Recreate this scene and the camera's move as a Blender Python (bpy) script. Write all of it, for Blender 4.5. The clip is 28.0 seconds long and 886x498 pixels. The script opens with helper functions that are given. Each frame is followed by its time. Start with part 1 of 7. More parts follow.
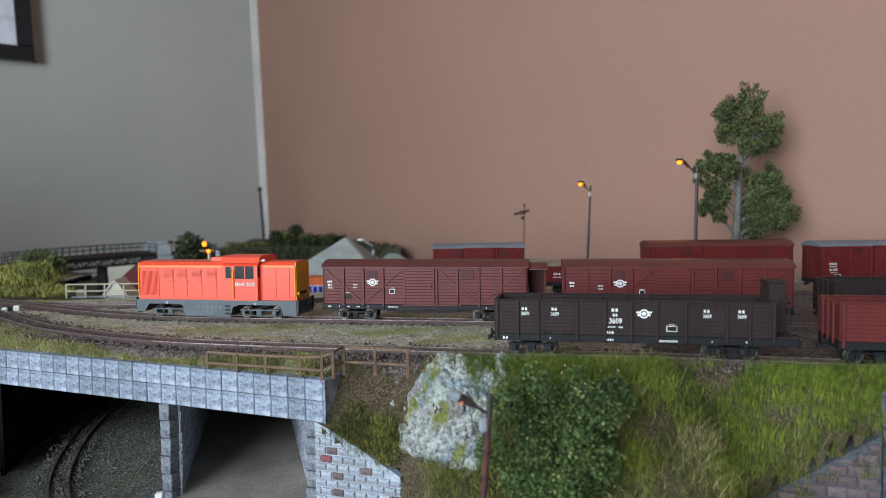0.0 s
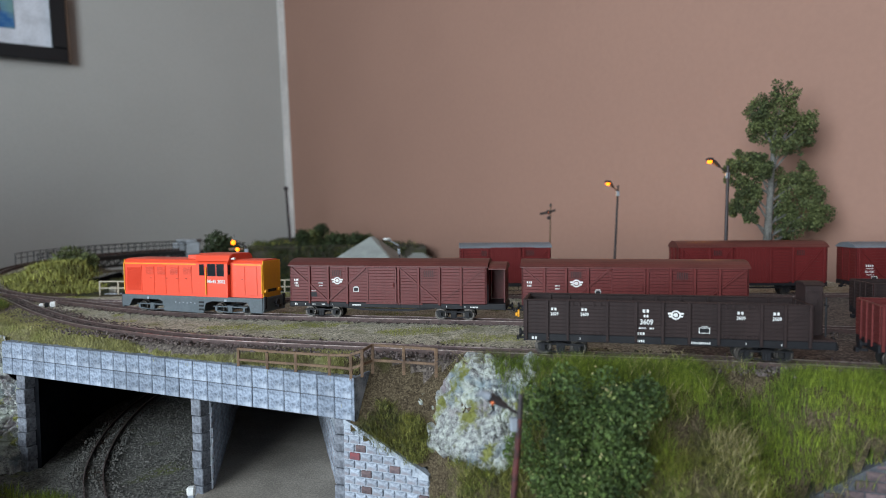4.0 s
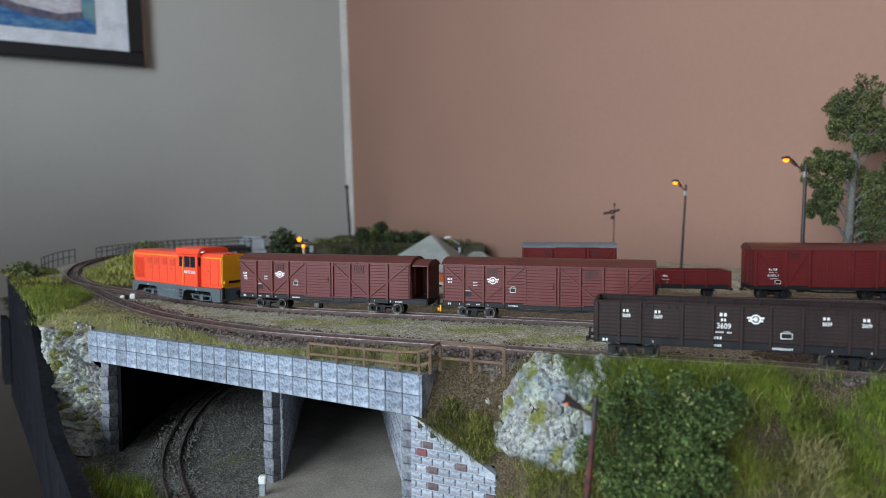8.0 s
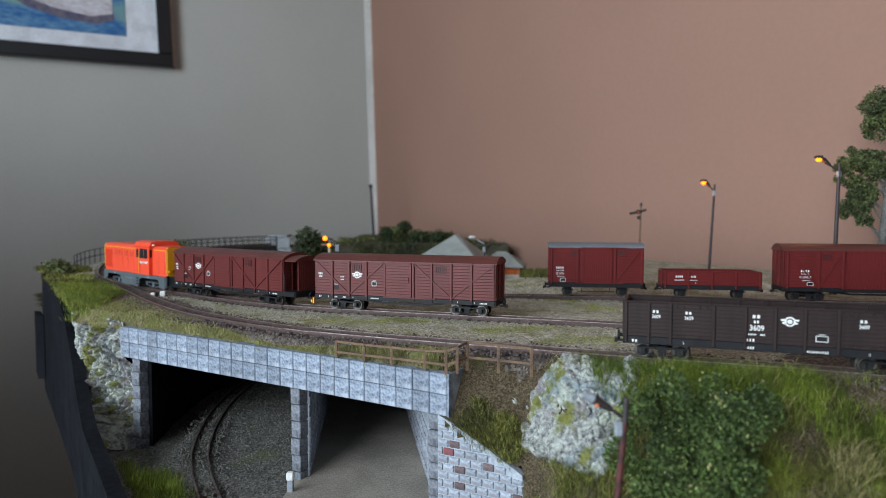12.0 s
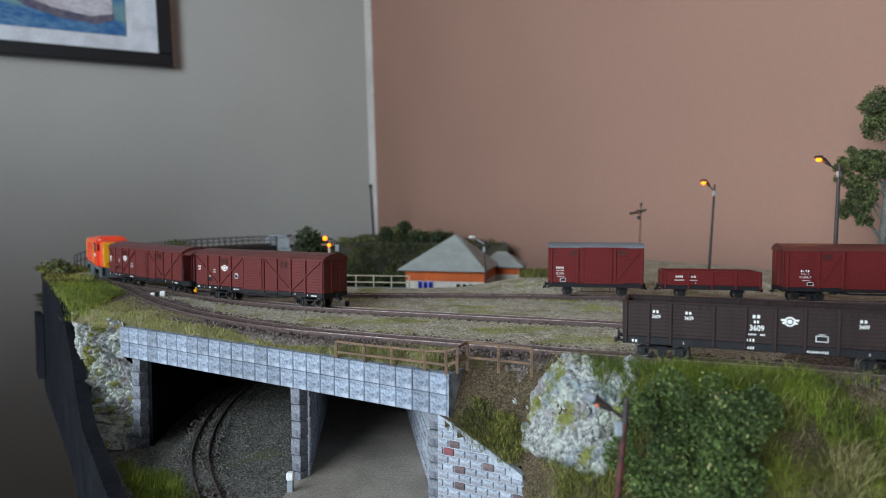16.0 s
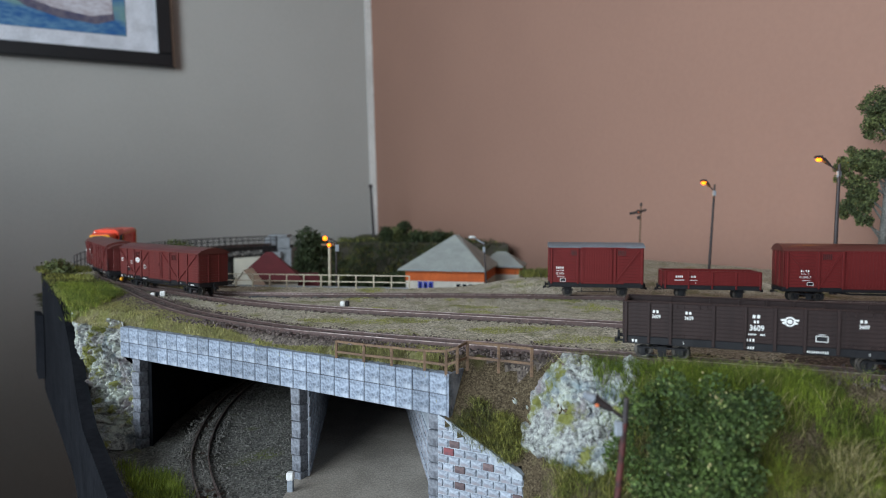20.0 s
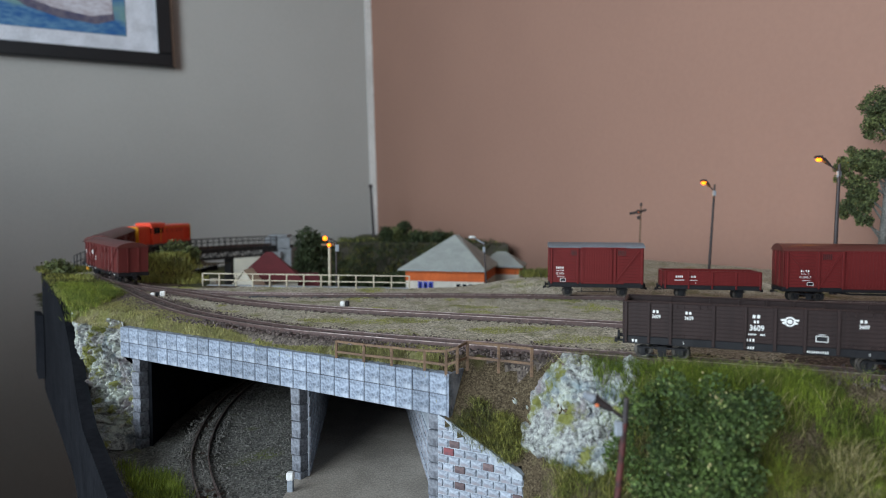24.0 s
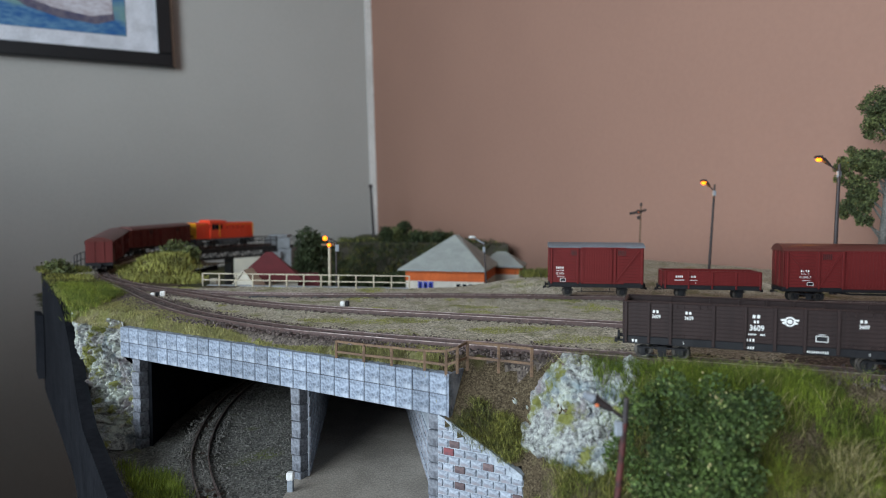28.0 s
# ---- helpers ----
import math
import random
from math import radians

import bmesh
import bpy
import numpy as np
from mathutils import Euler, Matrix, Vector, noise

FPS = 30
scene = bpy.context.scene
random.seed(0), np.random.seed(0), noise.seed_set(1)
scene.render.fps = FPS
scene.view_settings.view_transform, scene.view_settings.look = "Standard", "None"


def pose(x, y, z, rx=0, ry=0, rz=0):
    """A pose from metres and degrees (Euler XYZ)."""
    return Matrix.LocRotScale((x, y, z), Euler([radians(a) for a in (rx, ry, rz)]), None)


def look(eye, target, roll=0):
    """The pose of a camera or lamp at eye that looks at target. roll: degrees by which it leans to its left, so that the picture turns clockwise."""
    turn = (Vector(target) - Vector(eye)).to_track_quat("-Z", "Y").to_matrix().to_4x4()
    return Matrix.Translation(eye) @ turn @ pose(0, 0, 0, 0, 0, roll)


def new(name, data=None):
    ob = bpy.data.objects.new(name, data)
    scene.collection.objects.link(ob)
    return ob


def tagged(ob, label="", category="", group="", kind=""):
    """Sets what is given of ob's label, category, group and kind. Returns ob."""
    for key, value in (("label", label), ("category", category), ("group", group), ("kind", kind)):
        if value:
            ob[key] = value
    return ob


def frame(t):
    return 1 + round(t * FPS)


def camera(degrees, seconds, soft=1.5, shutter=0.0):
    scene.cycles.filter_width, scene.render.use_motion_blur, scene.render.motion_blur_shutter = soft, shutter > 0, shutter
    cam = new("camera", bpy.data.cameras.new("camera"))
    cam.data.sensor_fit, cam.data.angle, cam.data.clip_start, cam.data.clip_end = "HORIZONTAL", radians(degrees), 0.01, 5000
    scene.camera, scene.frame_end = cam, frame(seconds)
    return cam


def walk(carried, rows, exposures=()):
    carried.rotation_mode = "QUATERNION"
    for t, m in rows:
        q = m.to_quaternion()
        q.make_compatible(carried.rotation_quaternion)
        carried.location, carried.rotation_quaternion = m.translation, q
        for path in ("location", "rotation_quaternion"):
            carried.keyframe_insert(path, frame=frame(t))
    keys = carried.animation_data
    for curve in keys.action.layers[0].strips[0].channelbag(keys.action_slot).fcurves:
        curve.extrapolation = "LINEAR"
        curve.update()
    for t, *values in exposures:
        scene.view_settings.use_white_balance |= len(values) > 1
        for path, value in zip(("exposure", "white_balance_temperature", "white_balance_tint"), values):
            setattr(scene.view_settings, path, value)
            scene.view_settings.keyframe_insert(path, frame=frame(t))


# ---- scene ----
import collections

# The camera stands on a tripod, pans left and then holds.
cam = camera(70.53, 28.0, soft=0.6)
cam.data.dof.use_dof = True
cam.data.dof.focus_distance = 0.37
cam.data.dof.aperture_fstop = 10.0
EYE = Vector((0.0, 0.0, 0.06532))
PIVOT = Vector((0.00064, -0.07794, 0.06532))
AXIS = Vector((-0.02198, -0.08486, 1.0)).normalized()
REST = look(EYE, (0.0, 0.99873, 0.0149), 0.112)
PAN = ((0, -9.213), (1, -9.192), (1.5, -9.011), (2, -8.83), (2.5, -8.556), (3, -8.152), (3.5, -7.619), (4.5, -6.56), (5.5, -5.469), (6, -4.985),
       (6.5, -4.477), (7, -3.746), (7.5, -2.96), (8, -2.034), (8.5, -1.212), (9, -0.519), (9.5, -0.114), (10, 0), (11, 0), (28, 0))


def panned(a):
    turn = Matrix.Rotation(radians(a), 4, AXIS)
    return Matrix.Translation(PIVOT) @ turn @ Matrix.Translation(-PIVOT) @ REST


walk(cam, [(t, panned(a)) for t, a in PAN])

# ---- light: one large window to the left behind the camera ----
CORNER = Vector((-0.182, 1.75, 0))
U_GREY = Vector((-0.87, -0.493, 0)).normalized()
U_BROWN = Vector((0.493, -0.87, 0)).normalized()
ROOM_A, ROOM_B, FLOOR_Z, CEIL_Z = 2.15, 3.6, -0.95, 1.55
WIN_B0, WIN_B1, WIN_Z0, WIN_Z1 = 1.15, 2.80, -0.15, 1.2


def room(a, b, z=0.0):
    """a metres from the brown wall, b metres from the grey wall."""
    p = CORNER + U_GREY * a + U_BROWN * b
    return Vector((p.x, p.y, z))


world = bpy.data.worlds.new("world")
scene.world = world
world.use_nodes = True
sky = world.node_tree.nodes.new("ShaderNodeTexSky")
sky.sky_type = "NISHITA"
sky.sun_disc = False
sky.sun_elevation, sky.sun_rotation = radians(35), radians(200)
world.node_tree.links.new(sky.outputs[0], world.node_tree.nodes["Background"].inputs[0])
world.node_tree.nodes["Background"].inputs[1].default_value = 0.10

lamp = bpy.data.lights.new("window_daylight", "AREA")
lamp.shape, lamp.size, lamp.size_y = "RECTANGLE", WIN_B1 - WIN_B0 - 0.06, WIN_Z1 - WIN_Z0 - 0.06
lamp.energy, lamp.color = 67.0, (0.77, 0.895, 1.0)
lamp_ob = new("window_daylight", lamp)
lamp_ob.matrix_world = look(room(ROOM_A - 0.02, (WIN_B0 + WIN_B1) / 2, (WIN_Z0 + WIN_Z1) / 2), room(0, (WIN_B0 + WIN_B1) / 2, (WIN_Z0 + WIN_Z1) / 2 - 0.1))
scene.view_settings.exposure = 0.0


# ---- materials ----
def mat(name, a, b=None, rough=0.7, metal=0.0, scale=60.0, fine=900.0, bump=0.15, dist=0.0004, mix=0.5, rand=0.0, emit=0.0, c=None, cmix=0.0, stretch=(1, 1, 1), spec=0.4):
    """A surface of two colours at two scales, with fine relief; rand varies it from piece to piece."""
    m = bpy.data.materials.new(name)
    m.use_nodes = True
    nt = m.node_tree
    n, l = nt.nodes, nt.links
    bs = n["Principled BSDF"]
    co = n.new("ShaderNodeTexCoord")
    mp = n.new("ShaderNodeMapping")
    mp.inputs["Scale"].default_value = stretch
    l.new(co.outputs["Object"], mp.inputs[0])
    n1, n2 = n.new("ShaderNodeTexNoise"), n.new("ShaderNodeTexNoise")
    n1.inputs["Scale"].default_value, n1.inputs["Detail"].default_value = scale, 4
    n2.inputs["Scale"].default_value, n2.inputs["Detail"].default_value = fine, 2
    for q in (n1, n2):
        l.new(mp.outputs[0], q.inputs["Vector"])
    b = b or tuple(x * 0.72 for x in a)
    m1 = n.new("ShaderNodeMix")
    m1.data_type = "RGBA"
    m1.inputs[6].default_value, m1.inputs[7].default_value = (*a, 1), (*b, 1)
    add = n.new("ShaderNodeMath")
    add.operation = "MULTIPLY_ADD"
    l.new(n2.outputs["Fac"], add.inputs[0])
    add.inputs[1].default_value = 1.0
    l.new(n1.outputs["Fac"], add.inputs[2])
    ramp = n.new("ShaderNodeMapRange")
    ramp.inputs[1].default_value, ramp.inputs[2].default_value = 1.0 - 0.20 + (0.5 - mix) * 0.5, 1.0 + 0.20 + (0.5 - mix) * 0.5
    l.new(add.outputs[0], ramp.inputs[0])
    l.new(ramp.outputs[0], m1.inputs[0])
    out = m1.outputs[2]
    if c:
        n3 = n.new("ShaderNodeTexNoise")
        n3.inputs["Scale"].default_value, n3.inputs["Detail"].default_value = scale * 0.45, 5
        l.new(mp.outputs[0], n3.inputs["Vector"])
        r3 = n.new("ShaderNodeMapRange")
        r3.inputs[1].default_value, r3.inputs[2].default_value = 0.62 - cmix * 0.4, 0.74 - cmix * 0.4
        l.new(n3.outputs["Fac"], r3.inputs[0])
        m3 = n.new("ShaderNodeMix")
        m3.data_type = "RGBA"
        l.new(r3.outputs[0], m3.inputs[0])
        l.new(out, m3.inputs[6])
        m3.inputs[7].default_value = (*c, 1)
        out = m3.outputs[2]
    if rand:
        oi = n.new("ShaderNodeObjectInfo")
        rr = n.new("ShaderNodeMapRange")
        rr.inputs[3].default_value, rr.inputs[4].default_value = 1 - rand, 1 + rand
        l.new(oi.outputs["Random"], rr.inputs[0])
        hs = n.new("ShaderNodeHueSaturation")
        l.new(rr.outputs[0], hs.inputs["Value"])
        l.new(out, hs.inputs["Color"])
        out = hs.outputs[0]
    l.new(out, bs.inputs["Base Color"])
    bs.inputs["Roughness"].default_value, bs.inputs["Metallic"].default_value = rough, metal
    bs.inputs["Specular IOR Level"].default_value = spec
    if bump:
        bp = n.new("ShaderNodeBump")
        bp.inputs["Strength"].default_value, bp.inputs["Distance"].default_value = bump, dist
        l.new(add.outputs[0], bp.inputs["Height"])
        l.new(bp.outputs[0], bs.inputs["Normal"])
    if emit:
        bs.inputs["Emission Color"].default_value, bs.inputs["Emission Strength"].default_value = (*a, 1), emit
    return m


M = {}
M["grey_wall"] = mat("grey_wall_paint", (0.42, 0.415, 0.395), (0.40, 0.395, 0.375), 0.85, scale=6, fine=180, bump=0.08, dist=0.001)
M["brown_wall"] = mat("brown_wall_paint", (0.335, 0.190, 0.142), (0.318, 0.180, 0.135), 0.85, scale=5, fine=160, bump=0.08, dist=0.001)
M["white_trim"] = mat("white_corner_paint", (0.80, 0.80, 0.78), rough=0.7, scale=10, fine=200, bump=0.05)
M["plain_wall"] = mat("back_wall_paint", (0.30, 0.28, 0.26), rough=0.9, scale=4, fine=100)
M["ceiling"] = mat("ceiling_paint", (0.5, 0.5, 0.5), rough=0.9, scale=4, fine=100)
M["floor"] = mat("dark_floor_wood", (0.09, 0.055, 0.035), (0.05, 0.03, 0.02), 0.5, scale=8, fine=80, stretch=(1, 12, 1))
M["table_wood"] = mat("dark_table_wood", (0.10, 0.075, 0.063), rough=0.85, spec=0.1, scale=8, fine=80)
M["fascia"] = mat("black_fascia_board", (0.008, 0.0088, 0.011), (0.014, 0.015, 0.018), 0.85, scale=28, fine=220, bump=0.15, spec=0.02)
def grains(name, cols, size, rough=0.95, bump=0.8, dist=0.0006, moss=None, share=0.0, patch=40.0):
    """Loose grains of several colours, with moss in patches."""
    m = bpy.data.materials.new(name)
    m.use_nodes = True
    nt = m.node_tree
    n, l = nt.nodes, nt.links
    bs = n["Principled BSDF"]
    co = n.new("ShaderNodeTexCoord")
    vo = n.new("ShaderNodeTexVoronoi")
    vo.inputs["Scale"].default_value = 1.0 / size
    l.new(co.outputs["Object"], vo.inputs["Vector"])
    sp = n.new("ShaderNodeSeparateColor")
    l.new(vo.outputs["Color"], sp.inputs[0])
    no = n.new("ShaderNodeTexNoise")
    no.inputs["Scale"].default_value, no.inputs["Detail"].default_value = patch * 2.2, 5
    l.new(co.outputs["Object"], no.inputs["Vector"])
    mv = n.new("ShaderNodeMath")
    mv.operation = "MULTIPLY_ADD"
    mv.inputs[1].default_value = 0.7
    l.new(no.outputs["Fac"], mv.inputs[0])
    l.new(sp.outputs[0], mv.inputs[2])
    mr = n.new("ShaderNodeMapRange")
    mr.inputs[1].default_value, mr.inputs[2].default_value = 0.25, 1.45
    l.new(mv.outputs[0], mr.inputs[0])
    cr = n.new("ShaderNodeValToRGB")
    cr.color_ramp.elements[0].color, cr.color_ramp.elements[1].color = (*cols[0], 1), (*cols[-1], 1)
    for i, c in enumerate(cols[1:-1]):
        e = cr.color_ramp.elements.new((i + 1) / (len(cols) - 1))
        e.color = (*c, 1)
    l.new(mr.outputs[0], cr.inputs[0])
    out = cr.outputs[0]
    if moss:
        n3 = n.new("ShaderNodeTexNoise")
        n3.inputs["Scale"].default_value, n3.inputs["Detail"].default_value = patch, 8
        l.new(co.outputs["Object"], n3.inputs["Vector"])
        r3 = n.new("ShaderNodeMapRange")
        r3.inputs[1].default_value, r3.inputs[2].default_value = 0.60 - share * 0.4, 0.80 - share * 0.4
        l.new(n3.outputs["Fac"], r3.inputs[0])
        m3 = n.new("ShaderNodeMix")
        m3.data_type = "RGBA"
        l.new(r3.outputs[0], m3.inputs[0])
        l.new(out, m3.inputs[6])
        m3.inputs[7].default_value = (*moss, 1)
        out = m3.outputs[2]
    l.new(out, bs.inputs["Base Color"])
    bs.inputs["Roughness"].default_value = rough
    bs.inputs["Specular IOR Level"].default_value = 0.2
    bp = n.new("ShaderNodeBump")
    bp.inputs["Strength"].default_value, bp.inputs["Distance"].default_value = bump, dist
    l.new(sp.outputs[1], bp.inputs["Height"])
    l.new(bp.outputs[0], bs.inputs["Normal"])
    return m


def rocky(name, tone=1.0, moss=0.54, share=0.6):
    """Plaster rock: pale and grey mottling at several scales, pinkish and mossy patches, pitted relief."""
    m = bpy.data.materials.new(name)
    m.use_nodes = True
    nt = m.node_tree
    n, l = nt.nodes, nt.links
    bs = n["Principled BSDF"]
    co = n.new("ShaderNodeTexCoord")

    def cloud(scale, detail, lo, hi, rough=0.62, dist=0.0):
        q = n.new("ShaderNodeTexNoise")
        q.inputs["Scale"].default_value, q.inputs["Detail"].default_value = scale, detail
        q.inputs["Roughness"].default_value, q.inputs["Distortion"].default_value = rough, dist
        l.new(co.outputs["Object"], q.inputs["Vector"])
        r = n.new("ShaderNodeMapRange")
        r.inputs[1].default_value, r.inputs[2].default_value = lo, hi
        l.new(q.outputs["Fac"], r.inputs[0])
        return r.outputs[0], q.outputs["Fac"]

    def over(fac, below, colour, share=0.6):
        q = n.new("ShaderNodeMix")
        q.data_type = "RGBA"
        k = n.new("ShaderNodeMath")
        k.operation = "MULTIPLY"
        k.inputs[1].default_value = share
        l.new(fac, k.inputs[0])
        l.new(k.outputs[0], q.inputs[0])
        l.new(below, q.inputs[6])
        q.inputs[7].default_value = (*colour, 1)
        return q.outputs[2]

    f1, raw = cloud(330, 10, 0.34, 0.66, 0.78, 0.1)
    cr = n.new("ShaderNodeValToRGB")
    for e, c in zip(cr.color_ramp.elements, ((0.03, 0.029, 0.028), (0.58, 0.60, 0.54))):
        e.color = (*[q * tone for q in c], 1)
    for p, c in ((0.28, (0.15, 0.148, 0.147)), (0.50, (0.29, 0.30, 0.29)), (0.74, (0.43, 0.45, 0.41))):
        cr.color_ramp.elements.new(p).color = (*[q * tone for q in c], 1)
    l.new(f1, cr.inputs[0])
    out = over(cloud(64, 6, 0.52, 0.64)[0], cr.outputs[0], (0.48 * tone, 0.52 * tone, 0.44 * tone))
    out = over(cloud(47, 5, 0.53, 0.66)[0], out, (0.20, 0.165, 0.18), share)
    out = over(cloud(55, 6, 0.53, 0.66)[0], out, (0.135, 0.185, 0.22), share)
    out = over(cloud(160, 6, 0.60, 0.70)[0], out, (0.04, 0.042, 0.036), 0.9)
    out = over(cloud(70, 8, moss, moss + 0.08)[0], out, (0.16, 0.165, 0.03), 0.9)
    l.new(out, bs.inputs["Base Color"])
    bs.inputs["Roughness"].default_value = 0.92
    bs.inputs["Specular IOR Level"].default_value = 0.2
    bp = n.new("ShaderNodeBump")
    bp.inputs["Strength"].default_value, bp.inputs["Distance"].default_value = 0.7, 0.0012
    l.new(raw, bp.inputs["Height"])
    l.new(bp.outputs[0], bs.inputs["Normal"])
    return m


M["ground"] = grains("gravel_scatter", ((0.075, 0.069, 0.053), (0.25, 0.232, 0.180), (0.37, 0.344, 0.266), (0.48, 0.442, 0.348), (0.72, 0.66, 0.53)), 0.0010, moss=(0.15, 0.16, 0.045), share=0.16, patch=45)
M["verge"] = grains("mossy_verge", ((0.06, 0.048, 0.028), (0.12, 0.105, 0.055), (0.17, 0.155, 0.075), (0.27, 0.24, 0.14)), 0.0010, moss=(0.13, 0.135, 0.04), share=0.40, patch=70)
M["earth"] = grains("slope_earth", ((0.022, 0.016, 0.010), (0.06, 0.044, 0.026), (0.085, 0.064, 0.038), (0.15, 0.118, 0.075)), 0.0006, moss=(0.07, 0.068, 0.022), share=0.10, patch=90)
M["valley"] = mat("valley_ground", (0.07, 0.075, 0.035), (0.035, 0.04, 0.018), 0.95, scale=25, fine=300, bump=0.8, dist=0.002, c=(0.11, 0.12, 0.03), cmix=0.3)
M["bank_earth"] = mat("embankment_earth", (0.075, 0.066, 0.052), (0.04, 0.038, 0.026), 0.95, scale=40, fine=300, bump=0.8, dist=0.002, c=(0.06, 0.068, 0.026), cmix=0.25)
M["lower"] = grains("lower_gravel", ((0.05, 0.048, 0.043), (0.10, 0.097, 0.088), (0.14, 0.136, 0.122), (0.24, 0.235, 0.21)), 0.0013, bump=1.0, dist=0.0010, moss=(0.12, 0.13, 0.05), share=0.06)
M["road"] = mat("dusty_road", (0.34, 0.302, 0.255), (0.21, 0.187, 0.158), 0.9, scale=30, fine=900, bump=0.5, dist=0.0004)
M["rock"] = rocky("pale_rock", share=0.75)
M["cliff"] = rocky("mossy_blue_grey_rock", 1.05, 0.51, 0.7)
M["stone"] = mat("blue_grey_stone", (0.28, 0.325, 0.40), (0.105, 0.125, 0.158), 0.85, scale=140, fine=700, bump=0.9, dist=0.0006, rand=0.2, mix=0.46, c=(0.42, 0.465, 0.54), cmix=0.15, spec=0.25)
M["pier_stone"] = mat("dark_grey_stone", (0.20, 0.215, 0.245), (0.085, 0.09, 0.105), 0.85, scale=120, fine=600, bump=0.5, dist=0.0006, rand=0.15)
M["mortar"] = mat("pale_mortar", (0.42, 0.46, 0.51), (0.27, 0.30, 0.345), 0.9, scale=150, fine=800)
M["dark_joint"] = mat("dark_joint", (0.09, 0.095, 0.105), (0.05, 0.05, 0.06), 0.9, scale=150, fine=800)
M["ballast"] = mat("ballast_stone", (0.125, 0.100, 0.092), (0.055, 0.043, 0.042), 0.9, scale=300, fine=900, rand=0.2, spec=0.25)
M["rail"] = mat("rusty_rail", (0.095, 0.058, 0.052), (0.06, 0.038, 0.035), 0.55, 0.2, scale=200, fine=900)
M["rail_top"] = mat("worn_rail_head", (0.40, 0.33, 0.31), (0.16, 0.115, 0.105), 0.35, 0.7, scale=60, fine=400, bump=0)
M["sleeper"] = mat("brown_sleeper", (0.085, 0.055, 0.042), (0.05, 0.034, 0.028), 0.85, scale=200, fine=900, rand=0.2)
M["red_brown"] = mat("red_brown_wagon_paint", (0.122, 0.0245, 0.0225), (0.092, 0.0185, 0.0175), 0.40, scale=60, fine=700, bump=0.08, spec=0.25)
M["red"] = mat("oxide_red_wagon_paint", (0.135, 0.0185, 0.0185), (0.105, 0.0145, 0.0145), 0.38, scale=60, fine=700, bump=0.06, spec=0.2)
M["red_roof"] = mat("red_brown_roof_paint", (0.108, 0.030, 0.025), (0.080, 0.023, 0.020), 0.38, scale=50, fine=700, bump=0.08, spec=0.3)
M["grey_roof"] = mat("grey_roof_paint", (0.16, 0.175, 0.2), (0.12, 0.135, 0.15), 0.5, scale=60, fine=700)
M["dark"] = mat("dark_brown_wagon_paint", (0.036, 0.0245, 0.0235), (0.026, 0.0185, 0.018), 0.45, scale=60, fine=700, bump=0.1, spec=0.11)
M["black"] = mat("black_frame_paint", (0.010, 0.010, 0.012), (0.015, 0.015, 0.017), 0.5, scale=100, fine=700, spec=0.2)
M["orange"] = mat("orange_red_loco_paint", (0.74, 0.072, 0.030), (0.70, 0.064, 0.026), 0.32, scale=40, fine=700, bump=0.03)
M["loco_grey"] = mat("grey_loco_frame", (0.085, 0.105, 0.118), (0.065, 0.08, 0.09), 0.5, scale=80, fine=700)
M["yellow"] = mat("yellow_paint", (0.72, 0.32, 0.012), (0.66, 0.29, 0.012), 0.4, scale=60, fine=500, bump=0.03)
M["glass"] = mat("dark_cab_glass", (0.012, 0.016, 0.02), rough=0.12, scale=30, fine=300, bump=0, spec=0.10)
M["white"] = mat("white_lettering", (0.78, 0.78, 0.76), rough=0.6, scale=60, fine=500, bump=0)
M["wheel"] = mat("blackened_wheel", (0.03, 0.028, 0.027), (0.02, 0.02, 0.02), 0.45, 0.4, scale=100, fine=600)
M["tyre"] = mat("dull_wheel_tread", (0.17, 0.155, 0.14), (0.09, 0.08, 0.072), 0.4, 0.85, scale=100, fine=600, bump=0)
M["brass"] = mat("brass_coupling", (0.75, 0.62, 0.22), rough=0.35, metal=0.5, scale=100, fine=600, bump=0)
M["wood_rail"] = mat("brown_railing", (0.17, 0.105, 0.062), (0.10, 0.062, 0.04), 0.75, scale=150, fine=900)
M["pale_rail"] = mat("pale_railing", (0.46, 0.41, 0.31), (0.33, 0.29, 0.22), 0.75, scale=150, fine=900)
M["post"] = mat("dark_iron_post", (0.055, 0.045, 0.045), (0.035, 0.03, 0.032), 0.5, 0.3, scale=100, fine=600)
M["mast"] = mat("dark_red_mast", (0.11, 0.028, 0.026), (0.03, 0.014, 0.014), 0.5, scale=60, fine=500)
M["lamp_grey"] = mat("grey_lamp_housing", (0.30, 0.33, 0.37), rough=0.5, scale=100, fine=600)
M["glow"] = mat("amber_lamp", (1.0, 0.20, 0.006), rough=0.5, emit=3.4, bump=0)
M["slate_stone"] = mat("slate_ballast_stone", (0.085, 0.088, 0.092), (0.04, 0.042, 0.045), 0.9, scale=300, fine=900, spec=0.25)
M["bark"] = mat("grey_bark", (0.17, 0.165, 0.15), (0.08, 0.078, 0.07), 0.9, scale=120, fine=700, bump=0.8, dist=0.0008)


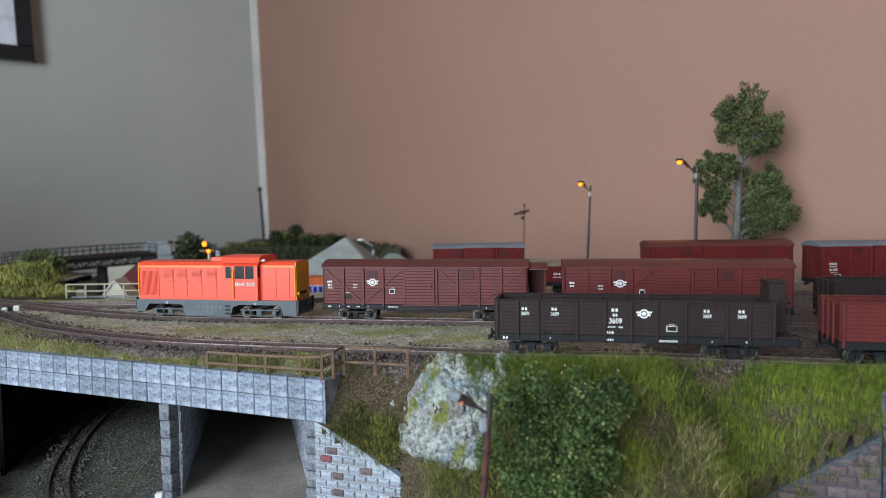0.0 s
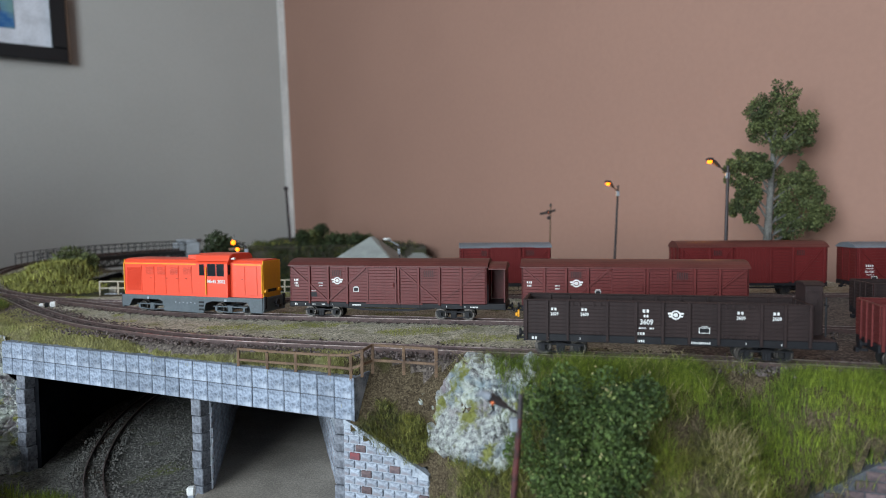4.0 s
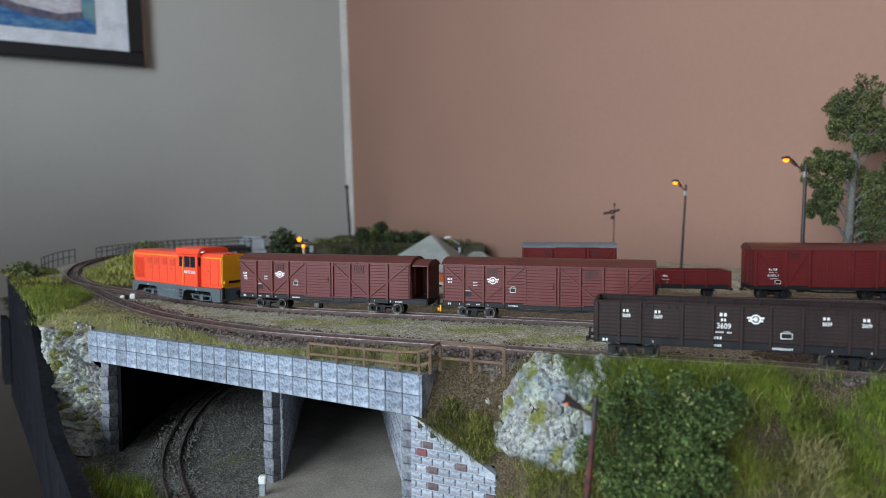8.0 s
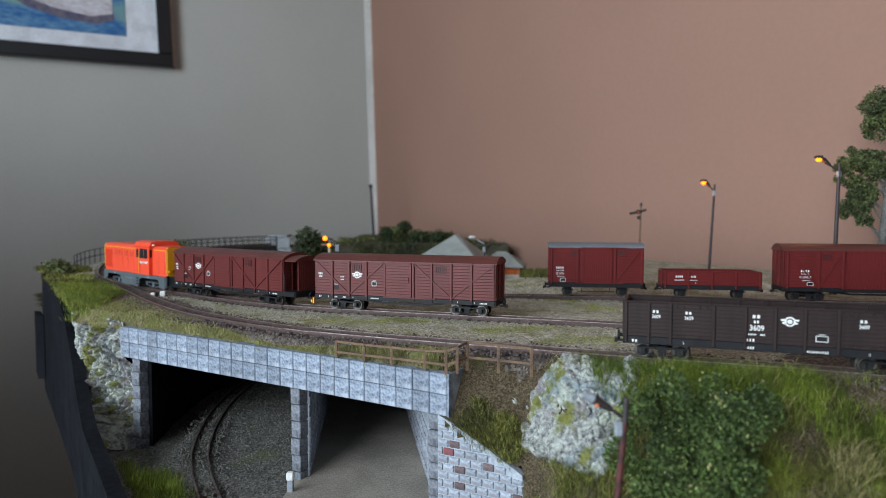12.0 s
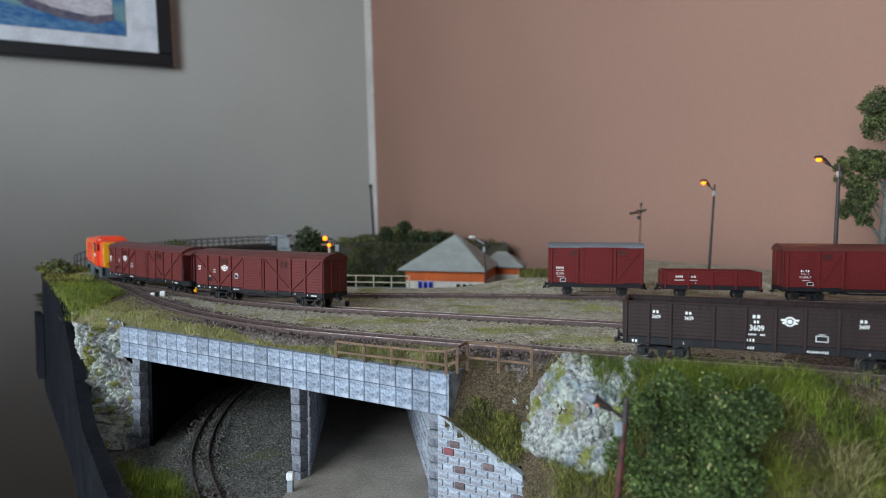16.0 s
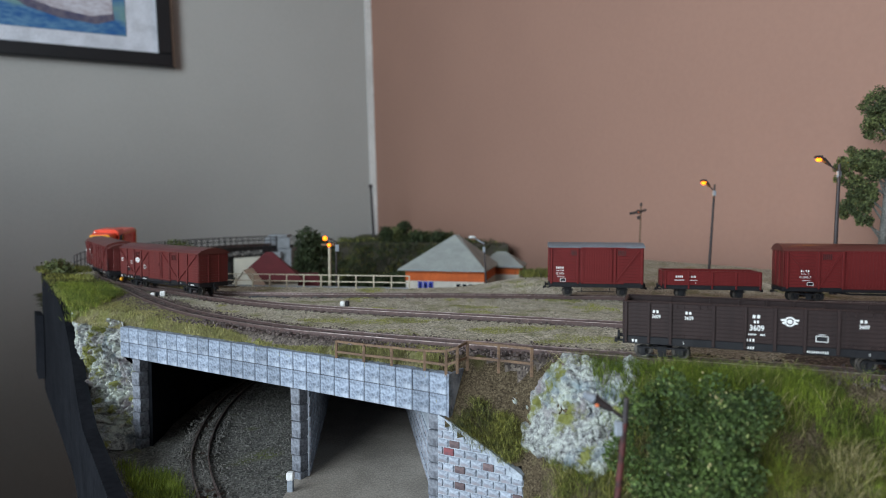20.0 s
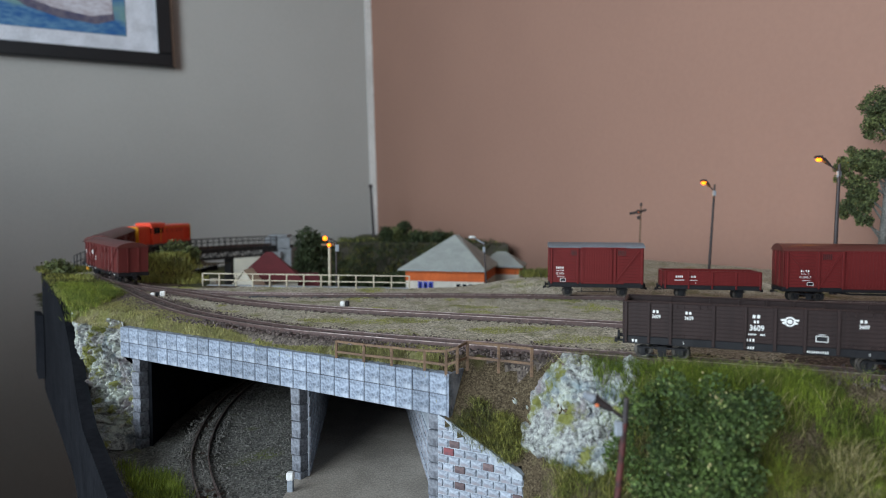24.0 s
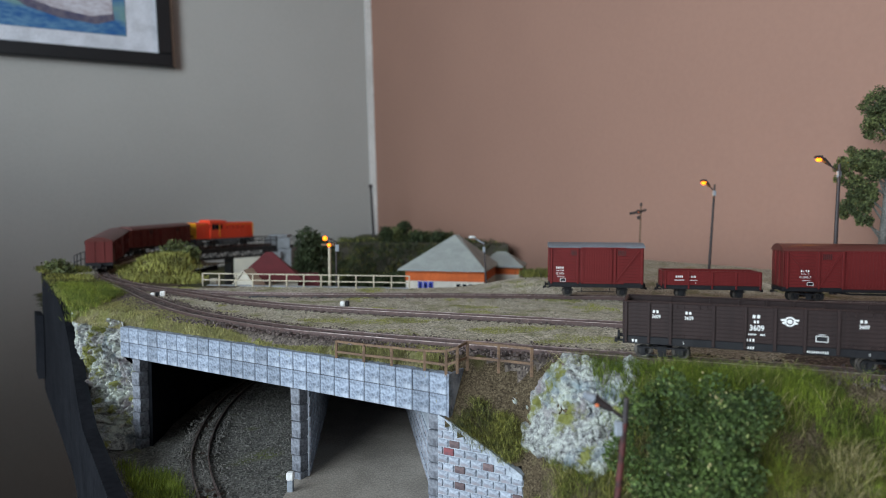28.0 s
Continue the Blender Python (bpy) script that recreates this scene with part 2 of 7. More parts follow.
def leafy(name, a, b, rough=0.75):
    m = mat(name, a, b, rough, scale=45, fine=420, bump=0)
    nt = m.node_tree
    g = nt.nodes.new("ShaderNodeNewGeometry")
    r = nt.nodes.new("ShaderNodeMapRange")
    r.inputs[3].default_value, r.inputs[4].default_value = 0.5, 1.6
    nt.links.new(g.outputs["Random Per Island"], r.inputs[0])
    h = nt.nodes.new("ShaderNodeHueSaturation")
    bs = nt.nodes["Principled BSDF"]
    old = bs.inputs["Base Color"].links[0].from_socket
    nt.links.new(old, h.inputs["Color"])
    nt.links.new(r.outputs[0], h.inputs["Value"])
    nt.links.new(h.outputs[0], bs.inputs["Base Color"])
    bs.inputs["Subsurface Weight"].default_value = 0.0
    return m


M["leaf"] = leafy("olive_tree_leaves", (0.125, 0.145, 0.05), (0.035, 0.048, 0.018))
M["bush"] = leafy("dark_green_bush_leaves", (0.078, 0.120, 0.028), (0.018, 0.036, 0.009))
M["grass"] = leafy("bright_green_grass", (0.185, 0.235, 0.024), (0.05, 0.078, 0.008))
M["dry_grass"] = leafy("yellow_green_grass", (0.155, 0.150, 0.026), (0.028, 0.034, 0.008))
M["straw"] = leafy("dry_straw_blades", (0.36, 0.31, 0.15), (0.20, 0.17, 0.07))
M["bed"] = grains("track_bed_and_yard_shade", ((0.035, 0.028, 0.026), (0.085, 0.068, 0.06), (0.13, 0.108, 0.092), (0.24, 0.20, 0.17)), 0.0012, bump=1.0, dist=0.0010)
M["moss"] = leafy("yellow_green_moss", (0.29, 0.29, 0.068), (0.145, 0.15, 0.040))
M["verge_moss"] = leafy("olive_tan_moss", (0.32, 0.30, 0.115), (0.16, 0.155, 0.055))
M["far_leaf"] = leafy("far_dark_leaves", (0.045, 0.065, 0.025), (0.025, 0.035, 0.014))
M["bush_tip"] = leafy("pale_bush_leaves", (0.17, 0.19, 0.06), (0.09, 0.115, 0.035))
M["house_wall"] = mat("cream_house_wall", (0.66, 0.62, 0.54), rough=0.85, scale=60, fine=600)
M["house_orange"] = mat("orange_house_band", (0.62, 0.13, 0.03), rough=0.8, scale=60, fine=600)
M["slate"] = mat("grey_roof_sheet", (0.33, 0.36, 0.34), (0.25, 0.27, 0.26), 0.8, scale=50, fine=600, bump=0.3)
M["blue"] = mat("blue_window_frame", (0.02, 0.05, 0.50), rough=0.5, scale=60, fine=600)
M["dark_red_roof"] = mat("dark_red_roof_sheet", (0.12, 0.02, 0.025), (0.09, 0.017, 0.02), 0.7, scale=50, fine=600)
M["cream"] = mat("cream_plaster", (0.60, 0.57, 0.47), (0.5, 0.47, 0.4), 0.85, scale=50, fine=500)
M["girder"] = mat("dark_girder_steel", (0.05, 0.052, 0.055), (0.03, 0.032, 0.035), 0.6, 0.2, scale=100, fine=600)
M["concrete"] = mat("grey_concrete", (0.30, 0.32, 0.34), (0.2, 0.21, 0.22), 0.85, scale=60, fine=500)
M["frame"] = mat("black_picture_frame", (0.012, 0.012, 0.014), rough=0.35, scale=30, fine=300, bump=0.02)
M["frame_side"] = mat("brown_frame_edge", (0.10, 0.06, 0.04), rough=0.6, scale=30, fine=300)
M["mount"] = mat("white_mount_board", (0.72, 0.75, 0.82), rough=0.8, scale=30, fine=300, bump=0.02)
BRICKS = [mat("blue_grey_brick", (0.36, 0.40, 0.46), (0.15, 0.165, 0.20), 0.9, scale=190, fine=700, rand=0.22, c=(0.27, 0.25, 0.27), cmix=0.35),
          mat("orange_brick", (0.40, 0.125, 0.065), (0.22, 0.10, 0.08), 0.9, scale=190, fine=700, rand=0.2),
          mat("dark_brown_brick", (0.15, 0.105, 0.105), (0.08, 0.06, 0.065), 0.9, scale=190, fine=700, rand=0.25),
          mat("crimson_brick", (0.22, 0.06, 0.065), (0.13, 0.06, 0.07), 0.9, scale=190, fine=700, rand=0.2)]


# ---- mesh helpers ----
def link(name, bm, material, parent=None, label="", m=None):
    me = bpy.data.meshes.new(name)
    bm.normal_update()
    bm.to_mesh(me)
    bm.free()
    for q in material if isinstance(material, (list, tuple)) else [material]:
        me.materials.append(q)
    ob = new(name, me)
    if parent:
        ob.parent = parent
    if m:
        ob.matrix_basis = m
    if label:
        ob["label"] = label
    return ob


def part(name, bm, material, parent, label="", m=None):
    return link(name, bm, material, parent, label, m)


def empty(name, m, label, category, group=""):
    ob = new(name)
    ob.empty_display_size = 0.01
    ob.matrix_basis = m
    return tagged(ob, label, category, group)


def box(bm, x0, x1, y0, y1, z0, z1, bev=0.0, m=None):
    c = Vector(((x0 + x1) / 2, (y0 + y1) / 2, (z0 + z1) / 2))
    t = Matrix.Translation(c) @ Matrix.Diagonal((abs(x1 - x0), abs(y1 - y0), abs(z1 - z0), 1))
    r = bmesh.ops.create_cube(bm, size=1, matrix=(m @ t) if m else t)
    if bev:
        es = list({e for v in r["verts"] for e in v.link_edges})
        bmesh.ops.bevel(bm, geom=es, offset=bev, segments=1, affect="EDGES")


def rod(bm, p, q, r0, r1=None, seg=8):
    p, q = Vector(p), Vector(q)
    d = q - p
    t = Matrix.Translation((p + q) / 2) @ d.to_track_quat("Z", "Y").to_matrix().to_4x4()
    bmesh.ops.create_cone(bm, cap_ends=True, segments=seg, radius1=r0, radius2=r0 if r1 is None else r1, depth=d.length, matrix=t)


def bar(bm, p, q, w, h):
    """A straight bar of w by h from p to q."""
    p, q = Vector(p), Vector(q)
    d = q - p
    t = Matrix.Translation((p + q) / 2) @ d.to_track_quat("X", "Z").to_matrix().to_4x4() @ Matrix.Diagonal((d.length, w, h, 1))
    bmesh.ops.create_cube(bm, size=1, matrix=t)


def prism(bm, pts, axis, a0, a1):
    """Extrudes a closed 2D outline along x, y or z from a0 to a1."""
    def at(p, a):
        return {"x": (a, p[0], p[1]), "y": (p[0], a, p[1]), "z": (p[0], p[1], a)}[axis]
    v0, v1 = [bm.verts.new(at(p, a0)) for p in pts], [bm.verts.new(at(p, a1)) for p in pts]
    n = len(pts)
    bm.faces.new(v0)
    bm.faces.new(v1[::-1])
    for i in range(n):
        bm.faces.new((v0[i], v1[i], v1[(i + 1) % n], v0[(i + 1) % n]))
    bmesh.ops.recalc_face_normals(bm, faces=bm.faces)


def bm_box(*a, **k):
    bm = bmesh.new()
    box(bm, *a, **k)
    return bm


def smooth(x):
    x = min(1.0, max(0.0, x))
    return x * x * (3 - 2 * x)


def mesh(name, verts, faces, material, parent=None, shade=False, m=None):
    me = bpy.data.meshes.new(name)
    me.from_pydata(verts, [], faces)
    me.materials.append(material)
    if shade:
        me.shade_smooth()
    ob = new(name, me)
    if parent:
        ob.parent = parent
    if m:
        ob.matrix_basis = m
    return ob


# ---- room ----
def wall(name, p, q, z0, z1, t, material, label, lean=0.0):
    """A wall from p to q on its inner face, t thick on its outer side, its first edge leaning by lean metres per metre of height."""
    d = (q - p).normalized()
    n = Vector((-d.y, d.x, 0)) * t
    lo, hi = d * lean * z0, d * lean * z1
    a = [p + lo, q, q + n, p + n + lo]
    b = [p + hi, q, q + n, p + n + hi]
    vs = [(v.x, v.y, z0) for v in a] + [(v.x, v.y, z1) for v in b]
    fs = [(0, 1, 5, 4), (1, 2, 6, 5), (2, 3, 7, 6), (3, 0, 4, 7), (4, 5, 6, 7), (3, 2, 1, 0)]
    return tagged(mesh(name, vs, fs, material), label, "wall", kind="structure")


P00, P10, P11, P01 = room(0, 0), room(ROOM_A, 0), room(ROOM_A, ROOM_B), room(0, ROOM_B)
LEAN = 0.031
wall("wall_grey", P00, P10, FLOOR_Z, CEIL_Z, -0.12, M["grey_wall"], "light grey painted plaster wall of the room", LEAN)
bmw = bmesh.new()
vs = []
for z in (FLOOR_Z, CEIL_Z):
    for s in (0, 1):
        c = P00 + U_GREY * LEAN * z
        o = -U_GREY * 0.12 * s
        vs.append([bmw.verts.new((*(c + o).xy, z)), bmw.verts.new((*(P01 + o).xy, z))])
(a0, a1), (b0, b1), (c0, c1), (d0, d1) = vs
for f in ((a0, a1, c1, c0), (b1, b0, d0, d1), (a0, c0, d0, b0), (a1, b1, d1, c1), (c0, c1, d1, d0), (a0, b0, b1, a1)):
    bmw.faces.new(f)
bmesh.ops.recalc_face_normals(bmw, faces=bmw.faces)
tagged(link("wall_brown", bmw, M["brown_wall"]), "matt brown painted plaster wall of the room", "wall", kind="structure")
# white paint line along the corner, on the grey wall
inn = U_BROWN * 0.003
vs = [(*(P00 + U_GREY * (LEAN * z + k) + inn * j).xy, z) for z in (FLOOR_Z, CEIL_Z) for j in (0, 1) for k in (0.0, 0.018)]
tagged(mesh("trim", vs, [(2, 3, 7, 6), (0, 2, 6, 4), (1, 5, 7, 3), (0, 4, 5, 1), (4, 6, 7, 5), (0, 1, 3, 2)], M["white_trim"]), "narrow white paint strip in the corner of the room", "trim", kind="structure")
wall("wall_behind", P01, P11, FLOOR_Z, CEIL_Z, 0.12, M["plain_wall"], "plain plaster wall behind the layout")


def panel(name, corners, t, material, label, category, kind="structure"):
    a, b, c, d = [Vector(v) for v in corners]
    n = (b - a).cross(d - a).normalized() * t
    vs = [a, b, c, d, a + n, b + n, c + n, d + n]
    ob = mesh(name, [tuple(v) for v in vs], [(3, 2, 1, 0), (4, 5, 6, 7), (0, 1, 5, 4), (1, 2, 6, 5), (2, 3, 7, 6), (3, 0, 4, 7)], material)
    return tagged(ob, label, category, kind=kind)


wr = lambda b, z: room(ROOM_A, b, z)
for nm, b0, b1, z0, z1 in (("wall_window_low", 0, ROOM_B, FLOOR_Z, WIN_Z0), ("wall_window_high", 0, ROOM_B, WIN_Z1, CEIL_Z),
                           ("wall_window_side_1", 0, WIN_B0, WIN_Z0, WIN_Z1), ("wall_window_side_2", WIN_B1, ROOM_B, WIN_Z0, WIN_Z1)):
    panel(nm, (wr(b0, z0), wr(b1, z0), wr(b1, z1), wr(b0, z1)), -0.12, M["plain_wall"], "plain plaster wall round the window", "wall")
panel("floor", (room(0, 0, FLOOR_Z), room(0, ROOM_B, FLOOR_Z), room(ROOM_A, ROOM_B, FLOOR_Z), room(ROOM_A, 0, FLOOR_Z)), 0.05, M["floor"], "dark wooden floor of the room", "floor")
panel("ceiling", (room(0, 0, CEIL_Z), room(0, ROOM_B, CEIL_Z), room(ROOM_A, ROOM_B, CEIL_Z), room(ROOM_A, 0, CEIL_Z)), -0.05, M["ceiling"], "white ceiling of the room", "ceiling")
win = empty("window_1", Matrix.Identity(4), "white framed window that lets in daylight", "window")
win["kind"] = "structure"
for b0, b1, z0, z1 in ((WIN_B0, WIN_B1, WIN_Z0, WIN_Z0 + 0.05), (WIN_B0, WIN_B1, WIN_Z1 - 0.05, WIN_Z1), (WIN_B0, WIN_B0 + 0.05, WIN_Z0 + 0.05, WIN_Z1 - 0.05), (WIN_B1 - 0.05, WIN_B1, WIN_Z0 + 0.05, WIN_Z1 - 0.05)):
    a, b, c, d = wr(b0, z0), wr(b1, z0), wr(b1, z1), wr(b0, z1)
    n = U_GREY * 0.05 + U_GREY * 0.02
    bm = bmesh.new()
    v = [bm.verts.new(p + U_GREY * 0.03) for p in (a, b, c, d)] + [bm.verts.new(p + n) for p in (a, b, c, d)]
    for f in ((0, 1, 2, 3), (7, 6, 5, 4), (0, 4, 5, 1), (1, 5, 6, 2), (2, 6, 7, 3), (3, 7, 4, 0)):
        bm.faces.new([v[i] for i in f])
    part("window_frame", bm, M["white_trim"], win)
# unseen low partition, added to cast a soft shade on the grey wall's foot
wall("wall_low", room(0.94, 0.62), room(ROOM_A, 0.62), FLOOR_Z, 0.21, 0.08, M["plain_wall"], "unseen low partition added to shade the foot of the grey wall")
# picture on the grey wall: its lower right corner stands at a = PIC_A
PIC_A, PIC_Z, PIC_W, PIC_H = 0.5235, 0.412, 0.62, 0.50
pm_ = Matrix.Translation(room(PIC_A, 0.004, PIC_Z)) @ Matrix(((U_GREY.x, U_BROWN.x, 0, 0), (U_GREY.y, U_BROWN.y, 0, 0), (0, 0, 1, 0), (0, 0, 0, 1))) @ Matrix.Rotation(radians(2.0), 4, "Y")
pic = empty("framed_picture", pm_, "black framed boat painting with a white mount on the wall", "picture")
FB = 0.029
for x0, x1, z0, z1 in ((0, PIC_W, 0, FB), (0, PIC_W, PIC_H - FB, PIC_H), (0, FB, FB, PIC_H - FB), (PIC_W - FB, PIC_W, FB, PIC_H - FB)):
    part("frame_bar", bm_box(x0, x1, 0, 0.022, z0, z1, bev=0.002), M["frame"], pic)
part("frame_edge", bm_box(-0.005, 0, 0, 0.020, 0, PIC_H), M["frame_side"], pic)
part("mount", bm_box(FB, PIC_W - FB, 0.004, 0.010, FB, PIC_H - FB), M["mount"], pic)
M["paint_water"] = mat("blue_water_paint", (0.012, 0.10, 0.30), (0.10, 0.24, 0.40), 0.6, scale=16, fine=70, bump=0, c=(0.16, 0.30, 0.30), cmix=0.3, stretch=(1, 1, 3))
M["paint_hull"] = mat("pale_hull_paint", (0.62, 0.62, 0.68), (0.40, 0.36, 0.40), 0.6, scale=25, fine=90, bump=0, stretch=(1, 1, 4))
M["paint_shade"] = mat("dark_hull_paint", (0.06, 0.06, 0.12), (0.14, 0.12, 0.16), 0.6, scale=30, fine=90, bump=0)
part("painted_water", bm_box(0.093, PIC_W - 0.093, 0.010, 0.0115, 0.062, PIC_H - 0.07), M["paint_water"], pic, "blue water of the painting")


def painted(name, pts, y, material, label):
    bm = bmesh.new()
    prism(bm, pts, "y", 0.0115, y)
    part(name, bm, material, pic, label)


painted("painted_shadow", [(0.115, 0.095), (0.15, 0.082), (0.22, 0.088), (0.28, 0.105), (0.315, 0.13), (0.32, 0.16), (0.12, 0.15)], 0.0118, M["paint_shade"], "dark reflection below the painted boat")
painted("painted_hull", [(0.118, 0.108), (0.16, 0.098), (0.23, 0.108), (0.29, 0.128), (0.335, 0.165), (0.345, 0.20), (0.12, 0.20)], 0.0122, M["paint_hull"], "pale hull of the painted boat")
painted("painted_stripe", [(0.118, 0.140), (0.20, 0.142), (0.32, 0.165), (0.325, 0.170), (0.20, 0.150), (0.118, 0.147)], 0.0125, M["paint_shade"], "dark stripe on the painted boat")
painted("painted_cabin", [(0.15, 0.20), (0.28, 0.20), (0.27, 0.28), (0.16, 0.28)], 0.0122, M["paint_hull"], "cabin of the painted boat")
# ---- plan of the layout: rail tops lie at z = 0 ----
T2_START, T2_HEAD, T2_STEP = (0.3101, 0.3245), 2.8504, 0.05
T2_BEND = (-0.21, -0.225, -0.195, -0.093, 0.075, 0.209, 0.092, -0.576, -2.103, -3.059, -1.429, 0.478, -0.456, -2.138, -2.833, -2.641, -2.84, -3.338, -3.688, -3.512, -2.917, -2.374, -2.132, -2.042, -2.006, -1.988)
T2_Z = ((0.3, 0.0), (0.5, 0.0001), (0.65, 0.0013), (0.8, 0.0036), (0.9, 0.0101), (1.0, 0.0146), (1.1, 0.0175), (1.2, 0.0188), (1.35, 0.0195))


def rise(s):
    for (s0, z0), (s1, z1) in zip(T2_Z, T2_Z[1:]):
        if s <= s1:
            return z0 + (z1 - z0) * max(0.0, s - s0) / (s1 - s0)
    return T2_Z[-1][1]


def train_line():
    """The train's track by its bends: rows of s, x, y, z, from the right to the far bridge."""
    n, ds = 320, 0.005
    x, y, h = T2_START[0] - 0.5 * math.cos(T2_HEAD), T2_START[1] - 0.5 * math.sin(T2_HEAD), T2_HEAD
    rows = [(-0.5 + i * ds, x + i * ds * math.cos(h), y + i * ds * math.sin(h), 0.0) for i in range(100)]
    x, y = T2_START
    for i in range(n):
        s = i * ds
        rows.append((s, x, y, rise(s)))
        k = float(np.interp(s + ds / 2, [(j + 0.5) * T2_STEP for j in range(len(T2_BEND))], T2_BEND))
        h2 = h + k * ds
        x, y, h = x + ds * math.cos((h + h2) / 2), y + ds * math.sin((h + h2) / 2), h2
    return np.array(rows)


LINE = train_line()


def on_line(s):
    return Vector([float(np.interp(s, LINE[:, 0], LINE[:, i])) for i in (1, 2, 3)])


def curve_through(pts, step=0.005):
    """Points at even steps along a smooth curve through pts."""
    p = np.array(pts, float)
    p = np.vstack([2 * p[0] - p[1], p, 2 * p[-1] - p[-2]])
    out = []
    for i in range(1, len(p) - 2):
        n = max(2, int(np.linalg.norm(p[i + 1] - p[i]) / step))
        for t in np.arange(n) / n:
            out.append(0.5 * (2 * p[i] + (p[i + 1] - p[i - 1]) * t + (2 * p[i - 1] - 5 * p[i] + 4 * p[i + 1] - p[i + 2]) * t * t + (3 * p[i] - p[i - 1] - 3 * p[i + 1] + p[i + 2]) * t ** 3))
    out.append(p[-2])
    return np.array(out)


T1 = curve_through([(0.62, 0.075), (0.42, 0.163), (0.245, 0.238), (0.169, 0.270), (0.088, 0.298), (0.008, 0.328), (-0.038, 0.346), (-0.089, 0.369), (-0.134, 0.399), (-0.180, 0.437), (-0.231, 0.496), (-0.282, 0.564), (-0.332, 0.630), (-0.377, 0.693)])
T3 = curve_through([(0.66, 0.435), (0.45, 0.468), (0.288, 0.497), (0.147, 0.521), (0.035, 0.532), (-0.06, 0.535), (-0.14, 0.537), (-0.21, 0.551), (-0.27, 0.583), (-0.33, 0.632)])
T2 = LINE[:, 1:3]
LOW = curve_through([(-0.078, 0.25), (-0.104, 0.293), (-0.124, 0.327), (-0.142, 0.362), (-0.157, 0.40), (-0.170, 0.455), (-0.1765, 0.51), (-0.176, 0.56), (-0.164, 0.64)])
LOW_Z = -0.084


def t1_y(x):
    o = np.argsort(T1[:, 0])
    return float(np.interp(x, T1[o, 0], T1[o, 1]))


def deck_y(x):
    return 0.301 - 0.578 * x


def wing_y(x):
    return 0.2987 - 0.425 * x


def fence_y(x):
    return 0.624 - 0.125 * (x + 0.24)


def edge_x(y):
    """The layout's left edge."""
    return 0.0613 - 0.728 * y - 0.006 * smooth((0.50 - y) / 0.12)


def fuzz(x, y, f, a):
    return a * noise.noise((x * f, y * f, 0.37))


GROUND = -0.0029


def line_near(x, y):
    d = np.hypot(LINE[:, 1] - x, LINE[:, 2] - y)
    i = int(np.argmin(d))
    return float(d[i]), LINE[i]


def upper(x, y):
    """Height of the upper ground."""
    z = GROUND + fuzz(x, y, 90, 0.0005)
    if x > -0.002:
        d = (t1_y(x) - 0.016) - y
        if d > 0:
            k = smooth(d / 0.02)
            rock = smooth((x - 0.005) / 0.02) * smooth((0.10 - x) / 0.03)
            steep = 0.75 + 0.35 * rock
            z -= d * steep * (0.35 + 0.65 * k) + k * (fuzz(x, y, 45, 0.006) + fuzz(x, y, 130, 0.003 + 0.004 * rock))
        # steep bank down to the wing wall
        if x < 0.06:
            u = min(1.0, max(0.0, (x + 0.003) / 0.04))
            cap = -0.0300 - 0.0225 * u + 1.9 * (y - wing_y(x) - 0.004) + fuzz(x, y, 120, 0.002)
            z = min(z, max(cap, -0.088)) if x < 0.037 else z + (min(z, cap) - z) * smooth((0.06 - x) / 0.023)
    else:
        d = y - deck_y(x)
        z -= 0.0102 * (1 - smooth((d - 0.003) / 0.013))
    # bank down to the brick wall at the right
    if x > 0.15 and y < t1_y(x) - 0.016:
        top = -0.056 + 0.031 * min(1.0, (x - 0.178) / 0.0385)
        cap = top + 3.4 * (y - (0.3215 - 0.5 * x) - 0.003) + fuzz(x, y, 120, 0.0015)
        z += (min(z, cap) - z) * smooth((x - 0.155) / 0.02)
    # gravel bank before the station
    z += 0.0085 * smooth((x - 0.008) / 0.09) * smooth((y - 0.555) / 0.05)
    # green mound within the bend, and the left bank
    if x < -0.2 and y > 0.5:
        d, row = line_near(x, y)
        z += row[3] * smooth(1 - (d - 0.01) / 0.05)
        m = math.hypot((x + 0.318) / 0.05, (y - 0.735) / 0.07)
        z += 0.022 * smooth(1.25 - m) * smooth((d - 0.012) / 0.03)
        if x < edge_x(y) + 0.045:
            z += 0.004 * smooth((d - 0.018) / 0.03) * smooth((y - 0.55) / 0.12)
    return z


def in_upper(x, y):
    if x < edge_x(y) or y > 0.98:
        return False
    if x < -0.002:
        if y < deck_y(x):
            return False
        if x < -0.235 and y > 0.60:
            return line_near(x, y)[0] < 0.09 and y < 0.935 and x < -0.255
        if x < -0.03:
            return y < fence_y(x) + 0.010
        return y < 0.602 + 0.3 * (x + 0.03)
    if y < t1_y(x) - 0.016 - 0.14 or (x < 0.0365 and y < wing_y(x) + 0.0010) or (0.185 < x < 0.236 and y < 0.3215 - 0.5 * x + 0.0004) or (x >= 0.236 and y < 0.10):
        return False
    q = Vector((x, y, 0)) - CORNER
    return y < 0.602 + 0.3 * (x + 0.03) + 0.25 * smooth((x - 0.12) / 0.05) and q.dot(U_GREY) > 0.012


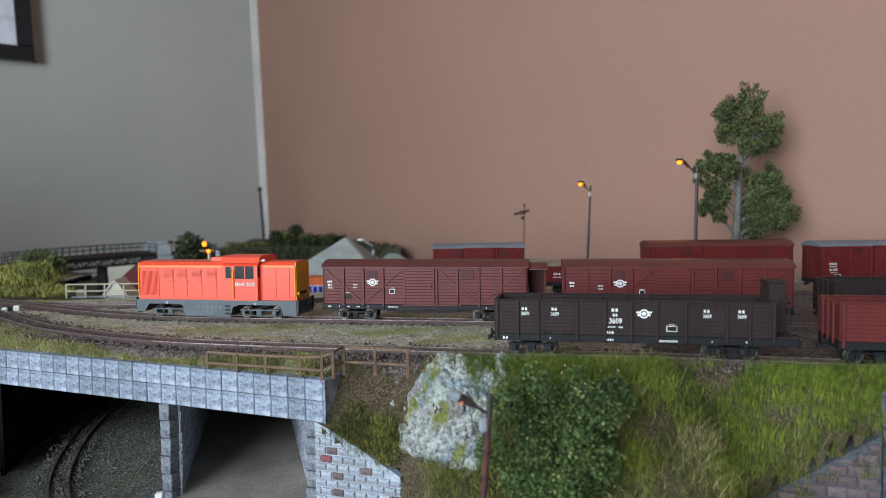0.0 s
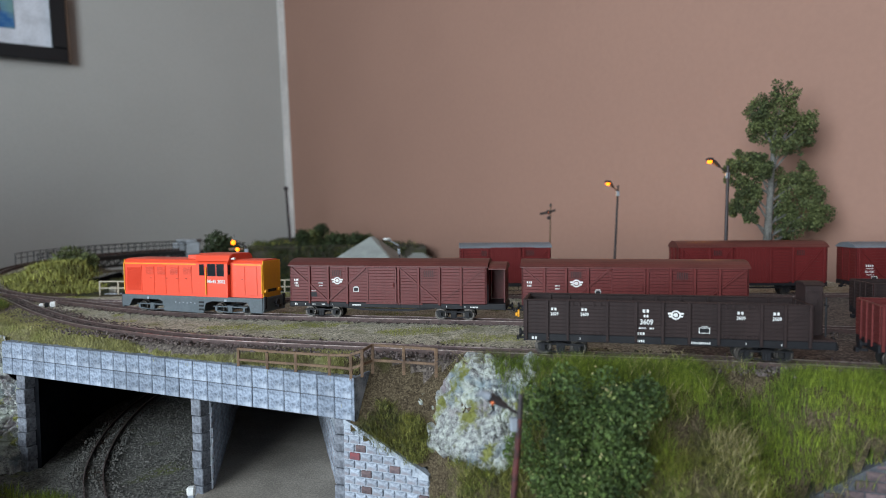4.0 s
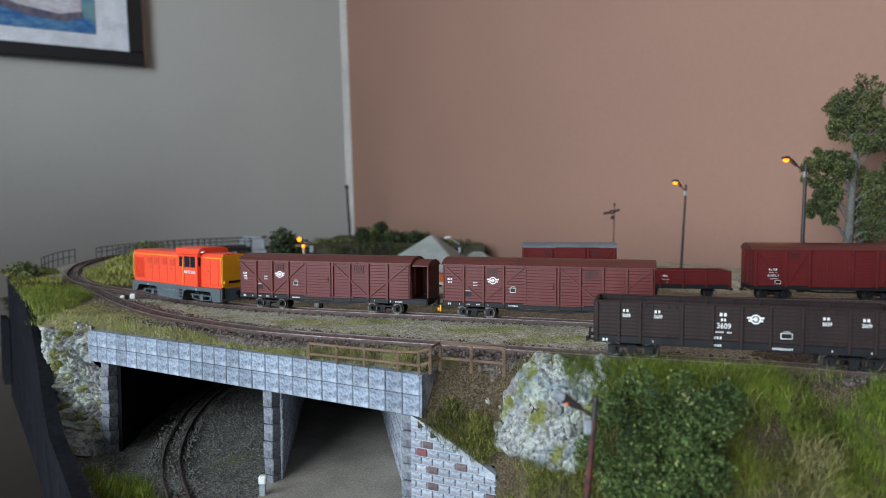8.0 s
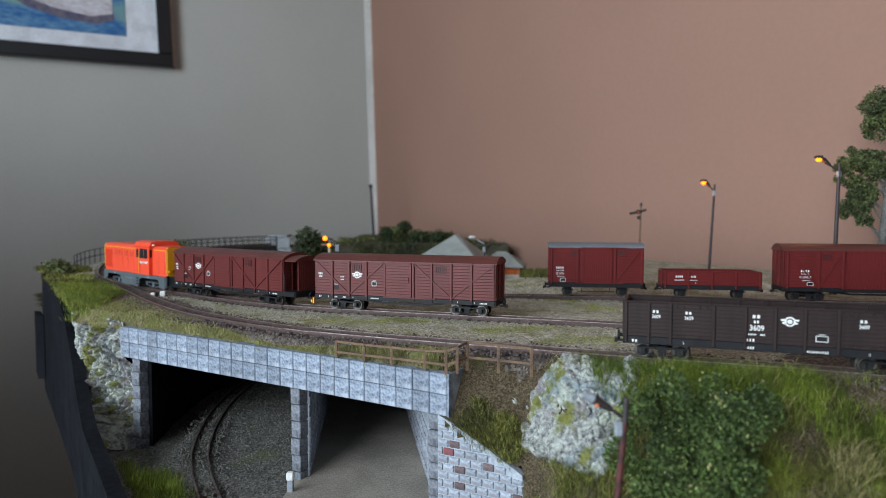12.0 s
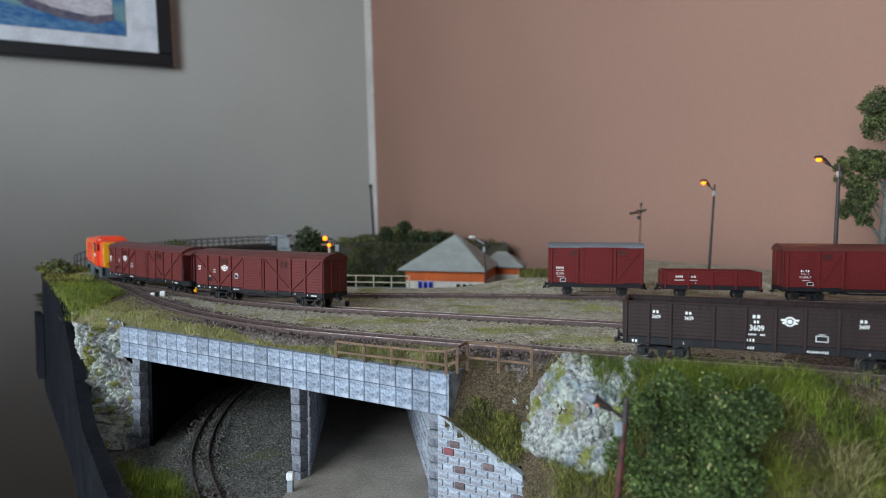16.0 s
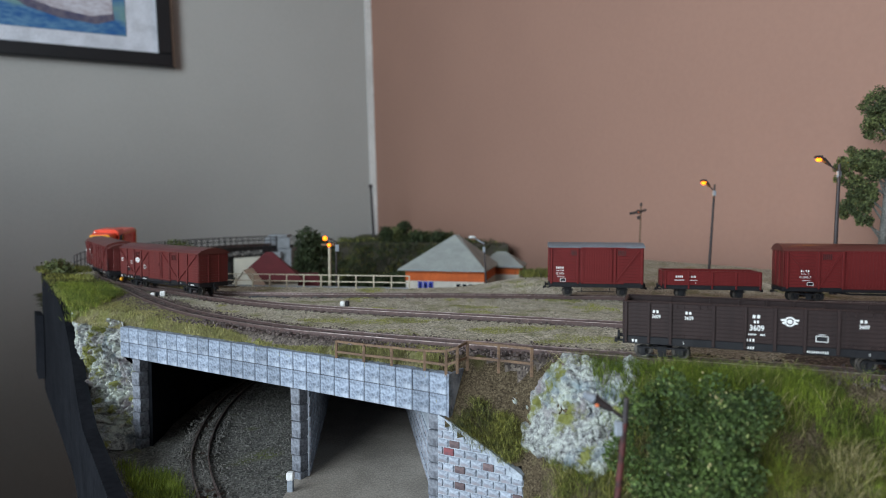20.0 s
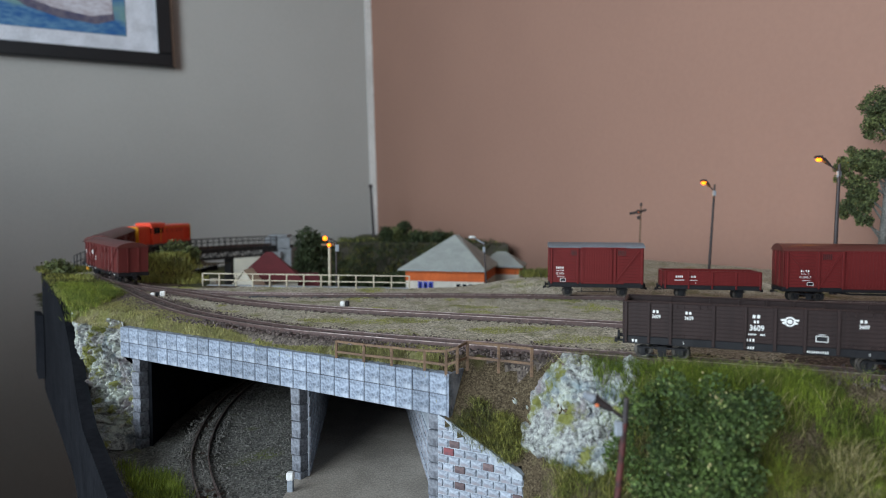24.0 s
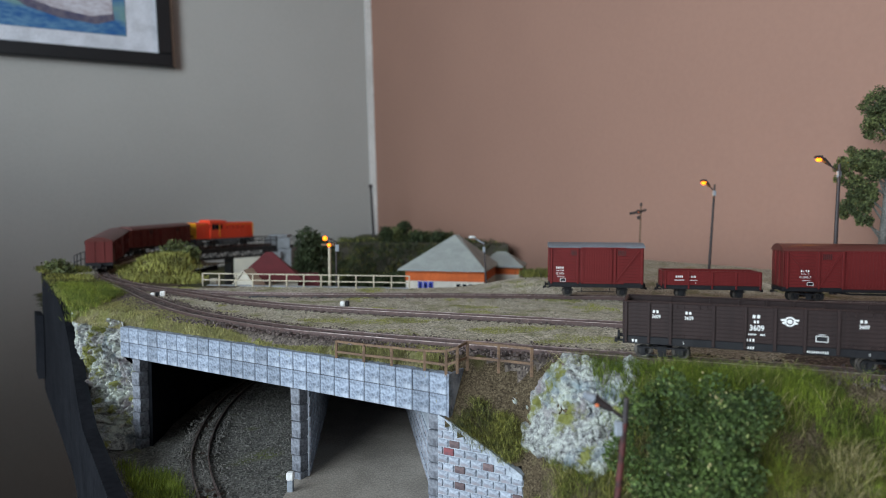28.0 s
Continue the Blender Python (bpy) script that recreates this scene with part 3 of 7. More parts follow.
def sheet(name, x0, x1, y0, y1, step, inside, height, material, label, category, other=None, where=None, where2=None):
    nx, ny = int((x1 - x0) / step) + 1, int((y1 - y0) / step) + 1
    ids, vs, fs = {}, [], []
    ok = [[inside(x0 + i * step, y0 + j * step) for j in range(ny)] for i in range(nx)]
    for i in range(nx):
        for j in range(ny):
            if ok[i][j]:
                ids[i, j] = len(vs)
                x, y = x0 + i * step, y0 + j * step
                vs.append((x, y, height(x, y)))
    for i in range(nx - 1):
        for j in range(ny - 1):
            if ok[i][j] and ok[i + 1][j] and ok[i][j + 1] and ok[i + 1][j + 1]:
                fs.append((ids[i, j], ids[i + 1, j], ids[i + 1, j + 1], ids[i, j + 1]))
    ob = mesh(name, vs, fs, material, shade=True)
    if other:
        for q in other:
            ob.data.materials.append(q)
        for p in ob.data.polygons:
            if abs(p.center.y - t1_y(p.center.x)) < 0.0092 and p.center.x > -0.38 or (p.center.y < 0.6 and line_near(p.center.x, p.center.y)[0] < 0.0048):
                p.material_index = 3
            # bed colour also darkens the ground round the right-hand wagons, as painted shade
            elif p.center.x > 0.17 + 0.02 * noise.noise(p.center * 60) and t1_y(p.center.x) - 0.01 < p.center.y < 0.50:
                p.material_index = 3
            elif where2(p.center.x, p.center.y):
                p.material_index = 2
            elif where(p.center.x, p.center.y):
                p.material_index = 1
    return tagged(ob, label, category, kind="structure")


ground = sheet("ground", -0.50, 0.70, 0.0, 0.98, 0.003, in_upper, upper, M["ground"], "gravelled ground of the model railway with green scatter", "ground", [M["earth"], M["verge"], M["bed"]],
               lambda x, y: (x > -0.002 and y < t1_y(x) - 0.0085) or (x < -0.2 and y > 0.6 and x > -0.40 and line_near(x, y)[0] > 0.013) or x < edge_x(y) + 0.04,
               lambda x, y: -0.30 < x < -0.002 and y < t1_y(x) - 0.0065)


def low(x, y):
    z = -0.087 + fuzz(x, y, 60, 0.001) + fuzz(x, y, 25, 0.002)
    z += 0.010 * smooth(1 - (x - edge_x(y)) / 0.036) * smooth((0.43 - y) / 0.03)
    z -= 0.007 * smooth((-0.168 - x) / 0.02) * smooth((y - 0.365) / 0.03)
    return z


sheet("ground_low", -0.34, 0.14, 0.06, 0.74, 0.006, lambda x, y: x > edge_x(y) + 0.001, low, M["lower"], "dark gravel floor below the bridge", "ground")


def vale(x, y):
    z = -0.055 + fuzz(x, y, 14, 0.006) + fuzz(x, y, 50, 0.002)
    z += 0.070 * smooth((y - 1.05) / 0.25) * smooth((x + 0.33) / 0.12) + 0.03 * smooth((x - 0.05) / 0.2)
    return z


sheet("ground_valley", -0.62, 0.62, 0.60, 1.75, 0.010, lambda x, y: x > edge_x(y) - 0.0 and (Vector((x, y, 0)) - CORNER).dot(U_GREY) > 0.01 and (Vector((x, y, 0)) - CORNER).dot(U_BROWN) > 0.05, vale, M["valley"], "dark green valley ground behind the tracks", "ground")


# fascia boards round the layout
def fascia(name, p, q, z0, top):
    n = 24
    d = (Vector(q) - Vector(p))
    nrm = Vector((-d.y, d.x)).normalized() * 0.008
    vs, fs = [], []
    for i in range(n + 1):
        y = p[1] + d.y * i / n
        x = edge_x(y) if name == "fascia_left" else p[0] + d.x * i / n
        zt = top(x, y)
        vs += [(x, y, z0), (x, y, zt), (x + nrm.x, y + nrm.y, zt), (x + nrm.x, y + nrm.y, z0)]
        if i:
            a = 4 * (i - 1)
            for k in range(4):
                fs.append((a + k, a + 4 + k, a + 4 + (k + 1) % 4, a + (k + 1) % 4))
    fs += [(0, 1, 2, 3), (4 * n + 3, 4 * n + 2, 4 * n + 1, 4 * n)]
    ob = mesh(name, vs, fs, M["fascia"])
    return tagged(ob, "matt black fascia board along the edge of the layout", "panelling", kind="structure")


def left_top(x, y):
    return float(np.interp(y, (0.30, 0.39, 0.41, 0.453, 0.492, 0.531, 0.6, 0.72), (-0.074, -0.067, -0.059, -0.047, -0.031, -0.0125, -0.006, 0.0)))


fascia("fascia_left", (edge_x(0.72), 0.72), (edge_x(0.10), 0.10), -0.135, left_top)
fascia("fascia_back", (-0.53, 1.45), (edge_x(0.72), 0.72), -0.135, lambda x, y: -0.045 + 0.04 * smooth((0.80 - y) / 0.1))
cb = bmesh.new()
prism(cb, [(edge_x(0.70) - 0.0085, 0.70), (edge_x(0.70) - 0.001, 0.70), (edge_x(0.735) - 0.001, 0.735), (edge_x(0.735) - 0.0085, 0.735)], "z", -0.118, -0.046)
tagged(link("fascia_corner", cb, M["fascia"]), "matt black end of a board at the corner of the layout", "panelling", kind="structure")
# ---- vehicles ----
GAUGE = 0.009
TEXTS = {}


def text_mesh(word):
    if word not in TEXTS:
        cu = bpy.data.curves.new("lettering", "FONT")
        cu.body, cu.size, cu.align_x, cu.align_y, cu.extrude, cu.resolution_u = word, 1.0, "CENTER", "CENTER", 0.01, 2
        cu.offset = 0.016
        ob = bpy.data.objects.new("lettering", cu)
        scene.collection.objects.link(ob)
        me = bpy.data.meshes.new_from_object(ob.evaluated_get(bpy.context.evaluated_depsgraph_get()))
        bpy.data.objects.remove(ob)
        me.materials.clear()
        me.materials.append(M["white"])
        TEXTS[word] = me
    return TEXTS[word]


def lettering(word, x, y, z, size, parent, wide=0.9):
    """White writing on a wagon's near side."""
    ob = new("lettering", text_mesh(word))
    ob.parent = parent
    ob.matrix_basis = Matrix.Translation((x, y, z)) @ Matrix.Rotation(radians(90), 4, "X") @ Matrix.Diagonal((size * wide, size, 0.006, 1))
    return ob


def marks(parent, y, bars, name="marking"):
    """Small white bars of unreadable writing: x, z, width, height."""
    bm = bmesh.new()
    for x, z, w, h in bars:
        n = max(1, int(w / (h * 0.75)))
        for i in range(n):
            x0 = x - w / 2 + w * i / n
            box(bm, x0, x0 + w / n * 0.62, y - 0.00012, y, z - h * 0.45, z + h * 0.45)
    return part(name, bm, M["white"], parent)


def sign_box(parent, x, y, z, w, h):
    bm = bmesh.new()
    t = 0.0003
    for a in ((x - w / 2, x + w / 2, z + h / 2 - t, z + h / 2), (x - w / 2, x + w / 2, z - h / 2, z - h / 2 + t), (x - w / 2, x - w / 2 + t, z - h / 2 + t, z + h / 2 - t), (x + w / 2 - t, x + w / 2, z - h / 2 + t, z + h / 2 - t)):
        box(bm, a[0], a[1], y - 0.00015, y, a[2], a[3])
    part("sign_frame", bm, M["white"], parent)
    part("sign_panel", bm_box(x - w / 2 + t, x + w / 2 - t, y - 0.00008, y, z - h / 2 + t, z + h / 2 - t), M["black"], parent)


def emblem(parent, x, y, z, r):
    """A plain winged disc: a ring between two bars."""
    bm = bmesh.new()
    n = 20
    for i in range(n):
        a, b = 2 * math.pi * i / n, 2 * math.pi * (i + 1) / n
        v = [bm.verts.new((x + k * math.cos(t), y - 0.00012, z + k * math.sin(t))) for t, k in ((a, r), (b, r), (b, r * 0.70), (a, r * 0.70))]
        bm.faces.new(v[::-1])
        c = [bm.verts.new((x + k * math.cos(t), y - 0.00012, z + k * math.sin(t))) for t, k in ((a, r * 0.46), (b, r * 0.46), (a, 0.0))]
        bm.faces.new((c[1], c[0], c[2]))
    for s in (-1, 1):
        for k, reach in ((1, 1.62), (-1, 1.38)):
            e0, e1 = sorted((x + s * r * 0.72, x + s * r * reach))
            box(bm, e0, e1, y - 0.0002, y - 0.00008, z + k * r * 0.30 - r * 0.19, z + k * r * 0.30 + r * 0.19)
    box(bm, x - r * 0.72, x - r * 0.2, y - 0.0002, y - 0.00008, z - r * 0.14, z + r * 0.14)
    return part("emblem", bm, M["white"], parent, "white winged disc emblem")


WHEELS = {}


def wheelset_mesh(r):
    if r not in WHEELS:
        bm = bmesh.new()
        half = [(0.0064, 0.25 * r), (0.0059, 0.25 * r), (0.0059, 0.70 * r), (0.0056, 0.74 * r), (0.00565, 0.80 * r), (0.00565, 0.985 * r), (0.0056, r), (0.0037, r), (0.0037, r + 0.0006), (0.0034, r + 0.0006), (0.0034, 0.0008)]
        n = 24
        rings = [[bm.verts.new((k * math.cos(6.2832 * i / n), y, k * math.sin(6.2832 * i / n))) for i in range(n)] for y, k in [(-y, k) for y, k in half] + half[::-1]]
        for a, b in zip(rings, rings[1:]):
            for i in range(n):
                bm.faces.new((a[i], a[(i + 1) % n], b[(i + 1) % n], b[i]))
        bm.faces.new(rings[0])
        bm.faces.new(rings[-1][::-1])
        bmesh.ops.recalc_face_normals(bm, faces=bm.faces)
        me = bpy.data.meshes.new("wheelset")
        for f in bm.faces:
            c = f.calc_center_median()
            f.material_index = 1 if abs(c.y) > 0.0036 and (math.hypot(c.x, c.z) > r * 0.8 or abs(abs(c.y) - 0.00565) < 0.00003) else 0
        bm.to_mesh(me)
        bm.free()
        me.materials.append(M["wheel"])
        me.materials.append(M["tyre"])
        WHEELS[r] = me
    return WHEELS[r]


SPIN = []


def wheelset(parent, x, z, r, turning=False):
    ob = new("wheelset", wheelset_mesh(r))
    ob.parent = parent
    ob.matrix_basis = pose(x, 0, z)
    if turning:
        SPIN.append((ob, x, z, r))
    return ob


def bogie(parent, x, base, r=0.0036, material=None, turning=False, wide=0.0085):
    """A two-axle bogie with side frames, springs and axle boxes."""
    bm = bmesh.new()
    for s in (-1, 1):
        y = s * wide
        box(bm, -base / 2 - 0.0026, base / 2 + 0.0026, y - 0.0004, y + 0.0004, r + 0.0016, r + 0.0024)
        for k in (-1, 1):
            box(bm, k * base / 2 - 0.0009, k * base / 2 + 0.0009, y - 0.0007, y + 0.0007, r - 0.0009, r + 0.0018)
            bar(bm, (k * base / 2, y, r - 0.0009), (k * 0.0022, y, r - 0.0018), 0.0007, 0.0006)
        box(bm, -0.0018, 0.0018, y - 0.0007, y + 0.0007, r - 0.0020, r + 0.002)
        for k in (-1, 0, 1):
            rod(bm, (k * 0.0012, y * 1.04, r - 0.0018), (k * 0.0012, y * 1.04, r + 0.001), 0.0005, seg=6)
    box(bm, -0.002, 0.002, -wide, wide, r, r + 0.0028)
    box(bm, -base / 2 - 0.0022, base / 2 + 0.0022, -0.003, 0.003, r + 0.0012, r + 0.0022)
    ob = part("bogie", bm, material or M["black"], parent)
    ob.matrix_basis = pose(x, 0, 0)
    for k in (-1, 1):
        wheelset(ob, k * base / 2, r, r, turning)
    return ob


def coupler(parent, x, way, material=None):
    """A buffer with hook and loop at the end of a wagon; way -1 or 1."""
    bm = bmesh.new()
    rod(bm, (x, 0, 0.0092), (x + way * 0.0028, 0, 0.0092), 0.0009, seg=10)
    rod(bm, (x + way * 0.0028, 0, 0.0092), (x + way * 0.0038, 0, 0.0092), 0.0022, seg=14)
    box(bm, min(x, x + way * 0.005), max(x, x + way * 0.005), -0.0004, 0.0004, 0.0062, 0.0072)
    box(bm, x + way * 0.0045 - 0.0006, x + way * 0.0045 + 0.0006, -0.0016, 0.0016, 0.0058, 0.0078)
    return part("coupling", bm, material or M["black"], parent)


def arched_roof(parent, x0, x1, w, ze, up, material, name="roof", lip=0.0006, label=""):
    bm = bmesh.new()
    n = 10
    top = [(-w + 2 * w * i / n, ze + up * (1 - (2 * i / n - 1) ** 2) ** 0.8) for i in range(n + 1)]
    outline = [(-w, ze - lip)] + top + [(w, ze - lip)]
    prism(bm, outline, "x", x0, x1)
    return part(name, bm, material, parent, label)


M["vent"] = mat("dark_red_vent", (0.05, 0.014, 0.013), rough=0.6, scale=60, fine=500)


def grille(parent, x, y, z, w, h, n=5):
    part("vent_backing", bm_box(x - w / 2, x + w / 2, y - 0.0002, y + 0.0003, z - h / 2, z + h / 2), M["vent"], parent)
    bm = bmesh.new()
    for i in range(n + 1):
        q = x - w / 2 + w * i / n
        box(bm, q - 0.00016, q + 0.00016, y - 0.0005, y - 0.0001, z - h / 2, z + h / 2)
    for k in (-1, 1):
        box(bm, x - w / 2 - 0.0003, x + w / 2 + 0.0003, y - 0.0005, y, z + k * h / 2 - 0.0002, z + k * h / 2 + 0.0002)
    part("vent_grille", bm, parent["paint"] and M[parent["paint"]], parent)


BOARDS = {}


def board_mesh(dx, dy, dz, material):
    key = (round(dx, 6), round(dy, 6), round(dz, 6), material.name)
    if key not in BOARDS:
        bm = bm_box(-dx / 2, dx / 2, -dy / 2, dy / 2, -dz / 2, dz / 2, bev=min(dx, dy, dz) * 0.16)
        me = bpy.data.meshes.new("plank")
        bm.to_mesh(me)
        bm.free()
        me.materials.append(material)
        BOARDS[key] = me
    return BOARDS[key]


def planks(parent, x0, x1, y0, y1, z0, z1, n, material, name="side_wall", vertical=False, tight=False):
    """A wall of n boards with open joints, on a thin backing."""
    thin_y = abs(y1 - y0) < abs(x1 - x0)
    xm, ym, zm = (x0 + x1) / 2, (y0 + y1) / 2, (z0 + z1) / 2
    if thin_y:
        back = part(name, bm_box(x0 + 0.0001, x1 - 0.0001, ym - (0.00045 if tight else 0.00012), ym + (0.00045 if tight else 0.00012), z0, z1), material if tight else M["vent"], parent)
    else:
        back = part(name, bm_box(xm - 0.00012, xm + 0.00012, y0, y1, z0, z1), M["vent"], parent)
    gap = 0.00006 if tight else 0.0001
    for i in range(n):
        if vertical:
            a, b = (x0, x1) if thin_y else (y0, y1)
            w, c = (b - a) / n, a + (b - a) * (i + 0.5) / n
            me = board_mesh(w - gap * 0.6, y1 - y0, z1 - z0, material) if thin_y else board_mesh(x1 - x0, w - gap * 0.6, z1 - z0, material)
            at = (c, ym, zm) if thin_y else (xm, c, zm)
        else:
            h = (z1 - z0) / n
            me, at = board_mesh(x1 - x0, y1 - y0, h - gap, material), (xm, ym, z0 + (i + 0.5) * h)
        ob = new("plank", me)
        ob.parent = back
        ob.matrix_basis = pose(*at)
    return back


def box_wagon(m, label, L, W, paint, roof, words, wheels="bogies", platform=0.0, turning=False, ze=0.0354, up=0.0042, zb=0.0115, style="long"):
    """A covered goods wagon; x runs to its rear end, -y is the side towards the camera."""
    w = empty("covered_wagon", m, label, "wagon")
    w["paint"] = paint
    P = M[paint]
    x0, x1, h = -L / 2, L / 2, W / 2
    bx = x1 - platform
    # underframe
    for s in (-1, 1):
        part("sole_bar", bm_box(x0, x1, s * (h - 0.0002) - 0.0008, s * (h - 0.0002) + 0.0008, 0.0083, zb - 0.0001, bev=0.0002), M["black"], w)
    part("floor_pan", bm_box(x0 + 0.0005, x1 - 0.0005, -h + 0.0008, h - 0.0008, 0.0088, zb), M["black"], w)
    for k, x in ((-1, x0), (1, x1)):
        part("end_beam", bm_box(x - 0.0006, x + 0.0006, -h, h, 0.0078, zb - 0.0002, bev=0.0002), M["black"], w)
        coupler(w, x, k)
    for s in (-1, 1):
        planks(w, x0 + 0.0006, bx - 0.0006, s * h - 0.0004, s * h + 0.0004, zb, ze, 12, P)
    for x in (x0, bx):
        planks(w, x - 0.0004, x + 0.0004, -h, h, zb, ze + 0.0005, 12, P, "end_wall")
        bm = bmesh.new()
        for y in (-h * 0.36, h * 0.36):
            box(bm, x - 0.0010, x + 0.0010, y - 0.0005, y + 0.0005, zb, ze + up * 0.55)
        prism(bm, [(-h, ze)] + [(-h + 2 * h * i / 8, ze + up * 0.93 * (1 - (2 * i / 8 - 1) ** 2) ** 0.8) for i in range(1, 8)] + [(h, ze)], "x", x - 0.0004, x + 0.0004)
        part("end_frame", bm, P, w)
    arched_roof(w, x0 - 0.0012, (bx if platform < 0.02 else bx) + 0.0012, h + 0.001, ze, up, M[roof])
    # posts and braces
    B = bx - x0
    X = lambda q: x0 + q * B
    zt, zl = ze - 0.0006, zb
    for s in (-1, 1):
        yy = s * (h + 0.0007)
        if style == "long":
            posts, braces, vents, door = (0.105, 0.205, 0.305, 0.57, 0.67, 0.774, 0.88), ((0.01, 0.2, 1), (0.21, 0.40, -1), (0.575, 0.77, 1), (0.78, 0.985, -1)), (0.25, 0.72), (0.41, 0.56)
        else:
            posts, braces, vents, door = (0.30, 0.345, 0.66, 0.70, 0.985, 0.015), ((0.03, 0.30, 1), (0.71, 0.97, -1)), (0.27, 0.77), (0.35, 0.66)
            if style == "mid":
                posts, braces, vents, door = (0.02, 0.21, 0.355, 0.62, 0.77, 0.98), ((0.03, 0.2, 1), (0.22, 0.35, -1), (0.79, 0.97, -1)), (0.26, 0.82), (0.37, 0.61)
        for q in posts:
            part("post", bm_box(X(q) - 0.00075, X(q) + 0.00075, yy - 0.0008, yy + 0.0008, zl - 0.001, zt, bev=0.0002), P, w)
        for a, b, way in braces:
            bm = bmesh.new()
            p, q = ((X(a), yy, zt - 0.001), (X(b), yy, zl + 0.001)) if way > 0 else ((X(a), yy, zl + 0.001), (X(b), yy, zt - 0.001))
            bar(bm, p, q, 0.0011, 0.0009)
            part("brace", bm, P, w)
        a, b = X(door[0]), X(door[1])
        yd_ = s * (h + 0.0009)
        d = planks(w, a, b, yd_ - 0.0004, yd_ + 0.0004, zl + 0.0002, zt - 0.0004, 12, P, "sliding_door", vertical=(style != "long"))
        bm = bmesh.new()
        yo = yd_ + s * 0.0005
        for u0, u1, v0, v1 in ((a, b, zl + 0.0002, zl + 0.0009), (a, b, zt - 0.0012, zt - 0.0004), (a, a + 0.0008, zl, zt - 0.0004), (b - 0.0008, b, zl, zt - 0.0004)):
            box(bm, u0, u1, yo - 0.00025, yo + 0.00025, v0, v1)
        part("door_frame", bm, P, d)
        part("door_track", bm_box(a - 0.001, b + 0.15 * B, yd_ - 0.0006, yd_ + 0.0006, zt - 0.0003, zt + 0.0004), P, w)
        part("door_sill", bm_box(a - 0.001, b + 0.13 * B, yd_ - 0.0006, yd_ + 0.0006, zl - 0.0007, zl + 0.0001), P, w)
        bm = bmesh.new()
        rod(bm, (b - 0.0018, yd_ + s * 0.0010, (zl + zt) / 2 - 0.0015), (b - 0.0018, yd_ + s * 0.0010, (zl + zt) / 2 + 0.0015), 0.00025, seg=6)
        part("door_handle", bm, P, d)
        for q in vents:
            grille(w, X(q), s * (h + 0.0004) if s < 0 else h + 0.0004, ze - 0.0048, 0.0066, 0.0046)
        # stake pockets on the sole bar
        for q in posts:
            part("stake_pocket", bm_box(X(q) - 0.0007, X(q) + 0.0007, s * (h + 0.0008) - 0.0004, s * (h + 0.0008) + 0.0004, 0.0084, zb + 0.0004), M["black"], w)
    yl = -h - 0.00055
    words(w, X, yl, B)
    if platform:
        part("platform_floor", bm_box(bx + 0.0004, x1, -h, h, zb - 0.0004, zb + 0.0004), M["black"], w)
        xw = x1 - 0.0008
        planks(w, xw - 0.0005, xw + 0.0005, -h * 0.72, h, zb + 0.0008, ze - 0.001, 12, P, "platform_screen", vertical=True)
        part("platform_side", bm_box(bx + 0.0006, x1 - 0.0014, h - 0.0008, h, zb + 0.0008, ze - 0.001), P, w)
        arched_roof(w, bx + 0.0015, x1 + 0.0006, h * 0.98, ze - 0.0014, up * 0.85, M[roof], "platform_roof")
        bm = bmesh.new()
        rod(bm, (bx + 0.0012, -h + 0.0006, zb), (bx + 0.0012, -h + 0.0006, zb + 0.012), 0.0003, seg=6)
        part("handrail", bm, M["black"], w)
    # running gear
    if wheels == "bogies":
        a = 0.0198
        for x in (x0 + a, x1 - platform - a if not platform else x0 + 0.1095):
            bogie(w, x, 0.0182 if L > 0.11 else 0.015, turning=turning)
        bm = bmesh.new()
        for s in (-1, 1):
            y = s * (h - 0.004)
            bar(bm, (x0 + 0.034, y, 0.0082), (x0 + 0.050, y, 0.0064), 0.0006, 0.0014)
            bar(bm, (x0 + 0.050, y, 0.0064), (x0 + 0.082, y, 0.0064), 0.0006, 0.0014)
            bar(bm, (x0 + 0.082, y, 0.0064), (x0 + 0.097, y, 0.0082), 0.0006, 0.0014)
        part("truss_rod", bm, M["black"], w)
    else:
        for x in (x0 + L * 0.2, x1 - L * 0.2):
            bm = bmesh.new()
            for s in (-1, 1):
                prism(bm, [(x - 0.0035, 0.0084), (x - 0.0012, 0.002), (x + 0.0012, 0.002), (x + 0.0035, 0.0084)], "y", s * 0.0075 - 0.0004, s * 0.0075 + 0.0004)
                box(bm, x - 0.004, x + 0.004, s * 0.0082 - 0.0005, s * 0.0082 + 0.0005, 0.0058, 0.0068)
                box(bm, x - 0.0012, x + 0.0012, s * 0.0084 - 0.0006, s * 0.0084 + 0.0006, 0.0028, 0.0052)
            part("axle_guard", bm, M["black"], w)
            wheelset(w, x, 0.0036, 0.0036, turning)
        bm = bmesh.new()
        bar(bm, (x0 + L * 0.3, -h + 0.004, 0.0045), (x1 - L * 0.3, -h + 0.004, 0.0045), 0.0005, 0.0006)
        for q in (0.35, 0.65):
            bar(bm, (x0 + L * q, -h + 0.004, 0.0045), (x0 + L * q, -h + 0.004, 0.0086), 0.0006, 0.0006)
        part("brake_gear", bm, M["black"], w)
    return w


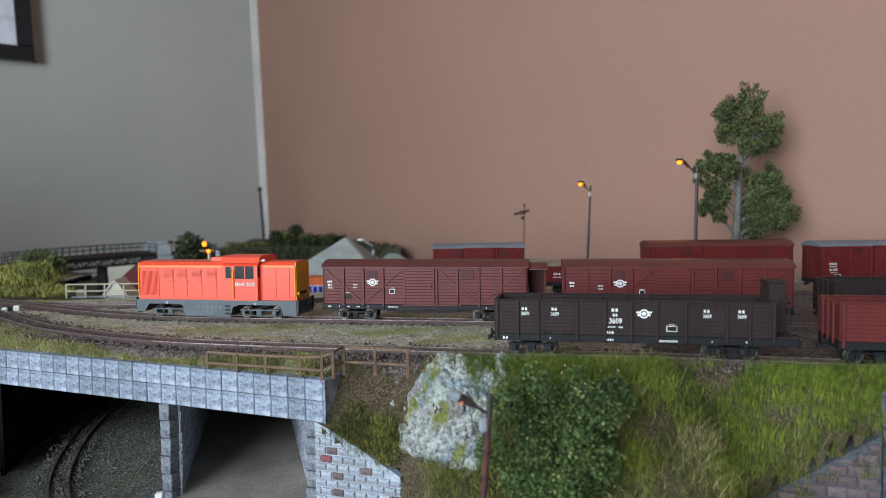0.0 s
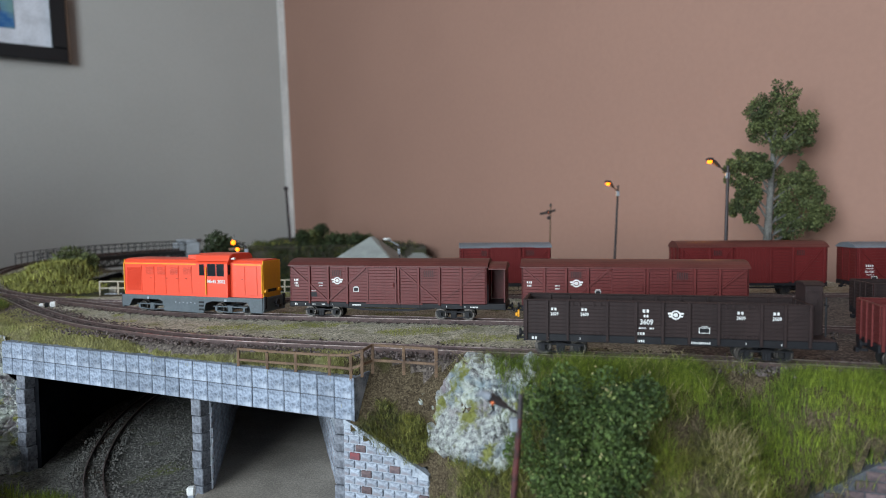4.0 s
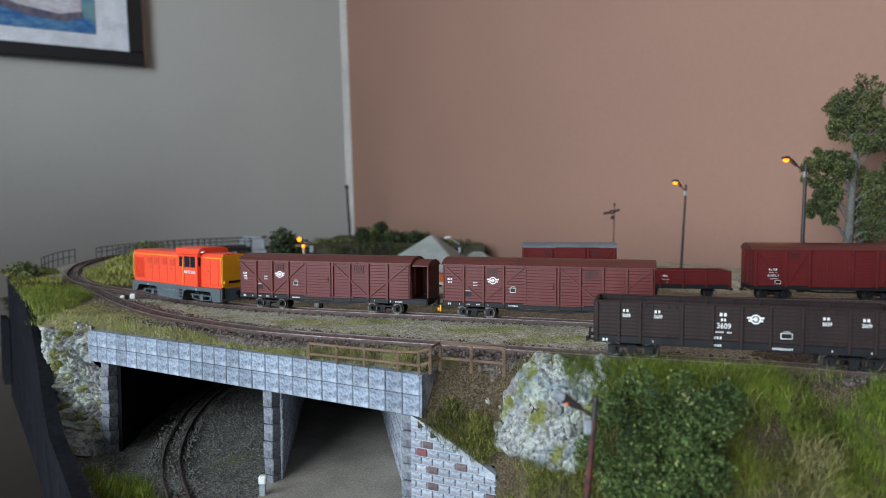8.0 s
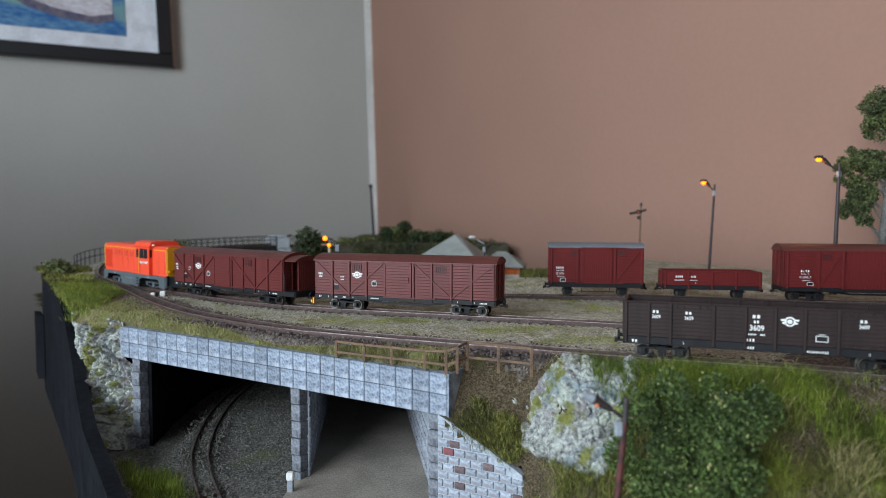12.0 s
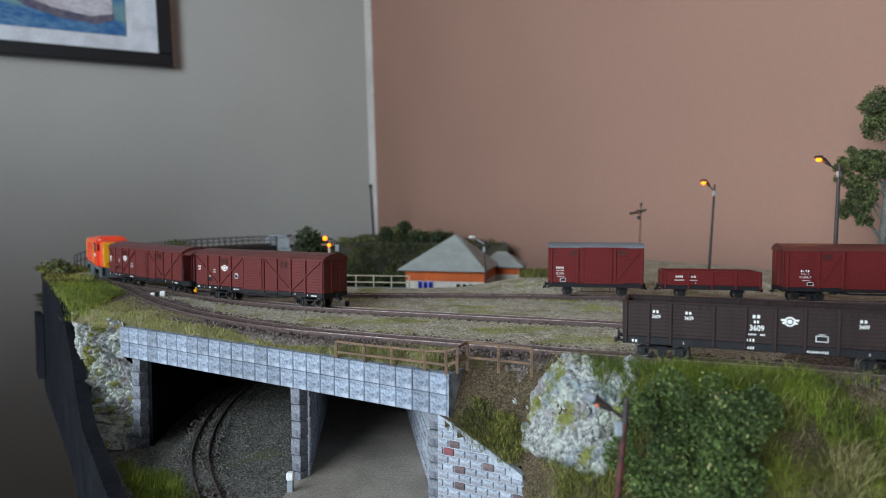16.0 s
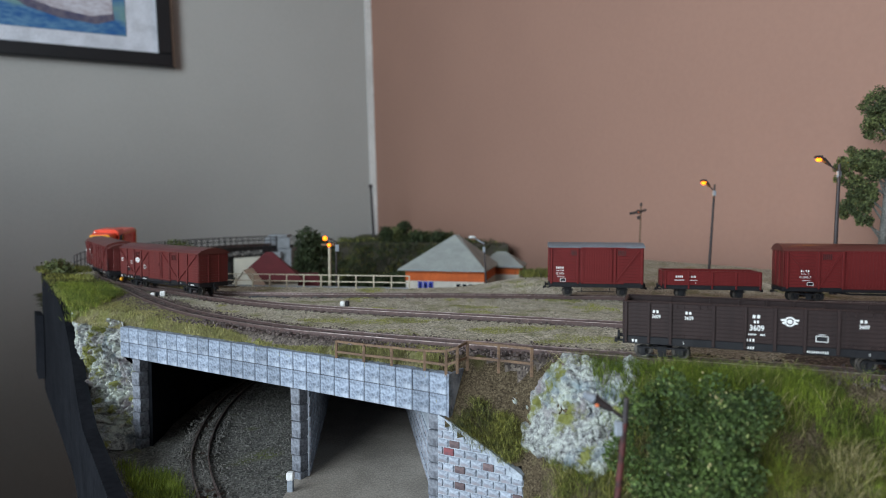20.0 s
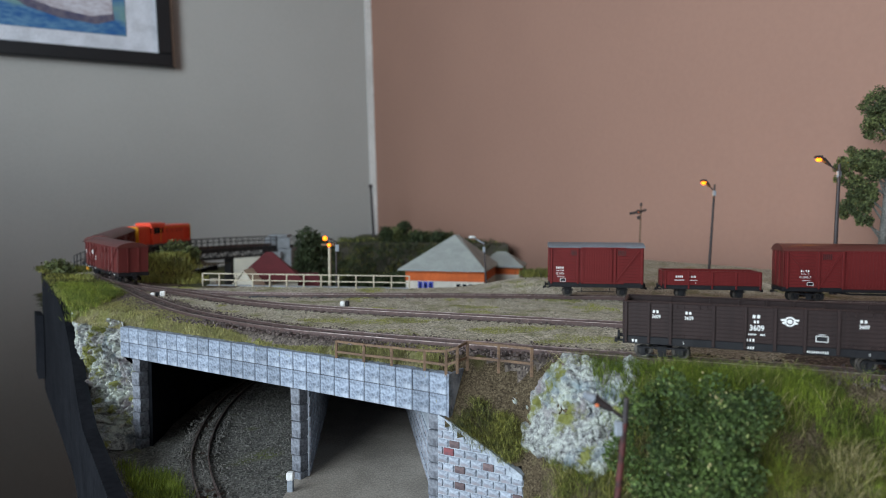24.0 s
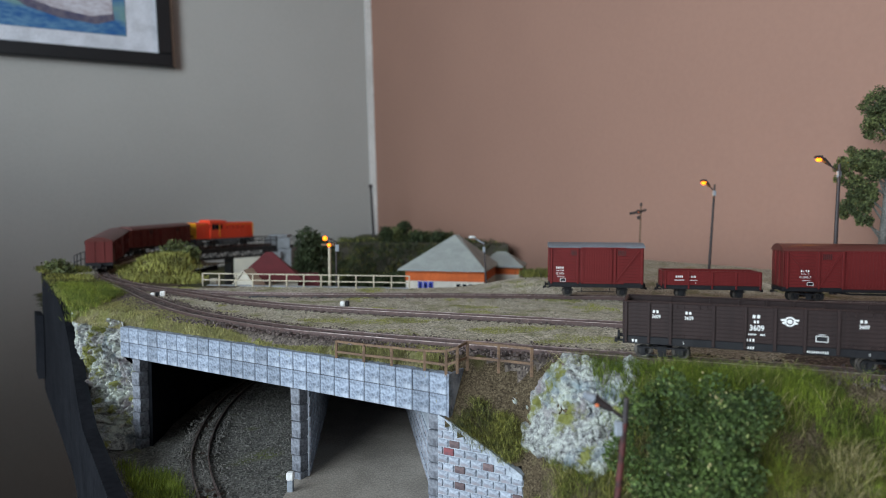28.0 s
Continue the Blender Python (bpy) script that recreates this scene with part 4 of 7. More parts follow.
def open_wagon(m, label, L, W, paint, zt, nposts, words, wheels="bogies", hut=0.0, zb=0.0115, flaps=True):
    """An open goods wagon with side posts and an empty inside."""
    w = empty("open_wagon", m, label, "wagon")
    w["paint"] = paint
    P = M[paint]
    x0, x1, h = -L / 2, L / 2, W / 2
    bx = x1 - hut
    for s in (-1, 1):
        part("sole_bar", bm_box(x0, x1, s * (h - 0.0002) - 0.0008, s * (h - 0.0002) + 0.0008, 0.0080, zb - 0.0001, bev=0.0002), M["black"], w)
        planks(w, x0 + 0.0006, bx - 0.0006, s * h - 0.0006, s * h + 0.0006, zb, zt, 9, P, tight=True)
        part("top_rail", bm_box(x0, bx, s * h - 0.0009, s * h + 0.0009, zt, zt + 0.0006, bev=0.0002), P, w)
        at = [i / (nposts - 1) for i in range(nposts)] if isinstance(nposts, int) else nposts
        for q in at:
            x = x0 + 0.0008 + (bx - x0 - 0.0016) * q
            bm = bmesh.new()
            box(bm, x - 0.0006, x + 0.0006, s * (h + 0.0010) - 0.0005, s * (h + 0.0010) + 0.0005, 0.0086, zt + 0.0002, bev=0.00015)
            box(bm, x - 0.0004, x + 0.0004, s * (h - 0.0010) - 0.0005, s * (h - 0.0010) + 0.0005, zb, zt)
            part("post", bm, P, w)
        if flaps:
            for q0, q1 in ((at[2], at[3]), (at[-4], at[-3])):
                for q in (0.15, 0.32, 0.68, 0.85):
                    x = x0 + (bx - x0) * (q0 + (q1 - q0) * q)
                    part("hinge", bm_box(x - 0.0005, x + 0.0005, s * (h + 0.0009) - 0.0004, s * (h + 0.0009) + 0.0004, zt - 0.0020, zt - 0.0003, bev=0.0001), P, w)
                    part("latch", bm_box(x - 0.0007, x + 0.0007, s * (h + 0.0009) - 0.0004, s * (h + 0.0009) + 0.0004, zb + 0.0004, zb + 0.0015, bev=0.0001), P, w)
            bm = bmesh.new()
            bar(bm, (x0 + (bx - x0) * 0.87, s * (h + 0.0008), zb + 0.003), (x0 + (bx - x0) * 0.985, s * (h + 0.0008), zt - 0.003), 0.0004, 0.0006)
            part("diagonal_strut", bm, P, w)
    part("floor_pan", bm_box(x0 + 0.0005, x1 - 0.0005, -h + 0.0007, h - 0.0007, 0.0086, zb), M["black"], w)
    part("deck_boards", bm_box(x0 + 0.001, bx - 0.001, -h + 0.0008, h - 0.0008, zb + 0.0001, zb + 0.0006), P, w)
    for x in (x0, bx):
        planks(w, x - 0.0006, x + 0.0006, -h - 0.0006, h + 0.0006, zb, zt + 0.0004, 9, P, "end_wall", tight=True)
        for y in (-h * 0.5, 0, h * 0.5):
            part("end_post", bm_box(x - 0.0012, x + 0.0012, y - 0.0005, y + 0.0005, zb - 0.002, zt), P, w)
    for k, x in ((-1, x0), (1, x1)):
        part("end_beam", bm_box(x - 0.0006, x + 0.0006, -h, h, 0.0076, zb - 0.0002, bev=0.0002), M["black"], w)
        coupler(w, x, k)
    words(w, lambda q: x0 + q * (bx - x0), -h - 0.00075, bx - x0)
    if hut:
        hw = h * 0.55
        part("brake_hut", bm_box(bx + 0.0012, bx + 0.0085, -h * 0.05, h, zb, 0.0345, bev=0.0004), P, w)
        bm = bmesh.new()
        bar(bm, (bx + 0.0022, -h * 0.05 - 0.0003, zb + 0.004), (bx + 0.0075, -h * 0.05 - 0.0003, 0.031), 0.0003, 0.0005)
        box(bm, bx + 0.0018, bx + 0.008, -h * 0.05 - 0.0004, -h * 0.05, 0.0315, 0.0322)
        part("hut_brace", bm, P, w)
        bm = bmesh.new()
        prism(bm, [(-h * 0.1, 0.0345), (0.2 * h, 0.0357), (0.7 * h, 0.0357), (h * 1.03, 0.0345)], "x", bx + 0.0006, bx + 0.009)
        part("hut_roof", bm, P, w)
        part("hut_floor", bm_box(bx, x1, -h, h, zb, zb + 0.0006), P, w)
        bm = bmesh.new()
        rod(bm, (x1 - 0.001, -h * 0.3, zb), (x1 - 0.001, -h * 0.3, zb + 0.0145), 0.00045, seg=8)
        rod(bm, (x1 - 0.001, -h * 0.3 - 0.0022, zb + 0.0145), (x1 - 0.001, -h * 0.3 + 0.0022, zb + 0.0145), 0.0004, seg=8)
        rod(bm, (x1 - 0.001, -h * 0.3, zb + 0.0145), (x1 - 0.001, -h * 0.3, zb + 0.018), 0.0004, seg=8)
        part("brake_wheel", bm, M["black"], w)
    if wheels == "bogies":
        for x in (x0 + 0.0165, bx - 0.0165):
            bogie(w, x, 0.0165)
    else:
        for x in (x0 + L * 0.2, x1 - L * 0.2):
            bm = bmesh.new()
            for s in (-1, 1):
                prism(bm, [(x - 0.0035, 0.0082), (x - 0.0012, 0.002), (x + 0.0012, 0.002), (x + 0.0035, 0.0082)], "y", s * 0.0075 - 0.0004, s * 0.0075 + 0.0004)
                box(bm, x - 0.004, x + 0.004, s * 0.0082 - 0.0005, s * 0.0082 + 0.0005, 0.0058, 0.0068)
            part("axle_guard", bm, M["black"], w)
            wheelset(w, x, 0.0036, 0.0036)
    return w


def yaw_of(d):
    return math.degrees(math.atan2(d[1], d[0]))


def on_track(track, x, zz=0.0):
    """The pose of a wagon whose middle stands at x on a track that runs to the left."""
    o = np.argsort(track[:, 0])
    tx, ty = track[o, 0], track[o, 1]
    y0, y1 = float(np.interp(x - 0.04, tx, ty)), float(np.interp(x + 0.04, tx, ty))
    return pose(x, (y0 + y1) / 2, zz, 0, 0, yaw_of((0.08, y1 - y0)))


# lettering of the wagons
def words_gah(number):
    def f(w, X, y, B):
        marks(w, y, [(X(0.035), 0.0258, 0.0034, 0.0014), (X(0.035), 0.0238, 0.0028, 0.0012)])
        if number:
            lettering(number, X(0.036), y, 0.0219, 0.0017, w)
        emblem(w, X(0.252), y, 0.0255, 0.0024)
        marks(w, y, [(X(0.165), 0.0239, 0.003, 0.0009), (X(0.165), 0.0221, 0.0028, 0.0008), (X(0.128), 0.0186, 0.0036, 0.0005)])
        sign_box(w, X(0.35), y, 0.0198, 0.0036, 0.0030)
        marks(w, y, [(X(0.35), 0.0219, 0.0028, 0.0004)])
        part("chalk_board", bm_box(X(0.128) - 0.002, X(0.128) + 0.002, y - 0.0001, y, 0.0148, 0.0178), M["black"], w)
        marks(w, y - 0.0007, [(X(0.035), 0.0099, 0.0022, 0.0014), (X(0.085), 0.0099, 0.0006, 0.0012), (X(0.13), 0.0099, 0.0022, 0.0009), (X(0.18), 0.0099, 0.0026, 0.0009), (X(0.23), 0.0099, 0.0006, 0.001), (X(0.355), 0.0099, 0.0062, 0.0009), (X(0.81), 0.0099, 0.0006, 0.0012), (X(0.9), 0.0099, 0.0006, 0.0012), (X(0.945), 0.0097, 0.0052, 0.001)])
    return f


def words_g(number, sx=0.11):
    def f(w, X, y, B):
        marks(w, y, [(X(sx), 0.0243, 0.0066, 0.0018), (X(sx), 0.0220, 0.0058, 0.0008), (X(sx + 0.005), 0.0170, 0.006, 0.0005)])
        lettering(number, X(sx), y, 0.0194, 0.0024, w)
        sign_box(w, X(sx + 0.03), y, 0.0143, 0.0046, 0.0028)
        if B > 0.1:
            sign_box(w, X(0.44), y, 0.0146, 0.007, 0.0034)
    return f


def words_low(number):
    def f(w, X, y, B):
        marks(w, y, [(X(0.16), 0.0182, 0.006, 0.0018), (X(0.16), 0.0155, 0.0074, 0.0009), (X(0.3), 0.0155, 0.007, 0.0006), (X(0.33), 0.0132, 0.0008, 0.0008)])
        lettering("Jk " + number, X(0.29), y, 0.0182, 0.0022, w)
    return f


def words_open(number, sets, main=None):
    def f(w, X, y, B):
        for q in sets:
            marks(w, y, [(X(q), 0.0231, 0.0030, 0.0014)])
            lettering(number, X(q), y, 0.0208, 0.0023, w, 0.82)
        if main:
            marks(w, y, [(X(main), 0.0231, 0.0034, 0.0016), (X(main), 0.0208, 0.0024, 0.0013), (X(main) - 0.0016, 0.0153, 0.0034, 0.0008), (X(main) + 0.0024, 0.0153, 0.0020, 0.0008), (X(main) - 0.0022, 0.0128, 0.0036, 0.0013), (X(main) - 0.0024, 0.0094, 0.0036, 0.0011)])
            lettering(number, X(main), y, 0.0180, 0.0034, w, 0.86)
            emblem(w, X(main + 0.102), y, 0.0216, 0.0021)
            sign_box(w, X(main + 0.200), y, 0.0150, 0.0046, 0.0026)
            marks(w, y - 0.0004, [(X(main + 0.200), 0.0169, 0.0026, 0.0004), (X(0.04), 0.0094, 0.0028, 0.0014), (X(0.636), 0.0094, 0.0082, 0.0010)])
            for n, q in enumerate((0.091, 0.208, 0.786, 0.902)):
                lettering(str(n + 1), X(q), y - 0.0004, 0.0096, 0.0014, w)
    return f


# ---- the train ----
BOX_L, BOX_W, VAN_L, LOCO_L = 0.130, 0.0265, 0.1429, 0.1152
van_a = box_wagon(Matrix.Identity(4), "red-brown planked bogie box wagon with a brake platform", VAN_L, BOX_W, "red_brown", "red_roof", words_gah("1832"), platform=0.012, turning=True)
van_b = box_wagon(Matrix.Identity(4), "red-brown planked bogie box wagon at the end of the train", BOX_L, BOX_W, "red_brown", "red_roof", words_gah(""), turning=True)
bm = bmesh.new()
box(bm, 0, 0.0012, -0.0125, -0.0105, 0.004, 0.0085, bev=0.0003)
box(bm, -0.0014, 0.0002, -0.0128, -0.0108, 0.0046, 0.0068, bev=0.0003)
part("tail_disc", bm, M["yellow"], van_b, "small yellow coupling tab", pose(-BOX_L / 2 - 0.003, 0, 0))


M["grille"] = mat("dark_red_grille", (0.46, 0.045, 0.02), rough=0.6, scale=60, fine=500)


def locomotive():
    o = empty("diesel_locomotive", Matrix.Identity(4), "orange-red diesel locomotive with grey frame and yellow ends", "locomotive")
    x0, x1, h = -LOCO_L / 2, LOCO_L / 2, 0.0135
    zf, zt = 0.0129, 0.0385
    X = lambda u: x0 + u
    U1, U2 = 0.0640, 0.0893

    def hood(a, b, z1, hw, name):
        bm = bmesh.new()
        c = 0.0022
        prism(bm, [(-hw, zf), (-hw, z1 - c), (-hw + c * 0.8, z1 - 0.0003), (-hw + c * 2, z1 + 0.0003), (hw - c * 2, z1 + 0.0003), (hw - c * 0.8, z1 - 0.0003), (hw, z1 - c), (hw, zf)], "x", a, b)
        return part(name, bm, M["orange"], o)

    lh = hood(X(0.0008), X(U1), zt, h - 0.0008, "long_hood")
    hs = h - 0.0028
    sh = hood(X(U2), X(LOCO_L - 0.0008), zt, hs, "short_hood")
    cabin = hood(X(U1), X(U2), zt - 0.0004, h + 0.0004, "cab")
    for a, b, nm, hw in ((X(0), X(0.0008), "front_plate", h - 0.0010), (X(LOCO_L - 0.0008), X(LOCO_L), "rear_plate", hs - 0.0002)):
        part(nm, bm_box(a, b, -hw, hw, zf, zt - 0.0006, bev=0.0002), M["yellow"], o, "yellow end plate")
    # cab roof and roof box
    bm = bmesh.new()
    prism(bm, [(-h - 0.0008, zt - 0.0008), (-h + 0.0012, zt + 0.0030), (-h + 0.005, zt + 0.0042), (h - 0.005, zt + 0.0042), (h - 0.0012, zt + 0.0030), (h + 0.0008, zt - 0.0008)], "x", X(U1 - 0.0005), X(U2 + 0.0012))
    part("cab_roof", bm, M["orange"], o)
    part("roof_box", bm_box(X(0.0525), X(U1 - 0.0006), -0.008, 0.008, zt, zt + 0.0030, bev=0.0004), M["orange"], o)
    bm = bmesh.new()
    rod(bm, (X(U2 + 0.001), -0.011, zt + 0.0006), (X(U2 + 0.0042), -0.011, zt + 0.0010), 0.0005, 0.0009, seg=10)
    part("horn", bm, M["white"], o, "white horn")
    for s in (-1, 1):
        y = s * (h - 0.0008)
        # latches of the engine doors
        yg = s * (h - 0.0008)
        for u0 in (0.0240, 0.0375, 0.0465, 0.0540, 0.0985):
            if u0 > 0.09:
                yg = s * hs
            part("door_latch", bm_box(X(u0), X(u0 + 0.0010), yg - 0.0006, yg + 0.0006, 0.0249, 0.0253), M["black"], o)
        # louvred doors of the long hood
        edges = (0.0015, 0.0165, 0.0275, 0.0375, 0.0485, 0.0595)
        for a, b in zip(edges, edges[1:]):
            d = part("hood_door", bm_box(X(a + 0.0003), X(b - 0.0003), y + s * -0.0002, y + s * 0.0003, zf + 0.0016, zt - 0.0046, bev=0.0001), M["orange"], o)
            bm = bmesh.new()
            if a < 0.01:
                for i in range(14):
                    x = X(a + 0.0016 + i * 0.0009)
                    box(bm, x, x + 0.00045, y + s * 0.0003, y + s * 0.0006, zf + 0.003, zt - 0.006)
            else:
                part("grille", bm_box(X(b - 0.0075), X(b - 0.0008), y + s * 0.00025, y + s * 0.0004, zt - 0.0109, zt - 0.0054), M["grille"], d, "dark red door grille")
                for i in range(7):
                    z = zt - 0.0055 - i * 0.0008
                    box(bm, X(b - 0.0075), X(b - 0.0008), y + s * 0.0003, y + s * 0.0006, z - 0.0004, z)
                box(bm, X(b - 0.003), X(b - 0.0015), y + s * 0.0003, y + s * 0.0007, (zf + zt) / 2 - 0.0002, (zf + zt) / 2 + 0.0002)
            part("louvre", bm, M["orange"], d)
        for a, b in ((0.0935, 0.1010), (0.1015, 0.1105)):
            part("hood_door", bm_box(X(a), X(b), s * (hs - 0.0002), s * (hs + 0.0003), zf + 0.0016, zt - 0.0046, bev=0.0001), M["orange"], o)
        # yellow line under the roof edge
        bm = bmesh.new()
        box(bm, X(0.0), X(U1), y - 0.0003, y + 0.0003, zt - 0.0036, zt - 0.0029)
        part("stripe", bm, M["yellow"], o, "yellow stripe")
        part("stripe", bm_box(X(U2 + 0.003), X(LOCO_L), s * hs - 0.0003, s * hs + 0.0003, zt - 0.0036, zt - 0.0029), M["yellow"], o, "yellow stripe")
        part("rear_side_window", bm_box(X(U2) - 0.0001, X(U2) + 0.0003, *sorted((s * (h - 0.0021), s * (h - 0.0005))), 0.0285, 0.0352), M["glass"], cabin, "narrow dark window in the cab's rear wall")
        bm = bmesh.new()
        rod(bm, (X(0.0008), s * (h - 0.0004), zf + 0.003), (X(0.0008), s * (h - 0.0004), zt - 0.003), 0.00045, seg=8)
        part("end_handrail", bm, M["yellow"], o, "yellow handrail")
        bm = bmesh.new()
        rod(bm, (X(LOCO_L - 0.0008), s * (hs + 0.0002), zf + 0.003), (X(LOCO_L - 0.0008), s * (hs + 0.0002), zt - 0.003), 0.00045, seg=8)
        part("end_handrail", bm, M["yellow"], o, "yellow handrail")
        yc = s * (h + 0.0004)
        for a, b, z0 in ((0.0665, 0.0705, 0.0277), (0.0735, 0.0795, 0.0277), (0.0810, 0.0862, 0.0277)):
            g = part("cab_window", bm_box(X(a), X(b), yc - 0.0002, yc + 0.00025, z0, zt - 0.0031), M["glass"], cabin, "dark cab window")
            bm = bmesh.new()
            t = 0.00035
            for u0, u1, v0, v1 in ((a - t, b + t, z0 - t, z0), (a - t, b + t, zt - 0.0031, zt - 0.0031 + t), (a - t, a, z0, zt - 0.0031), (b, b + t, z0, zt - 0.0031)):
                box(bm, X(u0), X(u1), yc - 0.0002, yc + 0.0005, v0, v1)
            part("window_frame", bm, M["black"] if a > 0.072 else M["orange"], g)
        part("cab_door", bm_box(X(0.0655), X(0.0718), yc - 0.0001, yc + 0.00018, zf + 0.001, 0.0270, bev=0.0001), M["orange"], cabin)
        bm = bmesh.new()
        rod(bm, (X(0.0722), yc + s * 0.0006, zf + 0.0015), (X(0.0722), yc + s * 0.0006, 0.0335), 0.0004, seg=8)
        part("cab_handrail", bm, M["yellow"], cabin, "yellow handrail")
        # frame with its cut-outs
        ys = s * (h + 0.0002)
        bm = bmesh.new()
        prism(bm, [(X(-0.001), zf), (X(-0.001), 0.0045), (X(0.005), 0.0045), (X(0.0075), 0.0085), (X(0.009), 0.0100), (X(0.032), 0.0100), (X(0.0345), 0.0085), (X(0.036), 0.0022), (X(0.069), 0.0015),
                   (X(0.071), 0.0085), (X(0.076), 0.0100), (X(0.1040), 0.0100), (X(0.1060), 0.0075), (X(0.1070), 0.003), (X(LOCO_L + 0.001), 0.003), (X(LOCO_L + 0.001), zf)], "y", ys - s * 0.0008, ys)
        part("side_frame", bm, M["loco_grey"], o, "grey side frame")
        bm = bmesh.new()
        for z in (0.0035, 0.0060, 0.0085):
            box(bm, X(0.0655), X(0.0692), ys, ys + s * 0.0004, z, z + 0.0012)
        part("step", bm, M["black"], o)
        bm = bmesh.new()
        for i in range(6):
            rod(bm, (X(0.046 + 0.0032 * i), ys, 0.0085 - 0.0004 * (i % 2)), (X(0.046 + 0.0032 * i), ys + s * 0.0003, 0.0085 - 0.0004 * (i % 2)), 0.0005, seg=8)
        box(bm, X(0.0215), X(0.0232), ys, ys + s * 0.0004, 0.0100, 0.0116)
        box(bm, X(0.0865), X(0.0882), ys, ys + s * 0.0004, 0.0100, 0.0116)
        part("frame_fittings", bm, M["lamp_grey"], o)
    part("frame_deck", bm_box(X(-0.0008), X(LOCO_L + 0.0008), -h + 0.0006, h - 0.0006, 0.0104, zf), M["loco_grey"], o)
    part("fuel_tank", bm_box(X(0.046), X(0.068), -h + 0.003, h - 0.003, 0.0020, 0.0110, bev=0.0006), M["loco_grey"], o)
    for k, x in ((-1, X(-0.001)), (1, X(LOCO_L + 0.001))):
        part("buffer_beam", bm_box(x - 0.0008, x + 0.0008, -h + 0.0004, h - 0.0004, 0.0035, zf, bev=0.0003), M["loco_grey"], o)
        coupler(o, x, k)
        for s in (-1, 1):
            bm = bmesh.new()
            box(bm, x + k * 0.0008 - 0.0008, x + k * 0.0008 + 0.0008, s * (h - 0.002) - 0.0012, s * (h - 0.002) + 0.0012, 0.0055, zf + 0.001, bev=0.0003)
            part("corner_step", bm, M["black"], o)
            bm = bmesh.new()
            rod(bm, (x - k * 0.0012, s * 0.0085, 0.0172), (x + k * 0.0002, s * 0.0085, 0.0172), 0.0013, seg=12)
            part("headlight", bm, M["yellow"], o, "round yellow lamp housing")
        part("number_plate", bm_box(x - k * 0.0012 - 0.0004, x - k * 0.0012 + 0.0004, -0.005, 0.005, 0.0165, 0.0185), M["black"], o, "black plate")
    for s in (-1, 1):
        part("rear_cab_window", bm_box(X(U2) - 0.0001, X(U2) + 0.0003, s * 0.0098 - 0.0022, s * 0.0098 + 0.0022, zt + 0.0002, zt + 0.0018), M["glass"], cabin)
    for x in (X(0.0216), X(0.0875)):
        bogie(o, x, 0.0225, 0.0038, M["loco_grey"], turning=True, wide=0.0088)
    lettering("Mk45 2002", X(0.0805), -h - 0.0008, 0.0236, 0.0033, cabin, 0.98)
    return o


loco = locomotive()

# ---- standing wagons ----
STAND = []
open_wagon(on_track(T1, 0.1500), "dark brown open bogie wagon with a brake hut", 0.1320, 0.0262, "dark", 0.0268, (0.0, 0.081, 0.158, 0.305, 0.409, 0.504, 0.597, 0.698, 0.841, 0.919, 1.0), words_open("3609", (0.113, 0.225, 0.769, 0.887), 0.447), hut=0.0095)
# the darker red_brown here includes the shade that lies over this wagon
open_wagon(on_track(T1, 0.2845), "oxide red open wagon on the near track, its paint darkened for shade", 0.126, 0.0265, "red_brown", 0.0275, 7, lambda w, X, y, B: None, hut=0.0)
open_wagon(on_track(T2, 0.357), "dark brown open bogie wagon on the middle track", 0.130, 0.0262, "dark", 0.0268, 9, words_open("2094", (0.22, 0.42)))
box_wagon(on_track(T3, 0.1268), "small red planked two-axle box wagon with a grey roof", 0.0745, 0.0255, "red", "grey_roof", words_g("G 1411"), wheels="axles", style="short", ze=0.0413, up=0.0035, zb=0.0122)
open_wagon(on_track(T3, 0.2165), "low red open wagon on the back track", 0.0730, 0.0255, "red", 0.0222, 5, words_low("3000"), wheels="axles", flaps=False)
box_wagon(on_track(T3, 0.3265), "long red box wagon with a red roof on the back track", 0.118, 0.0265, "red", "red_roof", words_g("G 139755", 0.13), style="mid", ze=0.0402, up=0.0050)
box_wagon(on_track(T3, 0.465), "dark red box wagon with a grey roof on the back track", 0.118, 0.0265, "red", "grey_roof", words_g("Ga 1081", 0.09), style="mid", ze=0.0395, up=0.0040)


# ---- motion of the train ----
PULL = ((0, 0.4537), (0.5, 0.4540), (1, 0.4570), (1.5, 0.4609), (2, 0.4654), (2.5, 0.4706), (3, 0.4779), (3.5, 0.4861), (4.5, 0.5070), (5.5, 0.5289), (6, 0.5421), (6.5, 0.5534), (7, 0.5664), (7.5, 0.5770),
        (8, 0.5889), (8.5, 0.6014), (9, 0.6149), (9.5, 0.6282), (10, 0.6432), (10.5, 0.6573), (11, 0.6727), (11.5, 0.6872), (12, 0.7021), (12.5, 0.7163), (14.5, 0.7761), (15, 0.7924), (15.5, 0.8073), (16, 0.8224), (16.5, 0.8377), (17, 0.8545),
        (18, 0.8840), (19, 0.9175), (20, 0.9511), (21, 0.9830), (21.5, 0.9985), (24, 1.0800), (28, 1.2110))


